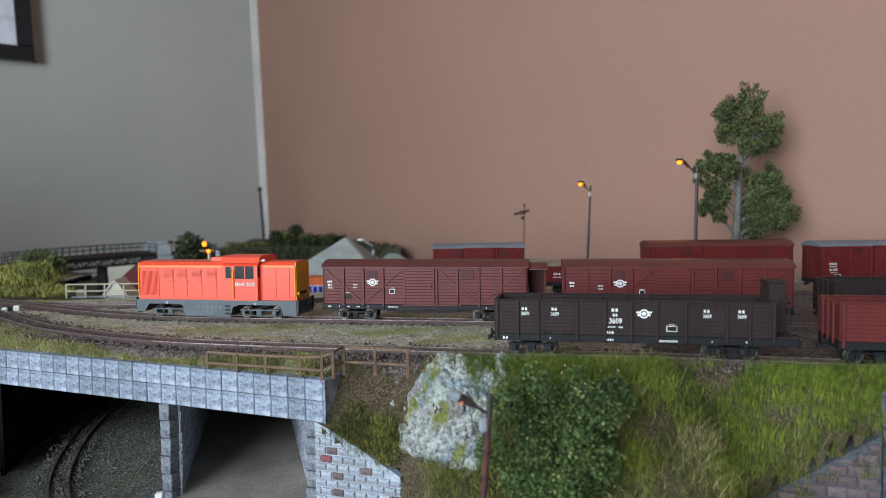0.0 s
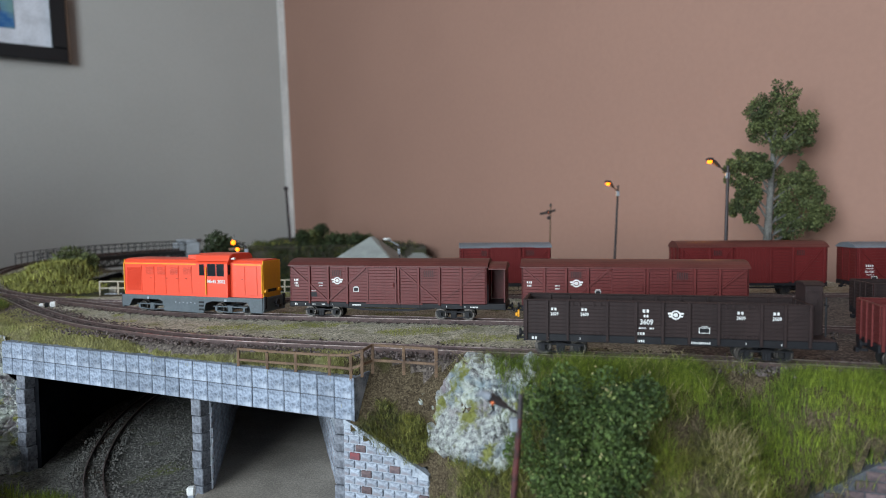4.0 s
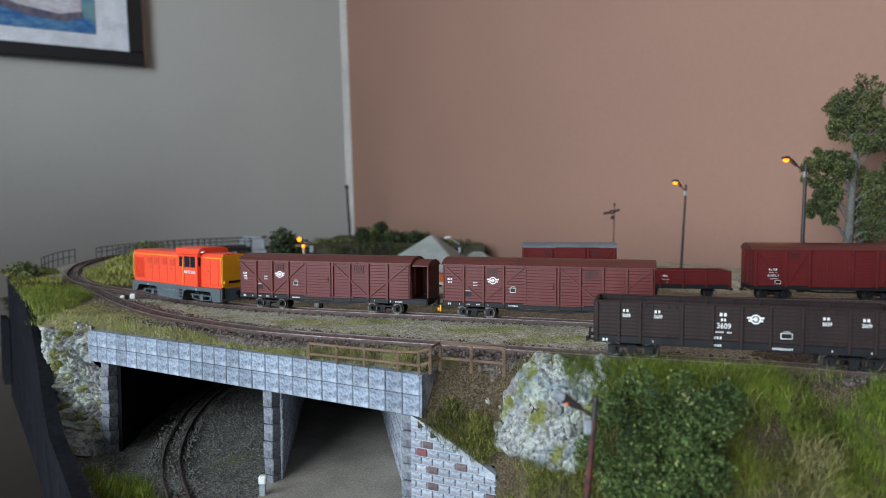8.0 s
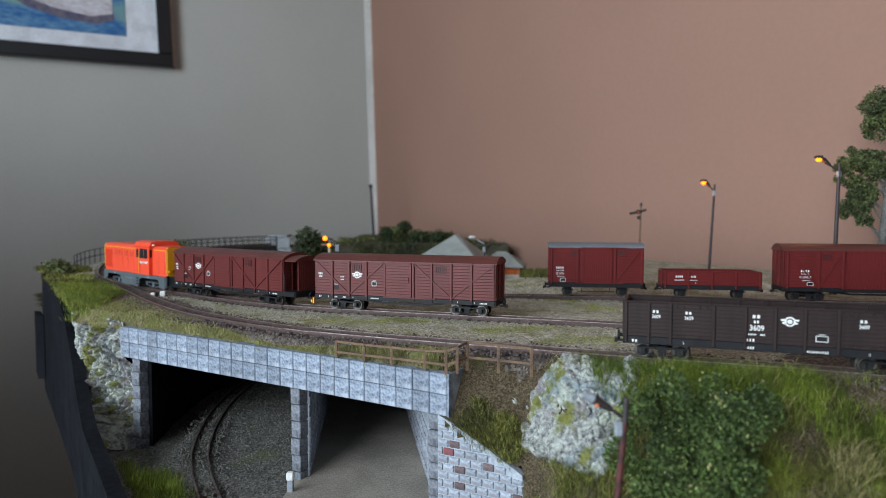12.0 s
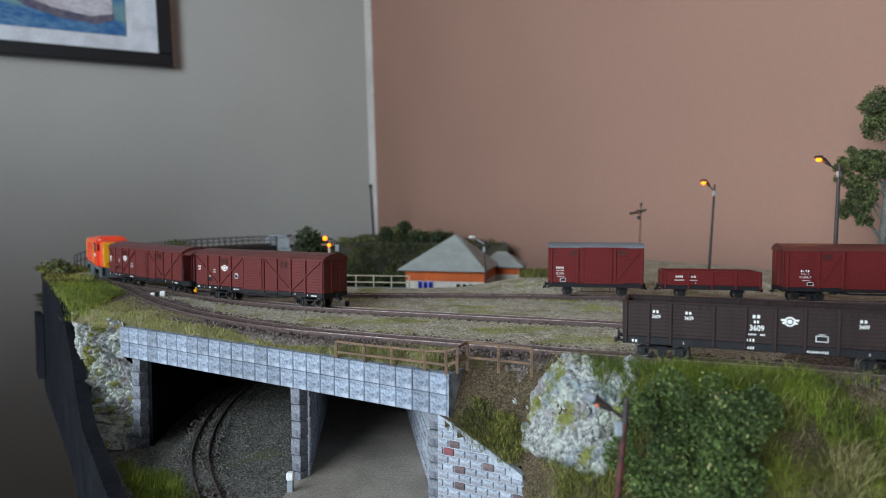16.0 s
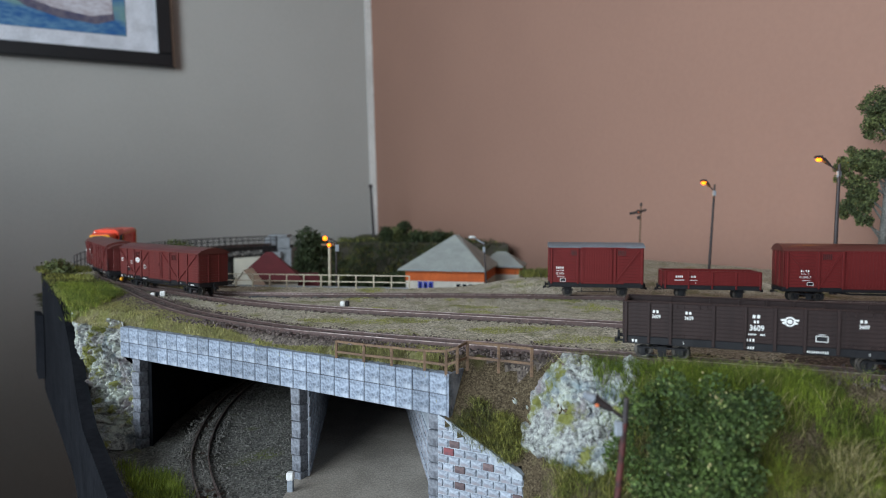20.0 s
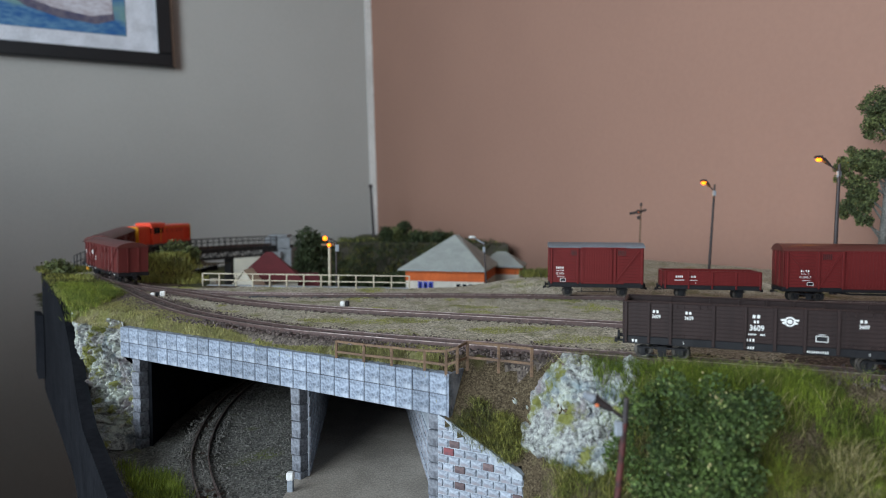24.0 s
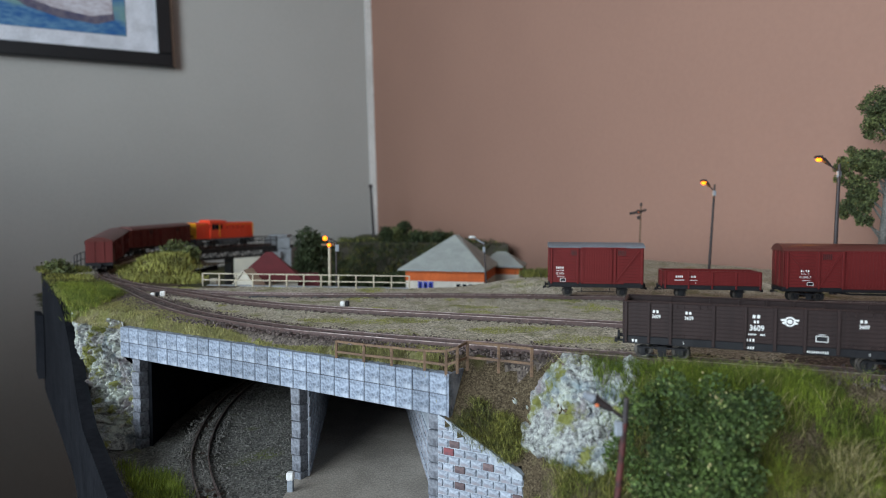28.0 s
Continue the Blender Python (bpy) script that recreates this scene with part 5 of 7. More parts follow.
def pulled(t):
    """How far along its track the locomotive's front end is at t seconds."""
    ts, ss = [p[0] for p in PULL], [p[1] for p in PULL]
    i = min(max(int(np.searchsorted(ts, t)) - 1, 0), len(ts) - 2)
    m = []
    for k in (i, i + 1):
        a, b = max(k - 1, 0), min(k + 1, len(ts) - 1)
        m.append((ss[b] - ss[a]) / (ts[b] - ts[a]))
    h = ts[i + 1] - ts[i]
    u = (t - ts[i]) / h
    return (2 * u ** 3 - 3 * u * u + 1) * ss[i] + (u ** 3 - 2 * u * u + u) * h * m[0] + (3 * u * u - 2 * u ** 3) * ss[i + 1] + (u ** 3 - u * u) * h * m[1]


def vehicle_pose(front, length, b1, b2):
    p, q = on_line(front - b1), on_line(front - b2)
    d = (p - q).normalized()
    mid = p + d * (b1 - length / 2)
    rx = -d
    ry = Vector((0, 0, 1)).cross(rx).normalized()
    rz = rx.cross(ry)
    return Matrix(((rx.x, ry.x, rz.x, mid.x), (rx.y, ry.y, rz.y, mid.y), (rx.z, ry.z, rz.z, mid.z), (0, 0, 0, 1)))


def motions():
    times = [i * 0.25 for i in range(113)]
    for ob, back, length, b1, b2 in ((loco, 0.0, LOCO_L, 0.022, LOCO_L - 0.022), (van_a, LOCO_L + 0.0167, VAN_L, 0.0195, 0.110), (van_b, LOCO_L + 0.0167 + VAN_L + 0.0107, BOX_L, 0.0195, 0.110)):
        slack = 0.0022 if ob is loco else 0.0
        walk(ob, [(t, vehicle_pose(pulled(t) - back + slack * smooth((7.5 - t) / 4.0), length, b1, b2)) for t in times])
    fine = [i * 0.14 for i in range(200)] + [28.0]
    for ob, x, z, r in SPIN:
        walk(ob, [(t, pose(x, 0, z) @ Matrix.Rotation(-(pulled(t) - pulled(0)) / r, 4, "Y")) for t in fine])


# ---- tracks ----
def offset(line, d):
    t = np.gradient(line, axis=0)
    t /= np.linalg.norm(t, axis=1)[:, None]
    return line + np.c_[-t[:, 1], t[:, 0]] * d


def swept(name, line, zs, w, h, material, parent):
    """A rectangular strip along a line of x, y with tops at zs."""
    a, b = offset(line, w / 2), offset(line, -w / 2)
    vs, fs = [], []
    for i in range(len(line)):
        z = zs[i]
        vs += [(*a[i], z - h), (*a[i], z), (*b[i], z), (*b[i], z - h)]
        if i:
            k = 4 * (i - 1)
            for j in range(4):
                fs.append((k + j, k + (j + 1) % 4, k + 4 + (j + 1) % 4, k + 4 + j))
    n = 4 * (len(line) - 1)
    fs += [(3, 2, 1, 0), (n, n + 1, n + 2, n + 3)]
    return mesh(name, vs, fs, material, parent)


SLEEPER = bpy.data.meshes.new("sleeper")
_b = bm_box(-0.0011, 0.0011, -0.0085, 0.0085, -0.0016, 0, bev=0.0002)
for s in (-1, 1):
    for k in (-1, 1):
        box(_b, -0.0006, 0.0006, s * 0.0045 + k * 0.0009 - 0.0004, s * 0.0045 + k * 0.0009 + 0.0004, 0, 0.0006)
_b.to_mesh(SLEEPER)
_b.free()
SLEEPER.materials.append(M["sleeper"])


def track(name, line, zs, label, singles, worn=True):
    o = empty("track", Matrix.Identity(4), label, "railway track", "tracks of the layout")
    for s in (-1, 1):
        r = offset(line, s * (GAUGE / 2 + 0.0005))
        swept("rail", r, [z - 0.0004 for z in zs], 0.0007, 0.0024, M["rail"], o)
        swept("rail_head", r, zs, 0.0008, 0.0004, M["rail_top"] if worn else M["rail"], o)
    seg = np.hypot(*np.diff(line, axis=0).T)
    acc = np.concatenate([[0], np.cumsum(seg)])
    rest = bmesh.new()
    rng = random.Random(7)
    n = int(acc[-1] / 0.0068)
    for i in range(n):
        s = (i + 0.5) * 0.0068
        x, y, z = (float(np.interp(s, acc, q)) for q in (line[:, 0], line[:, 1], np.array(zs)))
        x2, y2 = float(np.interp(s + 0.002, acc, line[:, 0])), float(np.interp(s + 0.002, acc, line[:, 1]))
        m = pose(x, y, z - (0.0026 if z > -0.05 else 0.0028), 0, 0, yaw_of((x2 - x, y2 - y)) + rng.uniform(-1.5, 1.5))
        if singles(x, y):
            ob = new("sleeper", SLEEPER)
            ob.parent = o
            ob.matrix_basis = m
        else:
            box(rest, -0.0011, 0.0011, -0.0085, 0.0085, -0.0016, 0, m=m)
    if len(rest.verts):
        q = part("sleeper_bed", rest, M["sleeper"], o)
        q["kind"] = "stuff"
    else:
        rest.free()
    return o


track("track", T1, [0.0] * len(T1), "rusty narrow-gauge track on brown sleepers", lambda x, y: -0.30 < x < 0.26)
T2_KEEP = LINE[LINE[:, 0] < 1.29]
track("track", T2_KEEP[:, 1:3], list(T2_KEEP[:, 3]), "rusty narrow-gauge track that the train runs on", lambda x, y: -0.26 < x < 0.16 and y < 0.56)
track("track", T3, [0.0] * len(T3), "rusty siding track with standing wagons", lambda x, y: False)
track("track", LOW, [LOW_Z] * len(LOW), "brown track passing under the bridge", lambda x, y: y < 0.5, worn=True)


# ---- ballast stones and small rubble, joined ----
def stones(name, spots, material, label, rng, r0=0.0004, r1=0.0010):
    vs, fs = [], []
    for x, y, z in spots:
        r = rng.uniform(r0, r1)
        k = len(vs)
        a = rng.uniform(0, 6.3)
        pts = [(math.cos(a + j * 1.57) * r * rng.uniform(0.7, 1.2), math.sin(a + j * 1.57) * r * rng.uniform(0.7, 1.2)) for j in range(4)]
        vs += [(x + px, y + py, z + rng.uniform(-0.2, 0.3) * r) for px, py in pts] + [(x + px * 0.5, y + py * 0.5, z + r * rng.uniform(0.6, 1.1)) for px, py in pts]
        fs += [(k + 4, k + 5, k + 6, k + 7)] + [(k + j, k + (j + 1) % 4, k + 4 + (j + 1) % 4, k + 4 + j) for j in range(4)]
    ob = mesh(name, vs, fs, material)
    return tagged(ob, label, "ballast", kind="stuff")


def island_tint(m, lo, hi):
    nt = m.node_tree
    g = nt.nodes.new("ShaderNodeNewGeometry")
    r = nt.nodes.new("ShaderNodeMapRange")
    r.inputs[3].default_value, r.inputs[4].default_value = lo, hi
    nt.links.new(g.outputs["Random Per Island"], r.inputs[0])
    h = nt.nodes.new("ShaderNodeHueSaturation")
    bs = nt.nodes["Principled BSDF"]
    old = bs.inputs["Base Color"].links[0].from_socket
    nt.links.new(old, h.inputs["Color"])
    nt.links.new(r.outputs[0], h.inputs["Value"])
    nt.links.new(h.outputs[0], bs.inputs["Base Color"])


island_tint(M["ballast"], 0.45, 1.9)
M["low_stone"] = mat("grey_rubble", (0.145, 0.14, 0.127), (0.07, 0.068, 0.062), 0.95, scale=300, fine=900)
island_tint(M["low_stone"], 0.65, 1.4)
rng = random.Random(11)
spots = []
for line, zs, n, w in ((T1, None, 26000, 0.019), (T2_KEEP[:, 1:3], T2_KEEP[:, 3], 9000, 0.011), (T3, None, 2200, 0.012)):
    nor = offset(line, 1.0) - line
    for _ in range(n):
        i = rng.randrange(len(line))
        d = rng.gauss(0, 0.5) * w
        if abs(abs(d) - GAUGE / 2 - 0.0005) < 0.0009 or abs(d) > 0.021:
            continue
        z0 = 0.0 if zs is None else float(zs[i])
        x, y = line[i] + nor[i] * d + np.array((rng.uniform(-0.0025, 0.0025), rng.uniform(-0.0025, 0.0025)))
        base = -0.0021 if abs(d) < 0.007 else -0.0025
        if in_upper(x, y):
            spots.append((x, y, z0 + base + rng.uniform(-0.0004, 0.0003)))
grit = []
for _ in range(26000):
    x, y = rng.uniform(-0.26, 0.26), rng.uniform(0.30, 0.56)
    if y > t1_y(x) + 0.006 and in_upper(x, y):
        grit.append((x, y, upper(x, y) - 0.0001))
M["grit"] = mat("pale_grit", (0.33, 0.305, 0.235), (0.16, 0.145, 0.112), 0.95, scale=300, fine=900, spec=0.2)
island_tint(M["grit"], 0.3, 1.8)
island_tint(M["slate_stone"], 0.5, 1.7)
slate = []
while len(slate) < 2600:
    x, y = rng.uniform(-0.165, -0.025), rng.gauss(0.541, 0.007)
    if line_near(x, y)[0] > 0.009 and y < fence_y(x) - 0.03 and noise.noise((x * 60, y * 60, 4.0)) > -0.3:
        slate.append((x, y, upper(x, y) + 0.0001))
stones("slate_ballast", slate, M["slate_stone"], "dark slate ballast between the two tracks", rng, 0.0004, 0.0010)
stones("yard_grit", grit, M["grit"], "fine grey and tan gravel between the tracks", rng, 0.0002, 0.00048)
stones("track_ballast", spots, M["ballast"], "brown-grey ballast stones along the tracks", rng)
spots = []
for _ in range(16000):
    x, y = rng.uniform(-0.30, -0.08), rng.uniform(0.26, 0.66)
    if x > edge_x(y) + 0.011:
        spots.append((x, y, low(x, y) - 0.0002))
for _ in range(3800):
    i = rng.randrange(len(LOW))
    d = rng.uniform(-0.012, 0.012)
    if abs(abs(d) - GAUGE / 2 - 0.0005) > 0.0010:
        n_ = offset(LOW, 1.0)[i] - LOW[i]
        x, y = LOW[i] + n_ * d + np.array((rng.uniform(-0.0025, 0.0025), rng.uniform(-0.0025, 0.0025)))
        spots.append((x, y, LOW_Z - 0.0023 + rng.uniform(0, 0.0007)))
stones("low_rubble", spots, M["low_stone"], "grey rubble on the ground below the bridge", rng, 0.0004, 0.0011)

# ---- bridge ----
bridge = empty("stone_bridge", Matrix.Identity(4), "blue-grey stone block road bridge with pale joints", "bridge")
B_R, B_L = Vector((0.002, deck_y(0.002), 0)), Vector((-0.2235, deck_y(-0.2235), 0))
BD = (B_L - B_R).normalized()
BN = Vector((BD.y, -BD.x, 0))
if BN.y > 0:
    BN = -BN
B_LEN = (B_L - B_R).length
FACE_T, FACE_B = -0.0105, -0.0315
bframe = Matrix.Translation(B_R) @ Matrix(((BD.x, -BN.x, 0, 0), (BD.y, -BN.y, 0, 0), (0, 0, 1, 0), (0, 0, 0, 1)))
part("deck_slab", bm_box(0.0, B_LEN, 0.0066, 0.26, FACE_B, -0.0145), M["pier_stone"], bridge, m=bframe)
part("joint_backing", bm_box(0.0002, B_LEN - 0.0002, 0.0006, 0.0035, FACE_B, FACE_T - 0.0009), M["dark_joint"], bridge, m=bframe)
BLOCK = {}


def block_mesh(w, h, t, material, bev=0.0004):
    key = (round(w, 5), round(h, 5), round(t, 5), material.name)
    if key not in BLOCK:
        bm = bm_box(-w / 2, w / 2, 0, t, -h / 2, h / 2, bev=bev)
        me = bpy.data.meshes.new("block")
        bm.to_mesh(me)
        bm.free()
        me.materials.append(material)
        BLOCK[key] = me
    return BLOCK[key]


rng = random.Random(5)
NB = 26
bw = B_LEN / NB
for row in range(2):
    zc = FACE_B + (FACE_T - FACE_B) * (row + 0.5) / 2
    for i in range(NB):
        ob = new("stone_block", block_mesh(bw - 0.0003, (FACE_T - FACE_B) / 2 - 0.0003, 0.0062, M["stone"]))
        ob.parent = bridge
        ob.matrix_basis = bframe @ pose((i + 0.5) * bw, rng.uniform(-0.0002, 0.0001), zc)
part("end_cap", bm_box(-0.0012, 0, 0.0, 0.03, FACE_B, FACE_T), M["stone"], bridge, m=bframe)

# piers: front faces of stacked stones, with long walls behind them
U_PASS = Vector((-0.10, 1.0, 0)).normalized()


def pier(s0, s1, depth, n, material, label, inner=None, foot=0.0):
    """A pier below the deck between s0 and s1 along the bridge's face."""
    o = empty("bridge_pier", bframe, label, "pier", "piers of the bridge")
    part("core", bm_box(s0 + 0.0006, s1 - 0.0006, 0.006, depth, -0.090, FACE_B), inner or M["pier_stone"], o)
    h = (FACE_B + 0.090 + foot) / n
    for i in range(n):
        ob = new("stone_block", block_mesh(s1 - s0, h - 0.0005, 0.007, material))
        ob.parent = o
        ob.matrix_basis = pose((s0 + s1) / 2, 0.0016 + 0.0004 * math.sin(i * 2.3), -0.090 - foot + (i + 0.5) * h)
    return o


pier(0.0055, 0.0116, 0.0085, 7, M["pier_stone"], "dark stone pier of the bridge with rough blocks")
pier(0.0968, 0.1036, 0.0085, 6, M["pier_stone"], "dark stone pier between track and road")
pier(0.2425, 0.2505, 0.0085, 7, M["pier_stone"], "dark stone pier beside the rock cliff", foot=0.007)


def brick_wall(name, p, q, z0, top, bl, bh, label, mix, thick=0.004, limit=9999):
    """A wall of single bricks from p to q on its visible face; top(s) gives its height."""
    p, q = Vector(p), Vector(q)
    d = (q - p).normalized()
    ang = math.degrees(math.atan2(d.y, d.x))
    fr = Matrix.Translation((p.x, p.y, 0)) @ Matrix.Rotation(radians(ang), 4, "Z")
    o = empty(name, fr, label, "wall")
    o["kind"] = "structure"
    length = (q - p).length
    n = 14
    bm = bmesh.new()
    for i in range(n):
        a, b = length * i / n, length * (i + 1) / n
        vv = [(a, z0), (b, z0), (b, top(b) - 0.0004), (a, top(a) - 0.0004)]
        prism(bm, vv, "y", 0.0006, thick)
    part("mortar", bm, M["mortar"], o)
    r = random.Random(3)
    row, z, count = 0, z0, 0
    while z < max(top(0), top(length)):
        x = -bl * (row % 2) * 0.5
        while x < length:
            a, b = max(x, 0), min(x + bl, length)
            hh = min(bh, min(top(a), top(b)) - z)
            if b - a > bl * 0.3 and hh > bh * 0.35 and count < limit:
                k = r.random()
                mt = BRICKS[0] if k > mix else BRICKS[(2, 1, 3, 2)[int(k / mix * 4) % 4]]
                ob = new("brick", block_mesh(round(b - a - 0.0006, 4), round(hh - 0.0006, 4), 0.0022, mt, bev=0.0002))
                ob.parent = o
                ob.matrix_basis = pose((a + b) / 2, r.uniform(-0.0003, 0.0001), z + hh / 2)
                count += 1
            x += bl
        z += bh
        row += 1
    return o


# wing wall right of the road, and the walls of the passage
w0, w1 = bframe @ Vector((0.0055, 0.0005, 0)), Vector((0.037, 0.283, 0))
wl = (w1 - w0).length
ww = brick_wall("wing_wall", w0, w1, -0.095, lambda s: -0.0335 - 0.0225 * (s / wl) ** 1.1, 0.0060, 0.0040, "bluish brick wing wall with a few red bricks and pale mortar", 0.20)
bm = bmesh.new()
for i in range(7):
    a, b = wl * i / 7, wl * (i + 1) / 7
    za, zb_ = -0.0335 - 0.0225 * (i / 7) ** 1.1, -0.0335 - 0.0225 * ((i + 1) / 7) ** 1.1
    prism(bm, [(a, za), (b - 0.0003, zb_), (b - 0.0003, zb_ + 0.0022), (a, za + 0.0022)], "y", 0.0002, 0.0045)
part("coping", bm, M["mortar"], ww)
pa, pb = bframe @ Vector((0.0958, 0.009, 0)), Vector((-0.103, 0.60, 0))
brick_wall("passage_wall_left", pa, pb, -0.090, lambda s: -0.0316, 0.0095, 0.0058, "grey brick wall along the road passage", 0.0, limit=220)
pa, pb = Vector((-0.05, 0.62, 0)), bframe @ Vector((0.0112, 0.009, 0))
brick_wall("passage_wall_right", pa, pb, -0.090, lambda s: -0.0316, 0.0095, 0.0058, "grey brick wall along the road passage", 0.0, limit=220)
# road
rv = [(-0.094, 0.10, 0), (0.028, 0.10, 0), (0.003, 0.31, 0), (-0.040, 0.62, 0), (-0.105, 0.62, 0), (-0.084, 0.36, 0)]
bm = bmesh.new()
prism(bm, [(v[0], v[1]) for v in rv], "z", -0.0875, -0.0842)
tagged(link("road", bm, M["road"]), "dusty grey-brown road under the bridge", "road", kind="structure")
# black boards added round the undercroft; their colour stands in for its shade
panel("undercroft_back", ((-0.36, 0.66, -0.10), (-0.105, 0.66, -0.10), (-0.105, 0.66, -0.012), (-0.36, 0.66, -0.012)), 0.004, M["fascia"], "added black board standing in for the deep shade below the tracks", "panelling")
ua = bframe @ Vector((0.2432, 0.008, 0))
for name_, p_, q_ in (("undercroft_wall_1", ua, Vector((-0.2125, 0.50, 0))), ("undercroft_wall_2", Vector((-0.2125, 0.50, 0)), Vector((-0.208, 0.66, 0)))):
    panel(name_, ((p_.x, p_.y, -0.10), (q_.x, q_.y, -0.10), (q_.x, q_.y, -0.0335), (p_.x, p_.y, -0.0335)), 0.003, M["fascia"], "added black board standing in for shade beside the lower track", "panelling")
# dark board added behind the passage wall, also for the undercroft's shade
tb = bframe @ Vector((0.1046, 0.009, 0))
panel("undercroft_side", ((tb.x, tb.y, -0.09), (-0.1085, 0.655, -0.09), (-0.1085, 0.655, -0.0335), (tb.x, tb.y, -0.0335)), -0.003, M["dark_joint"], "added dark board standing in for shade behind the passage wall", "panelling")


# ---- rock faces ----
def cliff_face():
    """The crag between the layout's edge and the bridge, its foot standing forward at the left."""
    tl = Vector((edge_x(0.528) + 0.007, 0.528, -0.007))
    bl = Vector((edge_x(0.402) + 0.009, 0.402, -0.084))
    out = Vector((-0.45, -0.85, 0.25)).normalized()
    nx, nz = 110, 130
    vs, fs = [], []
    for j in range(nz + 1):
        for i in range(nx + 1):
            u, v = i / nx, j / nz
            s = 0.2478 + 0.0137 * smooth((v - 0.64) / 0.06)
            rt_ = bframe @ Vector((s, 0.004, -0.099 + 0.0905 * v ** 0.9))
            p = bl.lerp(tl, v ** 0.9).lerp(rt_, u)
            q = Vector((p.x * 1.3, p.y * 1.3, p.z * 0.75)) * 60
            f = 0.0070 * noise.noise(q * 0.8) + 0.0085 * abs(noise.noise(q * 2.3)) - 0.006 * (1 - abs(noise.noise(q * 3.7))) ** 6 + 0.0026 * abs(noise.noise(q * 6.1)) + 0.0010 * noise.noise(q * 14)
            vs.append(tuple(p + out * (f + 0.003 * math.sin(v * 3.14)) * (0.25 + 0.75 * smooth((1 - u) / 0.15)) * (0.2 + 0.8 * smooth(u / 0.35))))
            if i and j:
                k = j * (nx + 1) + i
                fs.append((k - nx - 2, k - nx - 1, k, k - 1))
    return tagged(mesh("rock_cliff", vs, fs, M["cliff"]), "pale grey craggy plaster rock cliff with moss", "rock")


cliff_face()


# rocky patches on the slope right of the bridge
def slope_normal(x, y, h=0.004):
    return Vector(((upper(x - h, y) - upper(x + h, y)) / (2 * h), (upper(x, y - h) - upper(x, y + h)) / (2 * h), 1.0)).normalized()


def outcrop(xa, xb, d0, d1, edge, label, lift=0.0022, n=(150, 120)):
    """A craggy sheet on the slope between xa and xb, from d0 to d1 below the track's edge; edge(x, d) is above zero on rock."""
    nx, ny = n
    ids, vs, fs = {}, [], []
    for i in range(nx + 1):
        for j in range(ny + 1):
            x = xa + (xb - xa) * i / nx
            d = d0 + (d1 - d0) * j / ny
            y = t1_y(x) - 0.016 - d
            q = Vector((x, y, upper(x, y))) * 60
            e = smooth(0.5 + edge(x, d) / 0.006 + 0.6 * noise.noise(q * 1.3) + 0.5 * noise.noise(q * 3.1))
            if e < 0.02 or (x < 0.040 and y < wing_y(x) + 0.004):
                continue
            f = 0.0010 * abs(noise.noise(q * 9.0)) + 0.0030 * noise.noise(q * 1.1) + 0.0030 * abs(noise.noise(q * 2.1)) - 0.0022 * (1 - abs(noise.noise(q * 2.9))) ** 5 + 0.0016 * abs(noise.noise(q * 5.3)) + 0.0007 * noise.noise(q * 11)
            p = Vector((x, y, upper(x, y))) + slope_normal(x, y) * (e * (lift + f) - (1 - e) * 0.0025)
            ids[i, j] = len(vs)
            vs.append(tuple(p))
    for i in range(nx):
        for j in range(ny):
            k = [(i, j), (i, j + 1), (i + 1, j + 1), (i + 1, j)]
            if all(c in ids for c in k):
                fs.append([ids[c] for c in k])
    # keep the largest piece alone
    root = list(range(len(vs)))

    def top_of(k):
        while root[k] != k:
            root[k] = root[root[k]]
            k = root[k]
        return k

    for q in fs:
        for k in q[1:]:
            root[top_of(k)] = top_of(q[0])
    best = collections.Counter(top_of(q[0]) for q in fs).most_common(1)[0][0]
    fs = [q for q in fs if top_of(q[0]) == best]
    used = {k: n for n, k in enumerate(sorted({k for q in fs for k in q}))}
    vs, fs = [vs[k] for k in used], [[used[k] for k in q] for q in fs]
    return tagged(mesh("rock_outcrop", vs, fs, M["rock"]), label, "rock", "rocks on the slope")


def on_rock(x, d):
    """Distance inside the pale outcrop, in metres."""
    z = upper(x, t1_y(x) - 0.016 - d)
    return min(x - 0.0225 + 0.40 * z, 0.093 + 0.55 * z - x, d + 0.003, 1.2 * (z + 0.044))


outcrop(0.016, 0.100, -0.004, 0.050, on_rock, "pale weathered rock outcrop on the grassy slope", 0.0016, (190, 150))
outcrop(0.108, 0.170, 0.030, 0.080, lambda x, d: min(x - 0.113, 0.165 - x, d - 0.050, 0.074 - d), "grey crumbling rock at the foot of the slope", 0.0004, (120, 90))

# dark brick retaining wall and stone pilaster at the foot of the slope
rw = brick_wall("retaining_wall_front", (0.178, 0.2325, 0), (0.2208, 0.2111, 0), -0.105, lambda s: -0.056 + 0.031 * s / 0.043, 0.0072, 0.0047, "dark brick retaining wall below the slope", 0.0, thick=0.014)
for ob in rw.children:
    if ob.name.startswith("brick"):
        ob.material_slots[0].link = "OBJECT"
        ob.material_slots[0].material = BRICKS[2]
    else:
        ob.data.materials[0] = M["dark_joint"]
pl = empty("stone_pilaster", pose(0.2212, 0.2092, -0.105, 0, 0, -27), "grey stone pilaster at the end of the retaining wall", "pilaster")
for i in range(7):
    part("stone_block", bm_box(0.0, 0.012, -0.002, 0.008, i * 0.0143, i * 0.0143 + 0.0138, bev=0.0005), M["stone"], pl)

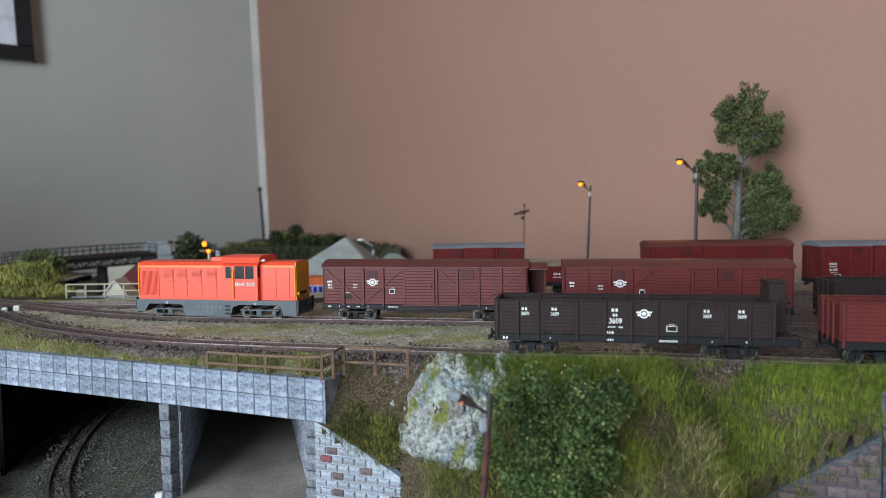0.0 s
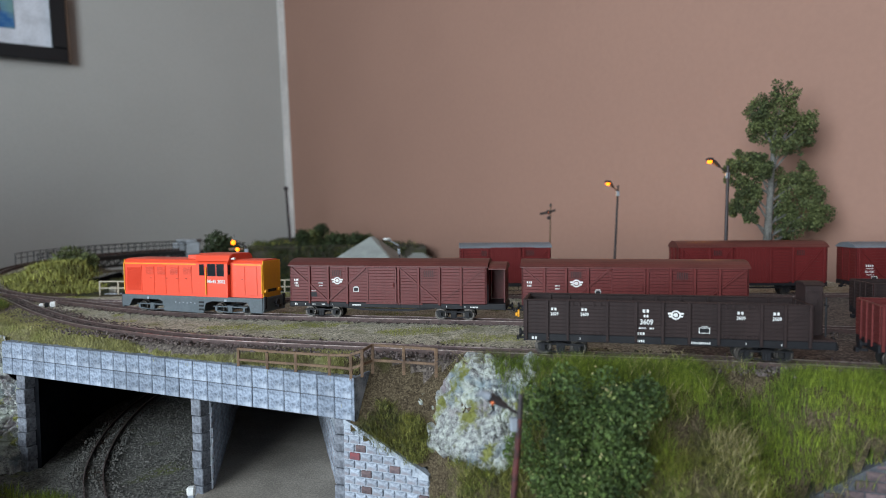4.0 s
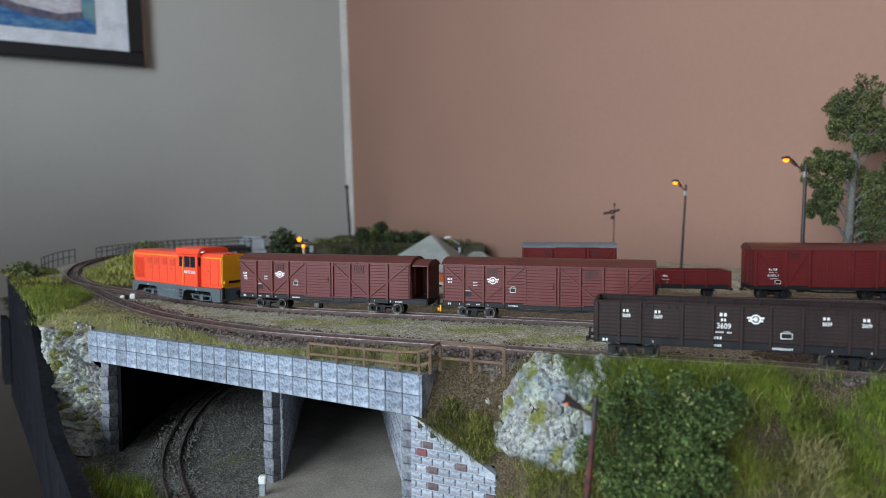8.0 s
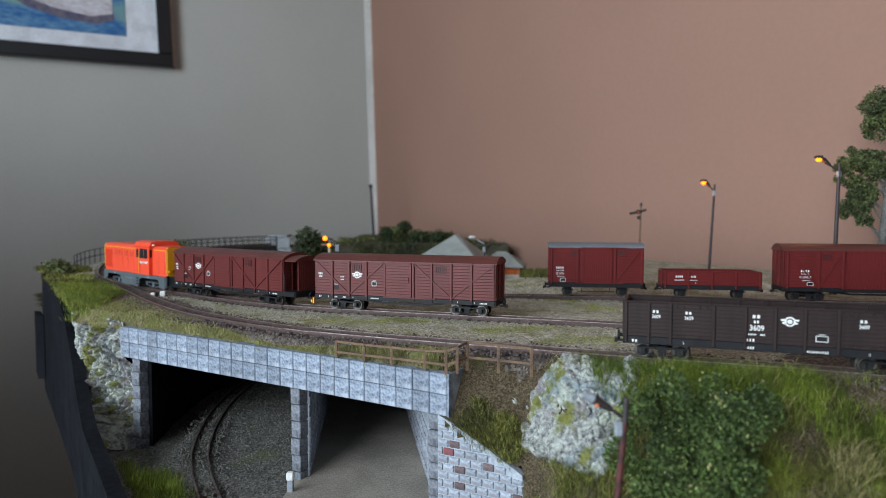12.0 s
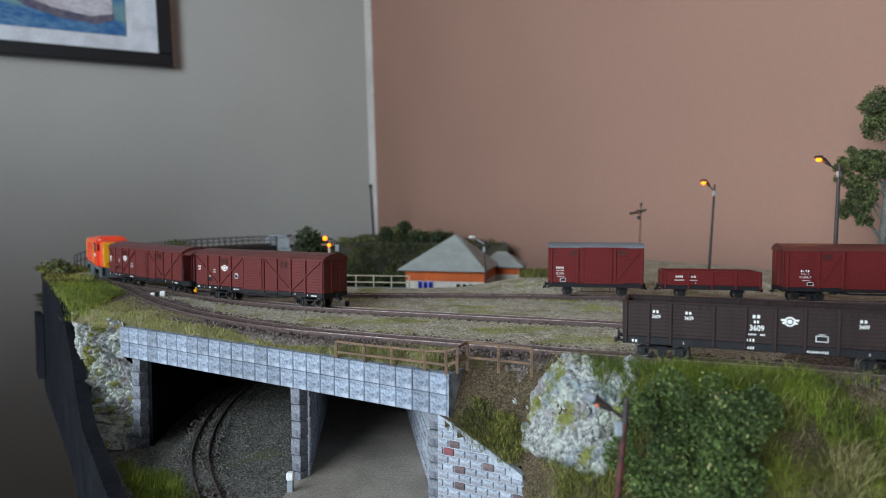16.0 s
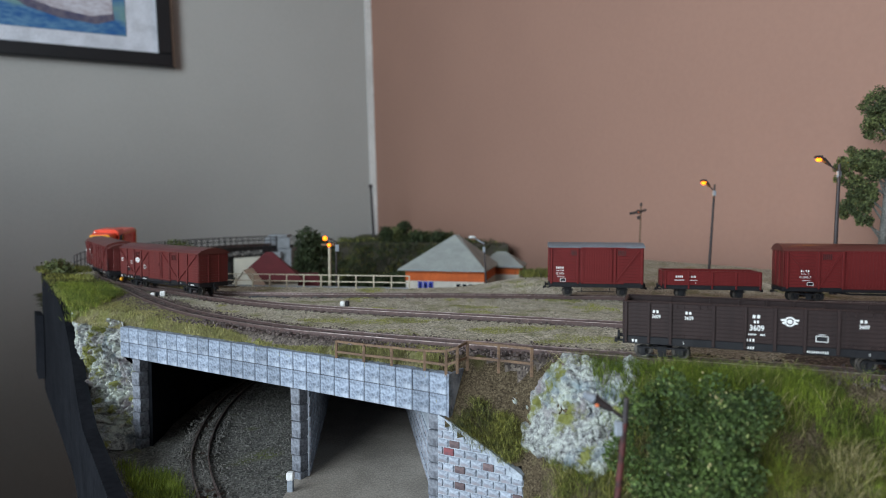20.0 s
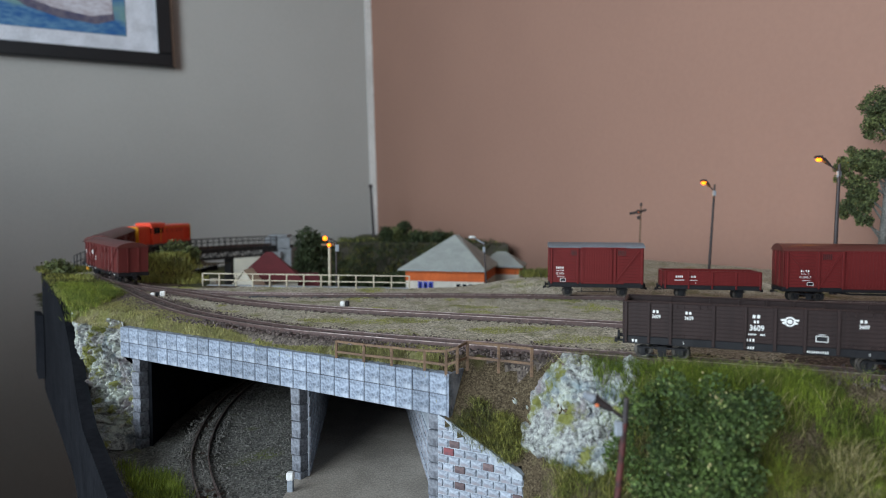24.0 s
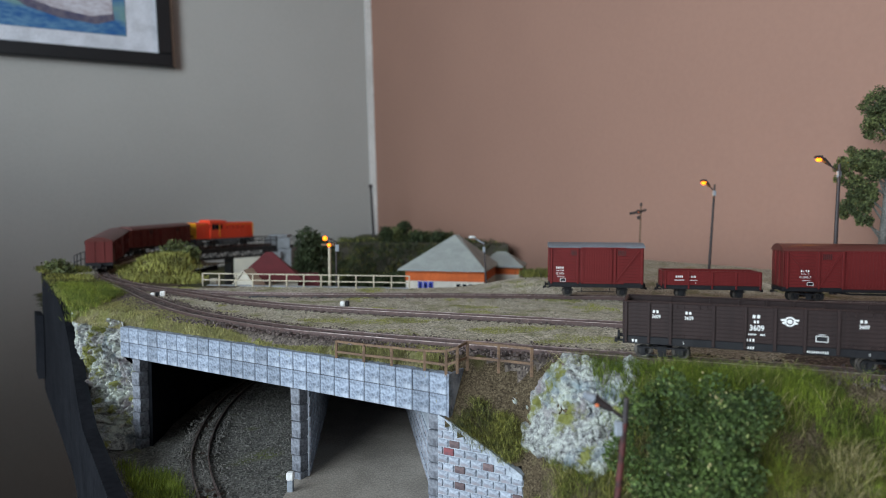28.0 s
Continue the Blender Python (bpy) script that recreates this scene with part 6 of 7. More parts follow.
# baseboard and legs that carry the layout
table = empty("layout_table", Matrix.Identity(4), "dark wooden table frame under the model railway", "table")
bm = bmesh.new()
prism(bm, [(edge_x(0.12) + 0.01, 0.12), (0.36, 0.04), (0.60, 0.42), (-0.05, 1.46), (-0.50, 1.40), (edge_x(0.715) + 0.01, 0.715)], "z", -0.150, -0.1355)
part("tabletop", bm, M["table_wood"], table)
for x, y in ((0.02, 0.16), (0.38, 0.16), (0.0, 1.25), (-0.42, 1.30), (-0.36, 0.75)):
    part("leg", bm_box(x - 0.025, x + 0.025, y - 0.025, y + 0.025, FLOOR_Z, -0.150, bev=0.003), M["table_wood"], table)
# ---- railings ----
def railing(name, posts, label, material, w, rails, group):
    """posts: x, y, foot, top; rails at these shares of the height."""
    o = empty(name, Matrix.Identity(4), label, "fence", group)
    for x, y, z0, z1 in posts:
        part("post", bm_box(x - w / 2, x + w / 2, y - w / 2, y + w / 2, z0, z1, bev=w * 0.12), material, o)
    for a, b in zip(posts, posts[1:]):
        for k in rails:
            bm = bmesh.new()
            bar(bm, (a[0], a[1], a[2] + (a[3] - a[2]) * k), (b[0], b[1], b[2] + (b[3] - b[2]) * k), w * 0.55, w * 0.8)
            part("rail", bm, material, o)
    return o


railing("brown_railing", [(-0.0575, 0.3355, -0.0122, -0.0012), (-0.0415, 0.3266, -0.0120, -0.0012), (-0.0262, 0.3178, -0.0116, -0.0008), (-0.009, 0.3080, -0.0114, -0.0003), (0.0016, 0.3008, -0.0120, 0.0010),
                          (0.007, 0.299, -0.010, 0.0032), (0.0121, 0.305, -0.010, 0.0048), (0.027, 0.300, -0.010, 0.0042), (0.042, 0.293, -0.010, 0.004)],
        "brown wooden railing at the end of the bridge", M["wood_rail"], 0.0015, (0.96, 0.45), "railings")
fp = [(-0.2385 + 0.2065 * i / 12, fence_y(-0.2385 + 0.2065 * i / 12) - 0.004, -0.0035, 0.0098) for i in range(13)]
railing("pale_railing", fp, "long pale wooden railing at the edge of the yard", M["pale_rail"], 0.0013, (0.97, 0.5), "railings")
part("kerb", bm_box(-0.1, 0.1035, -0.003, 0.003, -0.0015, 0.0), M["concrete"], bpy.data.objects["pale_railing"], m=pose(-0.135, fence_y(-0.135), -0.0022, 0, 0, -7.1))


# ---- lamps and signals ----
def street_lamp(x, y, z0, top, arm, label, lean=0.0, r=0.0015, glow=True):
    """A post with a short arm and an amber lamp; arm: x, y, z of the lamp from the post's top."""
    o = empty("street_lamp", pose(x, y, z0), label, "street lamp", "yard lamps")
    h = top - z0
    bm = bmesh.new()
    rod(bm, (-lean, 0, 0), (0, 0, h), r, r * 0.72, seg=12)
    part("post", bm, M["post"], o)
    bm = bmesh.new()
    rod(bm, (-lean, 0, 0), (-lean, 0, 0.004), r * 2.0, r * 1.5, seg=12)
    part("base", bm, M["post"], o)
    part("bracket", bm_box(-0.0022, 0.0014, -0.0012, 0.0012, h - 0.012, h - 0.0065, bev=0.0004), M["lamp_grey"], o, "grey bracket")
    a = Vector(arm)
    bm = bmesh.new()
    rod(bm, (0, 0, h - 0.0075), (a.x * 0.45, a.y * 0.45, h + a.z * 0.45 - 0.003), 0.0007, seg=8)
    rod(bm, (a.x * 0.45, a.y * 0.45, h + a.z * 0.45 - 0.003), (a.x * 0.8, a.y * 0.8, h + a.z + 0.0004), 0.0013, 0.0022, seg=10)
    part("arm", bm, M["post"], o)
    bm = bmesh.new()
    bmesh.ops.create_uvsphere(bm, u_segments=14, v_segments=8, radius=0.0025, matrix=Matrix.Translation((a.x, a.y, h + a.z)) @ Matrix.Diagonal((1.1, 0.8, 0.75, 1)))
    for f in bm.faces:
        f.smooth = True
    bulb = part("bulb", bm, M["glow"] if glow else M["lamp_grey"], o, "glowing amber bulb")
    bm = bmesh.new()
    prism(bm, [(a.x - 0.0032, h + a.z + 0.0016), (a.x + 0.003, h + a.z + 0.0012), (a.x + 0.0022, h + a.z + 0.0034), (a.x - 0.002, h + a.z + 0.0036)], "y", a.y - 0.0026, a.y + 0.0026)
    part("hood", bm, M["post"], bulb, "dark lamp hood")
    return o


for x, y, z in ((0.2735, 0.660, 0.0985), (0.3330, 0.5587, 0.1135)):
    pl_ = bpy.data.lights.new("yard_lamp_light", "POINT")
    pl_.energy, pl_.color, pl_.shadow_soft_size = 0.010, (1.0, 0.36, 0.04), 0.0026
    new("yard_lamp_light", pl_).matrix_basis = pose(x, y, z - 0.0045)
street_lamp(0.285, 0.660, -0.004, 0.1005, (-0.0115, 0, 0.0015), "dark yard lamp with a glowing amber bulb", lean=0.0045)
street_lamp(0.3515, 0.5587, -0.004, 0.1135, (-0.0185, 0, 0.0035), "tall dark yard lamp with a glowing amber bulb", lean=0.002, r=0.0019)
# unlit mast lamp close to the camera
ml = empty("mast_lamp", pose(0.0605, 0.209, -0.088), "dark red mast lamp in front of the rocks", "street lamp", "yard lamps")
bm = bmesh.new()
rod(bm, (-0.0055, 0, 0), (0.0012, 0, 0.084), 0.0014, 0.0011, seg=12)
part("post", bm, M["mast"], ml)
bm = bmesh.new()
rod(bm, (0.0012, 0, 0.084), (0.0017, 0, 0.0925), 0.0011, 0.0009, seg=10)
part("post_tip", bm, M["post"], ml)
part("bracket", bm_box(-0.0022, 0.0004, -0.0012, 0.0012, 0.0795, 0.0845, bev=0.0004), M["lamp_grey"], ml, "grey bracket")
bm = bmesh.new()
rod(bm, (0.0008, 0, 0.0855), (-0.0035, 0, 0.0885), 0.0006, seg=8)
rod(bm, (-0.0035, 0, 0.0885), (-0.0095, 0, 0.0922), 0.0010, 0.0019, seg=10)
part("arm", bm, M["post"], ml)
bm = bmesh.new()
rod(bm, (-0.0095, 0, 0.0922), (-0.0128, 0, 0.0936), 0.0017, 0.0011, seg=10)
part("lamp_head", bm, M["lamp_grey"], ml, "grey lamp head")
bm = bmesh.new()
bmesh.ops.create_uvsphere(bm, u_segments=8, v_segments=6, radius=0.0008, matrix=Matrix.Translation((-0.0085, -0.001, 0.0903)))
part("bulb", bm, mat("orange_bulb", (0.7, 0.15, 0.03), rough=0.3, bump=0), ml, "small orange bulb")

sg = empty("semaphore_signal", pose(0.2262, 0.720, 0.0), "small dark semaphore signal with arms", "signal")
bm = bmesh.new()
rod(bm, (-0.0008, 0, 0), (0.0008, 0, 0.079), 0.0011, 0.0008, seg=10)
part("post", bm, M["wood_rail"], sg)
bm = bmesh.new()
bar(bm, (0.0015, -0.0012, 0.0725), (-0.0125, -0.0012, 0.0700), 0.0006, 0.0028)
part("arm", bm, M["post"], sg)
bm = bmesh.new()
bar(bm, (0.0, -0.0012, 0.0725), (0.0065, -0.0012, 0.0745), 0.0006, 0.0026)
part("arm", bm, M["post"], sg)
bm = bmesh.new()
rod(bm, (-0.0028, -0.0022, 0.072), (-0.0028, -0.0008, 0.072), 0.0026, seg=12)
rod(bm, (-0.002, -0.0022, 0.0655), (-0.002, -0.0008, 0.0655), 0.0022, seg=12)
part("spectacle", bm, M["post"], sg)
bm = bmesh.new()
rod(bm, (-0.0028, -0.0026, 0.0718), (-0.0028, -0.0022, 0.0718), 0.0008, seg=8)
part("lens", bm, mat("dim_red_lens", (0.75, 0.16, 0.05), rough=0.3, bump=0), sg, "small red lens")
bm = bmesh.new()
rod(bm, (0.0008, 0, 0.079), (0.0008, 0, 0.0825), 0.0016, 0.0008, seg=10)
part("finial", bm, M["post"], sg)

yl_ = empty("yard_signal", pose(-0.1135, 0.626, -0.004), "cream yard signal post with two amber lights", "signal")
bm = bmesh.new()
rod(bm, (0, 0, 0), (0, 0, 0.043), 0.0016, 0.0014, seg=12)
part("post", bm, M["pale_rail"], yl_)
part("crossbar", bm_box(-0.0085, 0.005, -0.0010, 0.0010, 0.0405, 0.0430, bev=0.0004), M["wood_rail"], yl_, "brown crossbar")
bm = bmesh.new()
bmesh.ops.create_uvsphere(bm, u_segments=10, v_segments=6, radius=0.0019, matrix=Matrix.Translation((0.0, -0.0022, 0.0415)))
part("bulb", bm, M["glow"], yl_, "small amber light")
lc = empty("street_lamp", pose(-0.110, 0.645, -0.054), "slender lamp with a glowing amber bulb behind the railing", "street lamp", "yard lamps")
bm = bmesh.new()
rod(bm, (0, 0, 0), (0, 0, 0.094), 0.0011, 0.0009, seg=8)
part("post", bm, M["post"], lc)
bm = bmesh.new()
rod(bm, (0, 0, 0.094), (-0.011, 0, 0.0985), 0.0007, seg=8)
part("arm", bm, M["post"], lc)
bm = bmesh.new()
bmesh.ops.create_uvsphere(bm, u_segments=12, v_segments=8, radius=0.0025, matrix=Matrix.Translation((-0.0115, 0, 0.0975)))
part("bulb", bm, M["glow"], lc, "glowing amber bulb")
part("bracket", bm_box(-0.001, 0.003, -0.001, 0.001, 0.084, 0.091, bev=0.0003), M["lamp_grey"], lc)
fpz = vale(-0.164, 1.45)
fo = empty("far_pole", pose(-0.160, 1.45, fpz), "thin dark pole by the corner of the room", "pole")
bm = bmesh.new()
rod(bm, (0, 0, 0), (-0.007, 0, 0.139 - fpz), 0.0035, 0.0028, seg=10)
part("post", bm, M["post"], fo)
bm = bmesh.new()
bmesh.ops.create_uvsphere(bm, u_segments=10, v_segments=6, radius=0.0055, matrix=Matrix.Translation((-0.007, 0, 0.136 - fpz)))
part("head", bm, M["post"], fo)
# slender lamp before the station
sl = empty("street_lamp", pose(0.0505, 0.725, 0.004), "slender unlit lamp before the station", "street lamp", "yard lamps")
bm = bmesh.new()
rod(bm, (0, 0, -0.02), (-0.003, 0, 0.031), 0.0011, 0.0009, seg=8)
part("post", bm, M["post"], sl)
bm = bmesh.new()
rod(bm, (-0.003, 0, 0.031), (-0.016, 0, 0.0385), 0.0007, seg=8)
part("arm", bm, M["lamp_grey"], sl)
bm = bmesh.new()
bmesh.ops.create_uvsphere(bm, u_segments=10, v_segments=6, radius=0.003, matrix=Matrix.Translation((-0.0165, 0, 0.0385)) @ Matrix.Diagonal((1.6, 1, 0.5, 1)))
part("lamp_head", bm, M["white"], sl, "white lamp head")
part("bracket", bm_box(-0.0045, -0.0015, -0.001, 0.001, 0.021, 0.027, bev=0.0003), M["lamp_grey"], sl)
mk = empty("marker_post", pose(-0.0830, 0.335, -0.0875), "short grey post with a white cap beside the pier", "post")
part("post", bm_box(-0.0016, 0.0016, -0.0014, 0.0014, 0, 0.0095, bev=0.0003), M["lamp_grey"], mk, "grey post")
part("cap", bm_box(-0.0020, 0.0020, -0.0018, 0.0018, 0.0095, 0.0140, bev=0.0006), M["white"], mk, "white cap")
# white point levers
for x, y, r in ((-0.2425, 0.5285, 20), (-0.0735, 0.4765, -10)):
    o = empty("point_lever", pose(x, y, GROUND, 0, 0, r), "small white and black point lever box", "point lever", "point levers")
    part("white_weight", bm_box(-0.0050, -0.0012, -0.0018, 0.0018, 0.0, 0.0042, bev=0.0008), M["white"], o)
    part("black_hub", bm_box(-0.0012, 0.0018, -0.0014, 0.0014, 0.0, 0.0044, bev=0.0005), M["black"], o)
    if r > 0:
        part("white_weight", bm_box(0.0026, 0.0066, -0.0020, 0.0020, 0.0, 0.0052, bev=0.0006), M["white"], o)

# ---- station house and the buildings in the valley ----
house = empty("station_house", pose(0.0, 0.80, -0.055, 0, 0, -12), "cream and orange station house with a grey hipped roof", "house")


def hip(bm, x0, x1, y0, y1, ze, zr, r0, r1, over=0.0, t=0.0016):
    """A hipped roof with a ridge from r0 to r1 (x, y), and a thin eave."""
    lo = [bm.verts.new((x, y, ze - t)) for x, y in ((x0, y0), (x1, y0), (x1, y1), (x0, y1))]
    v = [bm.verts.new((x, y, ze)) for x, y in ((x0, y0), (x1, y0), (x1, y1), (x0, y1))]
    a, b = bm.verts.new((*r0, zr)), bm.verts.new((*r1, zr))
    for f in ((v[0], v[1], a), (v[1], v[2], b, a), (v[2], v[3], b), (v[3], v[0], a, b)):
        bm.faces.new(f)
    for i in range(4):
        bm.faces.new((lo[i], lo[(i + 1) % 4], v[(i + 1) % 4], v[i]))
    bm.faces.new(lo[::-1])


HX0, HX1, HY1, HE = -0.049, 0.053, 0.115, 0.0535
part("wall_low", bm_box(HX0, HX1, 0, HY1, 0, 0.0385), M["house_wall"], house, "cream wall")
part("wall_band", bm_box(HX0 - 0.0004, HX1 + 0.0004, -0.0004, HY1 + 0.0004, 0.0385, HE), M["house_orange"], house, "orange wall band")
bm = bmesh.new()
hip(bm, HX0 - 0.009, HX1 + 0.004, -0.008, HY1 + 0.008, HE, 0.0970, (0.004, 0.058), (0.008, 0.066))
part("roof", bm, M["slate"], house, "grey hipped roof")
for x in (-0.0298, -0.0228, -0.0158):
    w_ = part("window", bm_box(x - 0.0028, x + 0.0028, -0.0010, 0.0006, 0.0225, 0.0375), M["blue"], house, "bright blue window frame")
    part("pane", bm_box(x - 0.0012, x + 0.0012, -0.0013, -0.0010, 0.0255, 0.036), M["glass"], w_)
for x in (0.020, 0.028, 0.036):
    w_ = part("window", bm_box(x - 0.0026, x + 0.0026, -0.0010, 0.0006, 0.028, 0.0355), M["black"], house, "small dark window")
    part("pane", bm_box(x - 0.0020, x + 0.0020, -0.0013, -0.0010, 0.029, 0.0345), M["glass"], w_)
part("door", bm_box(HX1, HX1 + 0.0010, 0.03, 0.05, 0.0, 0.035), M["black"], house)
part("wing_wall", bm_box(HX1 - 0.02, HX1 + 0.034, HY1 - 0.0, HY1 + 0.06, 0, 0.0385), M["house_wall"], house, "cream wall")
part("wing_band", bm_box(HX1 - 0.0204, HX1 + 0.0344, HY1 + 0.0010, HY1 + 0.0604, 0.0385, HE - 0.003), M["house_orange"], house, "orange wall band")
bm = bmesh.new()
hip(bm, HX1 - 0.026, HX1 + 0.040, HY1 - 0.007, HY1 + 0.066, HE - 0.003, 0.0700, (HX1 - 0.002, HY1 + 0.03), (HX1 + 0.012, HY1 + 0.03))
part("wing_roof", bm, M["slate"], house, "grey hipped roof")

shed = empty("red_roofed_shed", pose(-0.213, 0.765, -0.056, 0, 0, 14), "low building with a dark red roof in the valley", "shed")
part("wall", bm_box(-0.032, 0.034, -0.022, 0.03, 0, 0.046), M["cream"], shed)
bm = bmesh.new()
hip(bm, -0.038, 0.040, -0.028, 0.036, 0.046, 0.0785, (-0.004, 0.004), (0.004, 0.004))
part("roof", bm, M["dark_red_roof"], shed, "dark red roof")
part("roof_annexe", bm_box(0.034, 0.060, -0.01, 0.026, 0.0, 0.050), M["dark_red_roof"], shed)
cot = empty("cream_gable", pose(-0.2205, 0.690, -0.056), "small cream gable end behind the railing", "shed")
bm = bmesh.new()
prism(bm, [(-0.013, 0), (0.013, 0), (0.013, 0.044), (0.0, 0.061), (-0.013, 0.044)], "y", 0, 0.03)
part("wall", bm, M["cream"], cot)
bm = bmesh.new()
for s in (-1, 1):
    bar(bm, (s * 0.015, 0.015, 0.0425), (0, 0.015, 0.0625), 0.034, 0.0012)
part("roof", bm, M["cream"], cot)
bc = empty("white_hut", pose(-0.258, 0.70, -0.056), "little white hut behind the railing", "hut")
part("wall", bm_box(-0.004, 0.004, 0, 0.008, 0, 0.052, bev=0.0008), M["cream"], bc)
tower = empty("concrete_abutment", pose(-0.295, 1.13, -0.056), "grey concrete abutment of the far bridge", "abutment")
part("pillar", bm_box(-0.026, 0.026, -0.02, 0.03, 0, 0.066, bev=0.001), M["concrete"], tower)
part("parapet", bm_box(-0.020, 0.024, -0.022, -0.016, 0.066, 0.085, bev=0.001), M["concrete"], tower)
part("buttress", bm_box(-0.006, 0.010, -0.030, -0.02, 0, 0.060, bev=0.001), M["concrete"], tower)
part("cap", bm_box(-0.014, 0.020, -0.024, 0.01, 0.085, 0.090, bev=0.001), M["concrete"], tower)
bwl = empty("retaining_wall", pose(-0.36, 1.25, -0.056), "pale retaining wall seen under the far bridge", "wall")
part("wall", bm_box(-0.06, 0.10, 0, 0.01, 0, 0.045), M["cream"], bwl)

bm = bmesh.new()
prism(bm, [(1.115, -0.06), (1.155, 0.0155), (1.215, 0.0165), (1.27, -0.06)], "x", -0.272, 0.12)
tagged(link("far_embankment", bm, M["bank_earth"]), "brown-grey embankment that carries the far track", "embankment")
# ---- far girder bridge under the train's track ----
gb = empty("girder_bridge", Matrix.Identity(4), "dark steel girder bridge with thin railings", "bridge")
seg = [s for s in np.arange(0.97, 1.30, 0.012)]
mid = np.array([tuple(on_line(s).xy) for s in seg])
zz = [on_line(s).z for s in seg]
deck = swept("deck", mid, [z - 0.0036 for z in zz], 0.026, 0.003, M["girder"], gb)
for off in (-0.011, 0.011):
    ln = offset(mid, off)
    swept("girder", ln, [z - 0.0062 for z in zz], 0.0016, 0.0045, M["girder"], gb)
    swept("lower_chord", ln, [z - 0.0195 for z in zz], 0.0016, 0.0022, M["girder"], gb)
    for i in range(len(seg) - 1):
        bm = bmesh.new()
        p, q = ln[i], ln[i + 1]
        bar(bm, (*p, zz[i] - 0.021), (*p, zz[i] - 0.0105), 0.0012, 0.0012)
        a, b = ((p, q) if i % 2 else (q, p))
        bar(bm, (*a, zz[i] - 0.0205), (*b, zz[i] - 0.0105), 0.0010, 0.0012)
        part("truss_web", bm, M["girder"], gb)
for off in (-0.0135, 0.0135):
    ln = offset(mid, off)
    for k in (0.0065, 0.0125):
        swept("handrail", ln, [z + k for z in zz], 0.0008, 0.0009, M["girder"], gb)
    for i in range(len(seg)):
        bm = bmesh.new()
        bar(bm, (*ln[i], zz[i] - 0.005), (*ln[i], zz[i] + 0.0125), 0.0010, 0.0010)
        part("railing_post", bm, M["girder"], gb)
for s in (1.06, 1.17):
    p = on_line(s)
    part("trestle", bm_box(p.x - 0.006, p.x + 0.006, p.y - 0.006, p.y + 0.006, -0.07, p.z - 0.0216, bev=0.0006), M["girder"], gb)
# outer railing on the bend
seg = [s for s in np.arange(0.86, 0.97, 0.014)]
ln = offset(np.array([tuple(on_line(s).xy) for s in seg]), 0.034)
railing("bend_railing", [(x, y, on_line(s).z - 0.006, on_line(s).z + 0.012) for (x, y), s in zip(ln, seg)], "dark railing along the bend", M["girder"], 0.0011, (0.97, 0.5), "railings")


# ---- plants ----
def blades(name, spots, h0, h1, width, material, label, rng, lean=0.5, per=1, spread=0.002, fall=0.0):
    vs, fs = [], []
    for x, y, z in spots:
        for _ in range(per):
            a, ln_ = rng.uniform(0, 6.283), rng.uniform(h0, h1)
            px, py = x + rng.gauss(0, spread), y + rng.gauss(0, spread)
            ca, sa = math.cos(a), math.sin(a)
            tip = rng.uniform(0.1, lean) * ln_
            b = rng.uniform(0, 6.283)
            dx, dy = math.cos(b) * tip, math.sin(b) * tip - fall * ln_
            k = len(vs)
            w = width * rng.uniform(0.6, 1.2)
            vs += [(px - ca * w, py - sa * w, z - 0.0008), (px + ca * w, py + sa * w, z - 0.0008), (px + dx * 0.4 + ca * w * 0.7, py + dy * 0.4 + sa * w * 0.7, z + ln_ * 0.6), (px + dx * 0.4 - ca * w * 0.7, py + dy * 0.4 - sa * w * 0.7, z + ln_ * 0.6), (px + dx, py + dy, z + ln_)]
            fs += [(k, k + 1, k + 2, k + 3), (k + 3, k + 2, k + 4)]
    ob = mesh(name, vs, fs, material)
    return tagged(ob, label, "grass", kind="stuff")


rng = random.Random(21)
tall, dry, short, base = [], [], [], []
# grassy slope
bank = []
while len(base) < 7600:
    x = rng.uniform(0.050, 0.40)
    d = rng.uniform(-0.002, 0.115)
    y = t1_y(x) - 0.016 - d
    if not in_upper(x, y) or on_rock(x, d) > 0.004 or 0.205 < x < 0.222 and d < 0.03 and noise.noise((x * 90, y * 90, 3.3)) > -0.2:
        continue
    if noise.noise((x * 55, y * 55, 1.7)) > -0.20 and noise.noise((x * 160, y * 160, 5.0)) > -0.25:
        base.append((x, y, upper(x, y)))
while len(bank) < 3600:
    x = rng.uniform(0.006, 0.072)
    d = rng.uniform(0.004, 0.115)
    y = t1_y(x) - 0.016 - d
    if not in_upper(x, y) or on_rock(x, d) > 0.003 or upper(x, y) > -0.012 - 0.6 * max(0.0, 0.03 - x) or (x < 0.040 and y - wing_y(x) < 0.003):
        continue
    if noise.noise((x * 75, y * 75, 2.7)) > -0.16:
        bank.append((x, y, upper(x, y)))
while len(tall) < 1700:
    x = rng.uniform(0.066, 0.40)
    c = noise.noise((x * 70, 0.5, 9.1)) + 0.1
    d = abs(rng.gauss(0.005, 0.006)) + 0.0025
    y = t1_y(x) - 0.016 - d
    if c > -0.12 and not (x < 0.078 and abs(x - 0.071) > 0.003):
        tall.append((x, y, upper(x, y)))


def tufted(spots, share, seed):
    """The spots of some clumps only."""
    return [p for p in spots if noise.noise((p[0] * 85, p[1] * 85, seed)) > share]


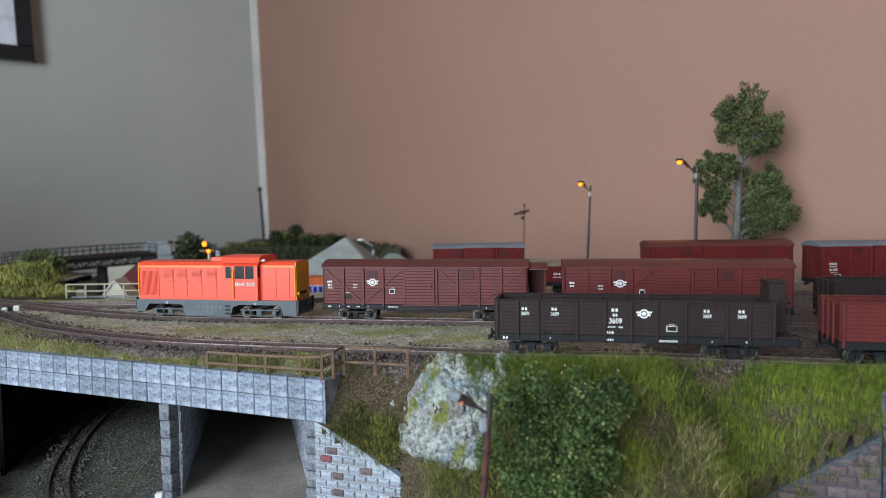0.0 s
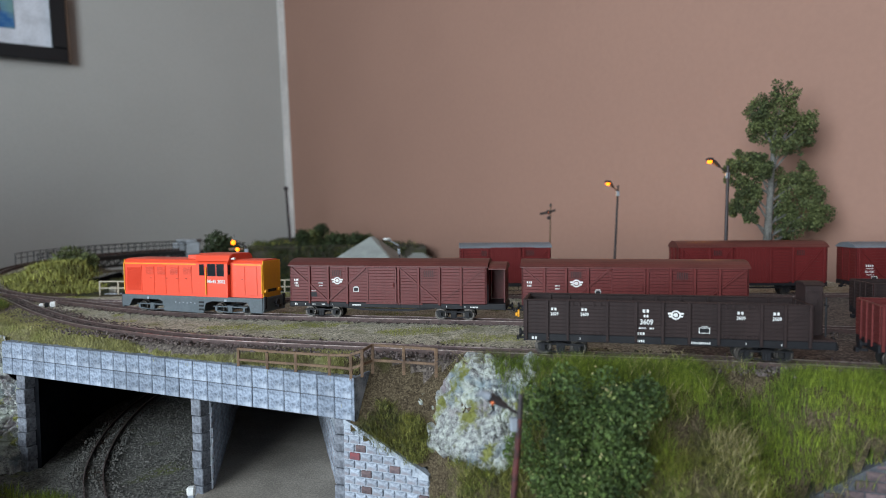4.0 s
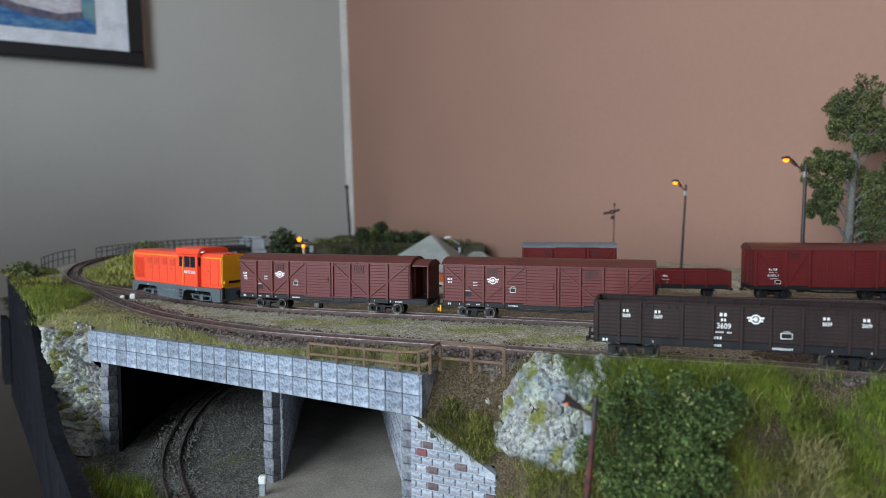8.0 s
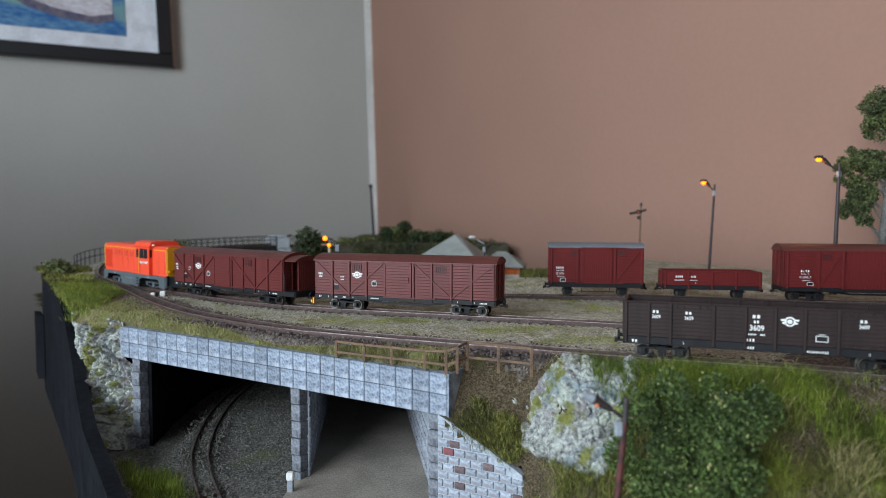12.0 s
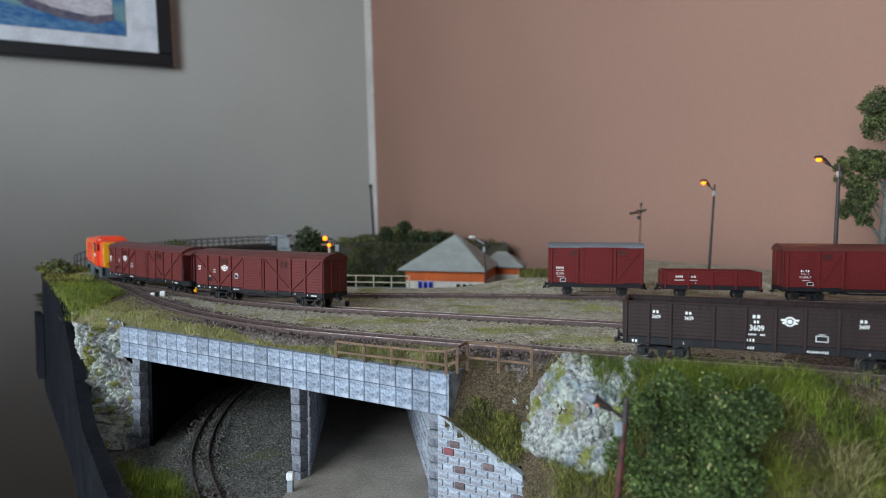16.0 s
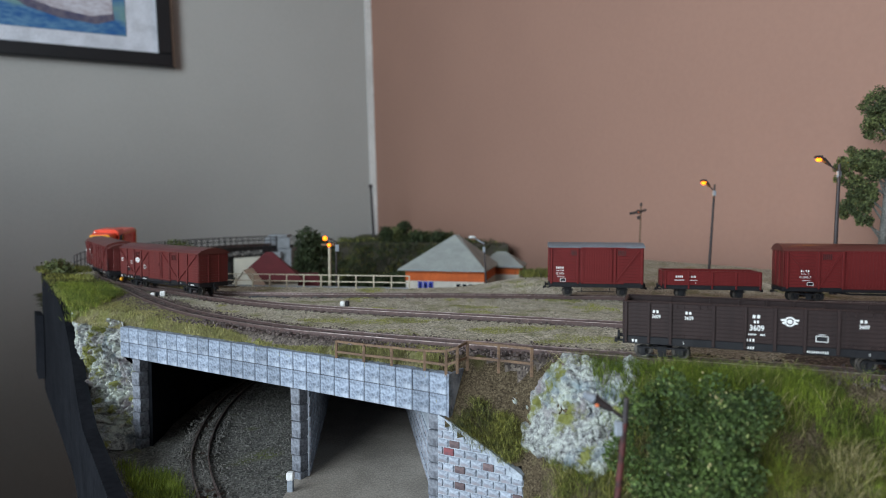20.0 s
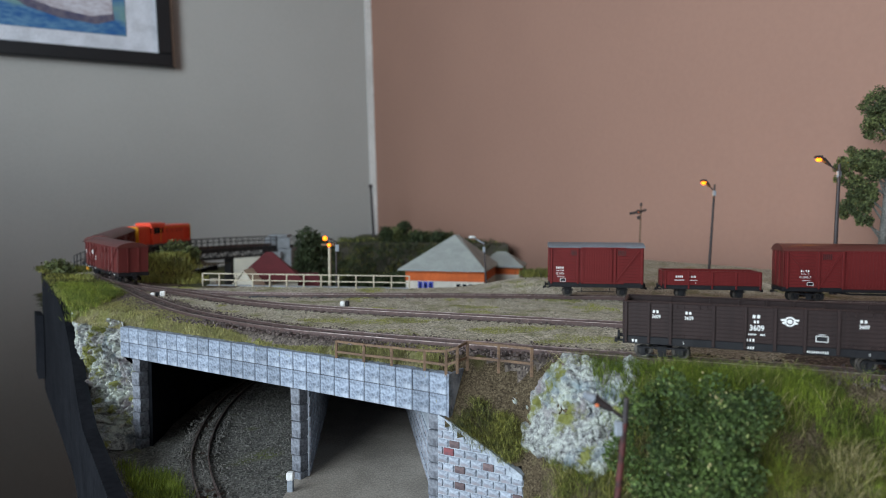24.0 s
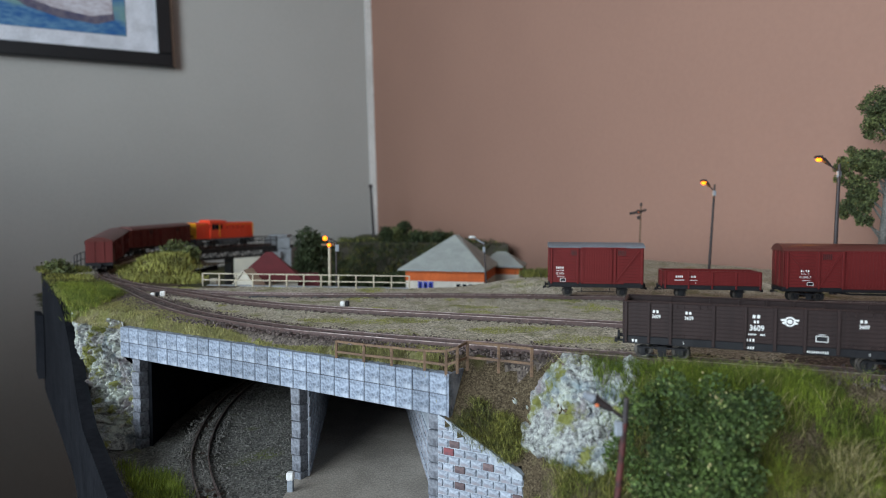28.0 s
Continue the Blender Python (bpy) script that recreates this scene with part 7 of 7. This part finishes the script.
blades("slope_grass", base, 0.002, 0.006, 0.00009, M["dry_grass"], "yellow-green static grass on the slope", rng, lean=2.0, per=17, spread=0.0026, fall=0.1)
blades("slope_tufts", tufted(base, 0.05, 3.0), 0.003, 0.0085, 0.0001, M["grass"], "long bright green blades on the slope", rng, lean=1.7, per=9, spread=0.0022, fall=0.12)
blades("bank_moss", bank, 0.0010, 0.0032, 0.00010, M["dry_grass"], "short mossy grass on the bank above the wing wall", rng, lean=2.4, per=15, spread=0.0020, fall=0.0)
blades("bank_tufts", tufted(bank, 0.0, 1.0), 0.0010, 0.0030, 0.00010, M["moss"], "yellow-green moss on the bank above the wing wall", rng, lean=2.4, per=10, spread=0.0020, fall=0.0)
blades("tall_grass", tall, 0.003, 0.0088, 0.00010, M["grass"], "tufts of long bright green grass along the track", rng, lean=0.9, per=32, spread=0.0018, fall=0.1)
blades("straw", tufted(base[::2], 0.05, 8.0), 0.004, 0.011, 0.00010, M["straw"], "dry straw-coloured blades among the slope grass", rng, lean=1.5, per=7, spread=0.003, fall=0.2)
# verge between the near track and the bridge's face
while len(short) < 6500:
    x = rng.uniform(-0.26, 0.004)
    lo, hi = (deck_y(x) if x < 0 else t1_y(x) - 0.026), t1_y(x) - 0.0085
    if hi - lo < 0.001:
        continue
    y = rng.uniform(lo + (0.0038 if x < 0 else 0.0), hi)
    if noise.noise((x * 70, y * 70, 4.4)) > -0.25 - 0.3 * (x < -0.15):
        short.append((x, y, upper(x, y)))
blades("verge_grass", short, 0.0005, 0.0018, 0.00009, M["verge_moss"], "short dry grass along the bridge", rng, lean=1.6, per=9, spread=0.0014)
# patches between the tracks
patch = []
MOSSY = ((0.045, 0.378, 0.026), (-0.078, 0.410, 0.022), (-0.055, 0.404, 0.02), (0.086, 0.346, 0.02), (0.03, 0.373, 0.016))
while len(patch) < 4200:
    x, y = rng.uniform(-0.30, 0.16), rng.uniform(0.32, 0.60)
    g1, g2 = 0.7 * noise.noise((x * 22, y * 40, 6.0)), noise.noise((x * 90, y * 90, 2.0))
    g1 += sum(0.75 * smooth(1.3 - math.hypot((x - px) / pw, (y - py) / 0.010)) for px, py, pw in MOSSY)
    dt = y - t1_y(x)
    if dt > 0.014 and line_near(x, y)[0] > 0.014 and g1 + 0.3 * g2 > 0.28 and in_upper(x, y):
        patch.append((x, y, upper(x, y)))
blades("yard_moss", patch, 0.0003, 0.0011, 0.00014, M["moss"], "thin moss and grass between the tracks", rng, lean=1.2, per=5, spread=0.0016)
# the corner above the cliff, the mound and the left bank
corner, mound = [], []
while len(corner) < 1500:
    y = rng.uniform(0.462, 0.80)
    x = rng.uniform(edge_x(y) + 0.002, edge_x(y) + 0.055)
    if y < 0.60 and (x > -0.262 - 0.25 * (y - 0.47) or y - deck_y(x) < 0.004):
        continue
    if in_upper(x, y) and line_near(x, y)[0] > 0.014 and abs(y - t1_y(x)) > 0.018 and (y < t1_y(x) or x < -0.36):
        corner.append((x, y, upper(x, y)))
blades("corner_moss", [c for c in corner if c[1] < 0.60][::2], 0.0015, 0.0045, 0.00013, M["moss"], "yellow-green tufts above the cliff", rng, lean=1.2, per=24, spread=0.0024)
blades("corner_grass", [c for c in corner if c[1] < 0.60][1::2], 0.0025, 0.0065, 0.00013, M["grass"], "long bright green grass above the cliff", rng, lean=1.1, per=30, spread=0.0024)
blades("bank_grass", [c for c in corner if c[1] >= 0.60], 0.0015, 0.0045, 0.0004, M["dry_grass"], "brownish grass on the bank at the corner", rng, lean=0.8, per=10, spread=0.003)
while len(mound) < 900:
    x, y = rng.uniform(-0.40, -0.255), rng.uniform(0.63, 0.86)
    if in_upper(x, y) and line_near(x, y)[0] > 0.016 and x > -0.385:
        mound.append((x, y, upper(x, y)))
blades("mound_grass", mound, 0.003, 0.007, 0.0005, M["moss"], "olive green grass on the mound", rng, lean=0.9, per=10, spread=0.003)
lowg = []
while len(lowg) < 320:
    x, y = rng.uniform(-0.22, -0.13), rng.uniform(0.295, 0.362)
    if edge_x(y) + 0.017 < x < edge_x(y) + 0.046:
        lowg.append((x, y, low(x, y)))
blades("low_grass", lowg, 0.003, 0.008, 0.00016, M["grass"], "green grass below the cliff", rng, lean=0.7, per=14, spread=0.003)
hill = []
while len(hill) < 2600:
    x, y = rng.uniform(-0.30, 0.12), rng.uniform(0.66, 1.36)
    if noise.noise((x * 20, y * 20, 1.0)) > -0.3:
        hill.append((x, y, vale(x, y)))
blades("hill_grass", hill[::2], 0.003, 0.008, 0.0006, M["moss"], "rough olive grass on the far hill", rng, lean=1.0, per=9, spread=0.006)
blades("hill_scrub", hill[1::2], 0.004, 0.012, 0.0009, M["far_leaf"], "dark low scrub on the far hill", rng, lean=1.0, per=9, spread=0.006)
slope = []
while len(slope) < 1500:
    x, u = rng.uniform(-0.265, 0.11), rng.random()
    if noise.noise((x * 40, u * 2.0, 3.0)) > -0.25:
        slope.append((x, 1.115 + 0.04 * u, -0.06 + 0.0755 * u))
blades("embankment_scrub", slope[::2], 0.003, 0.009, 0.0008, M["far_leaf"], "dark scrub on the far embankment", rng, lean=1.4, per=8, spread=0.005)
blades("embankment_grass", slope[1::2], 0.002, 0.006, 0.0006, M["dry_grass"], "dry olive grass on the far embankment", rng, lean=1.4, per=6, spread=0.005)
rear = []
while len(rear) < 350:
    x = rng.uniform(0.085, 0.17)
    y = rng.uniform(0.62, 0.68)
    rear.append((x, y, upper(x, y)))
blades("rear_grass", rear, 0.003, 0.007, 0.0004, M["dry_grass"], "grass on the bank behind the wagons", rng, lean=0.7, per=8, spread=0.003)


def leaves(name, clumps, n, size, material, parent, rng, shell=0.55):
    """Small leaves scattered in uneven clumps: x, y, z, radius."""
    vs, fs = [], []
    tot = sum(c[3] ** 2 for c in clumps)
    for cx, cy, cz, r in clumps:
        for _ in range(int(n * r * r / tot)):
            d = Vector((rng.gauss(0, 1), rng.gauss(0, 1), rng.gauss(0, 1))).normalized()
            k = r * (shell + (1 - shell) * rng.random() ** 0.5) * (1 + 0.35 * noise.noise((d * 2.6 + Vector((cx, cy, cz)) * 90)))
            p = Vector((cx, cy, cz)) + d * k
            u = Vector((rng.gauss(0, 1), rng.gauss(0, 1), rng.gauss(0, 1))).normalized()
            w = u.cross(Vector((rng.gauss(0, 1), rng.gauss(0, 1), rng.gauss(0, 1)))).normalized()
            s = size * rng.uniform(0.6, 1.4)
            i = len(vs)
            vs += [tuple(p - u * s), tuple(p + w * s * 0.55), tuple(p + u * s), tuple(p - w * s * 0.55)]
            fs.append((i, i + 1, i + 2, i + 3))
    ob = mesh(name, vs, fs, material, parent)
    return ob


# the tall tree by the wall
tree = empty("tall_tree", pose(0.4035, 0.5745, -0.004), "tall slender tree with olive green foliage in three clumps", "tree")
bm = bmesh.new()
pts = [(-0.003, 0, 0, 0.0050), (-0.001, 0, 0.03, 0.0042), (0.0015, 0, 0.07, 0.0034), (0.004, 0.001, 0.11, 0.0028), (0.006, 0, 0.145, 0.0020), (0.007, 0, 0.178, 0.0010)]
for a, b in zip(pts, pts[1:]):
    rod(bm, a[:3], b[:3], a[3], b[3], seg=10)
part("trunk", bm, M["bark"], tree)
rt = random.Random(4)
CROWNS = ([(0.010, 0, 0.168, 0.023), (-0.010, 0.004, 0.176, 0.014), (0.027, 0, 0.160, 0.019), (0.014, -0.006, 0.186, 0.014), (0.002, 0.004, 0.150, 0.017), (0.036, 0.002, 0.147, 0.014), (-0.012, 0, 0.162, 0.012), (0.006, -0.008, 0.134, 0.011), (0.040, -0.003, 0.162, 0.012), (0.022, -0.008, 0.138, 0.011)],
          [(-0.024, 0, 0.122, 0.015), (-0.036, 0.004, 0.115, 0.011), (-0.012, -0.004, 0.112, 0.012), (-0.026, 0, 0.099, 0.012), (-0.014, 0.004, 0.089, 0.014), (-0.034, 0, 0.078, 0.010), (-0.006, 0.003, 0.123, 0.009), (-0.022, -0.004, 0.072, 0.010)],
          [(0.028, 0.002, 0.098, 0.019), (0.048, 0, 0.086, 0.017), (0.038, -0.004, 0.072, 0.021), (0.018, 0.002, 0.080, 0.014), (0.042, 0.003, 0.108, 0.014), (0.026, 0, 0.058, 0.016), (0.051, 0, 0.066, 0.013), (0.014, 0.003, 0.062, 0.011), (0.016, 0.008, 0.108, 0.011)])
for cl in CROWNS:
    small = []
    for cx, cy, cz, r in cl:
        small.append((cx, cy, cz, r * 0.72))
        for _ in range(9):
            d = Vector((rt.gauss(0, 1), rt.gauss(0, 1), rt.gauss(0, 1))).normalized() * r * rt.uniform(0.55, 1.0)
            small.append((cx + d.x, cy + d.y * 0.8, cz + d.z, r * rt.uniform(0.22, 0.42)))
    leaves("crown", small, 15000, 0.0012, M["leaf"], tree, rt, shell=0.35)
    for cx, cy, cz, r in cl:
        bm = bmesh.new()
        hz = max(0.02, cz - 0.025)
        tx = float(np.interp(hz, [p[2] for p in pts], [p[0] for p in pts]))
        rod(bm, (tx, 0, hz), (cx, cy, cz), 0.0013, 0.0004, seg=6)
        part("limb", bm, M["bark"], tree)
# round bush on the slope
bush = empty("slope_bush", pose(0.0955, 0.233, -0.052), "dense dark green bush on the grassy slope", "bush")
rb = random.Random(8)
cl = []
for i in range(64):
    a, e = rb.uniform(0, 6.283), rb.uniform(-1.1, 1.3)
    k = rb.uniform(0.35, 1.06) * 0.0275
    cl.append((math.cos(a) * math.cos(e) * k * 1.08, math.sin(a) * math.cos(e) * k * 0.65, 0.030 + math.sin(e) * k * 1.0, rb.uniform(0.0032, 0.0085)))
for i in range(20):
    a = rb.uniform(0, 6.283)
    k = rb.uniform(0.2, 1.0)
    cl.append((math.cos(a) * 0.015 * k, math.sin(a) * 0.008 - 0.004, rb.uniform(-0.012, 0.014), rb.uniform(0.004, 0.008)))
leaves("foliage", cl, 30000, 0.00075, M["bush"], bush, rb, shell=0.5)
leaves("foliage", [(x, y, z, r * 1.08) for x, y, z, r in cl], 1800, 0.0007, M["bush_tip"], bush, rb, shell=0.75)
leaves("foliage", [(x, y, z, r * 1.1) for x, y, z, r in cl[::4]], 160, 0.0008, M["straw"], bush, rb, shell=0.8)
for c in cl[::3]:
    bm = bmesh.new()
    rod(bm, (0, 0, 0), (c[0] * 0.5, c[1] * 0.5 + 0.003, c[2] * 0.6), 0.0009, 0.0004, seg=6)
    part("stem", bm, M["bark"], bush)
# far trees and bushes
rf = random.Random(15)


def far_bush(name, x, y, z, w, h, label, n=1500, conifer=False, material=None, size=0.0028):
    o = empty(name, pose(x, y, z), label, "bush" if name != "dark_tree" else "tree", "trees in the valley")
    cl = []
    for i in range(9):
        u = rf.random()
        r = w * (0.34 if not conifer else 0.42 * (1.05 - u))
        cl.append((rf.uniform(-1, 1) * w * 0.28 * (1 - 0.5 * u), rf.uniform(-1, 1) * w * 0.2, h * (0.15 + 0.72 * u), max(r, w * 0.12)))
    leaves("crown", cl, n, size, material or M["far_leaf"], o, rf, shell=0.35)
    bm = bmesh.new()
    rod(bm, (0, 0, -0.006), (0, 0, h * 0.7), w * 0.06, w * 0.02, seg=8)
    part("trunk", bm, M["bark"], o)
    return o


far_bush("dark_tree", -0.193, 0.93, vale(-0.193, 0.93), 0.062, 0.098, "dark green leafy tree in the valley", 3600)
for i in range(12):
    x = -0.112 + 0.011 * i + rf.uniform(-0.006, 0.006)
    y = rf.uniform(1.25, 1.30)
    far_bush("hill_bush", x, y, vale(x, y) - 0.002, rf.uniform(0.028, 0.045), rf.uniform(0.026, 0.040) * (1.15 if i < 4 else 0.75), "dark scrubby bush on the far hill", 800, material=M["leaf"] if i % 3 else None)
for i in range(15):
    x = -0.14 + 0.012 * i + rf.uniform(-0.008, 0.008)
    y = rf.uniform(0.96, 1.06)
    far_bush("hill_bush", x, y, vale(x, y) - 0.002, rf.uniform(0.030, 0.05), rf.uniform(0.022, 0.036) * (0.75 if x < -0.06 else 1.2), "dark scrubby bush below the far hill", 700)
for x, y, w, h in ((-0.325, 0.755, 0.04, 0.013), (-0.300, 0.74, 0.03, 0.011), (-0.335, 0.79, 0.034, 0.012)):
    far_bush("mound_bush", x, y, upper(x, y) - 0.004, w, h, "olive bush on the mound inside the bend", 900, material=M["leaf"], size=0.0018)
for x, y, w, h in ((-0.452, 0.735, 0.034, 0.013), (-0.465, 0.76, 0.036, 0.013), (-0.425, 0.70, 0.026, 0.010)):
    far_bush("bank_bush", x, y, -0.006, w, h, "brown-green scrub on the bank at the layout's corner", 900, material=M["leaf"], size=0.0018)
motions()
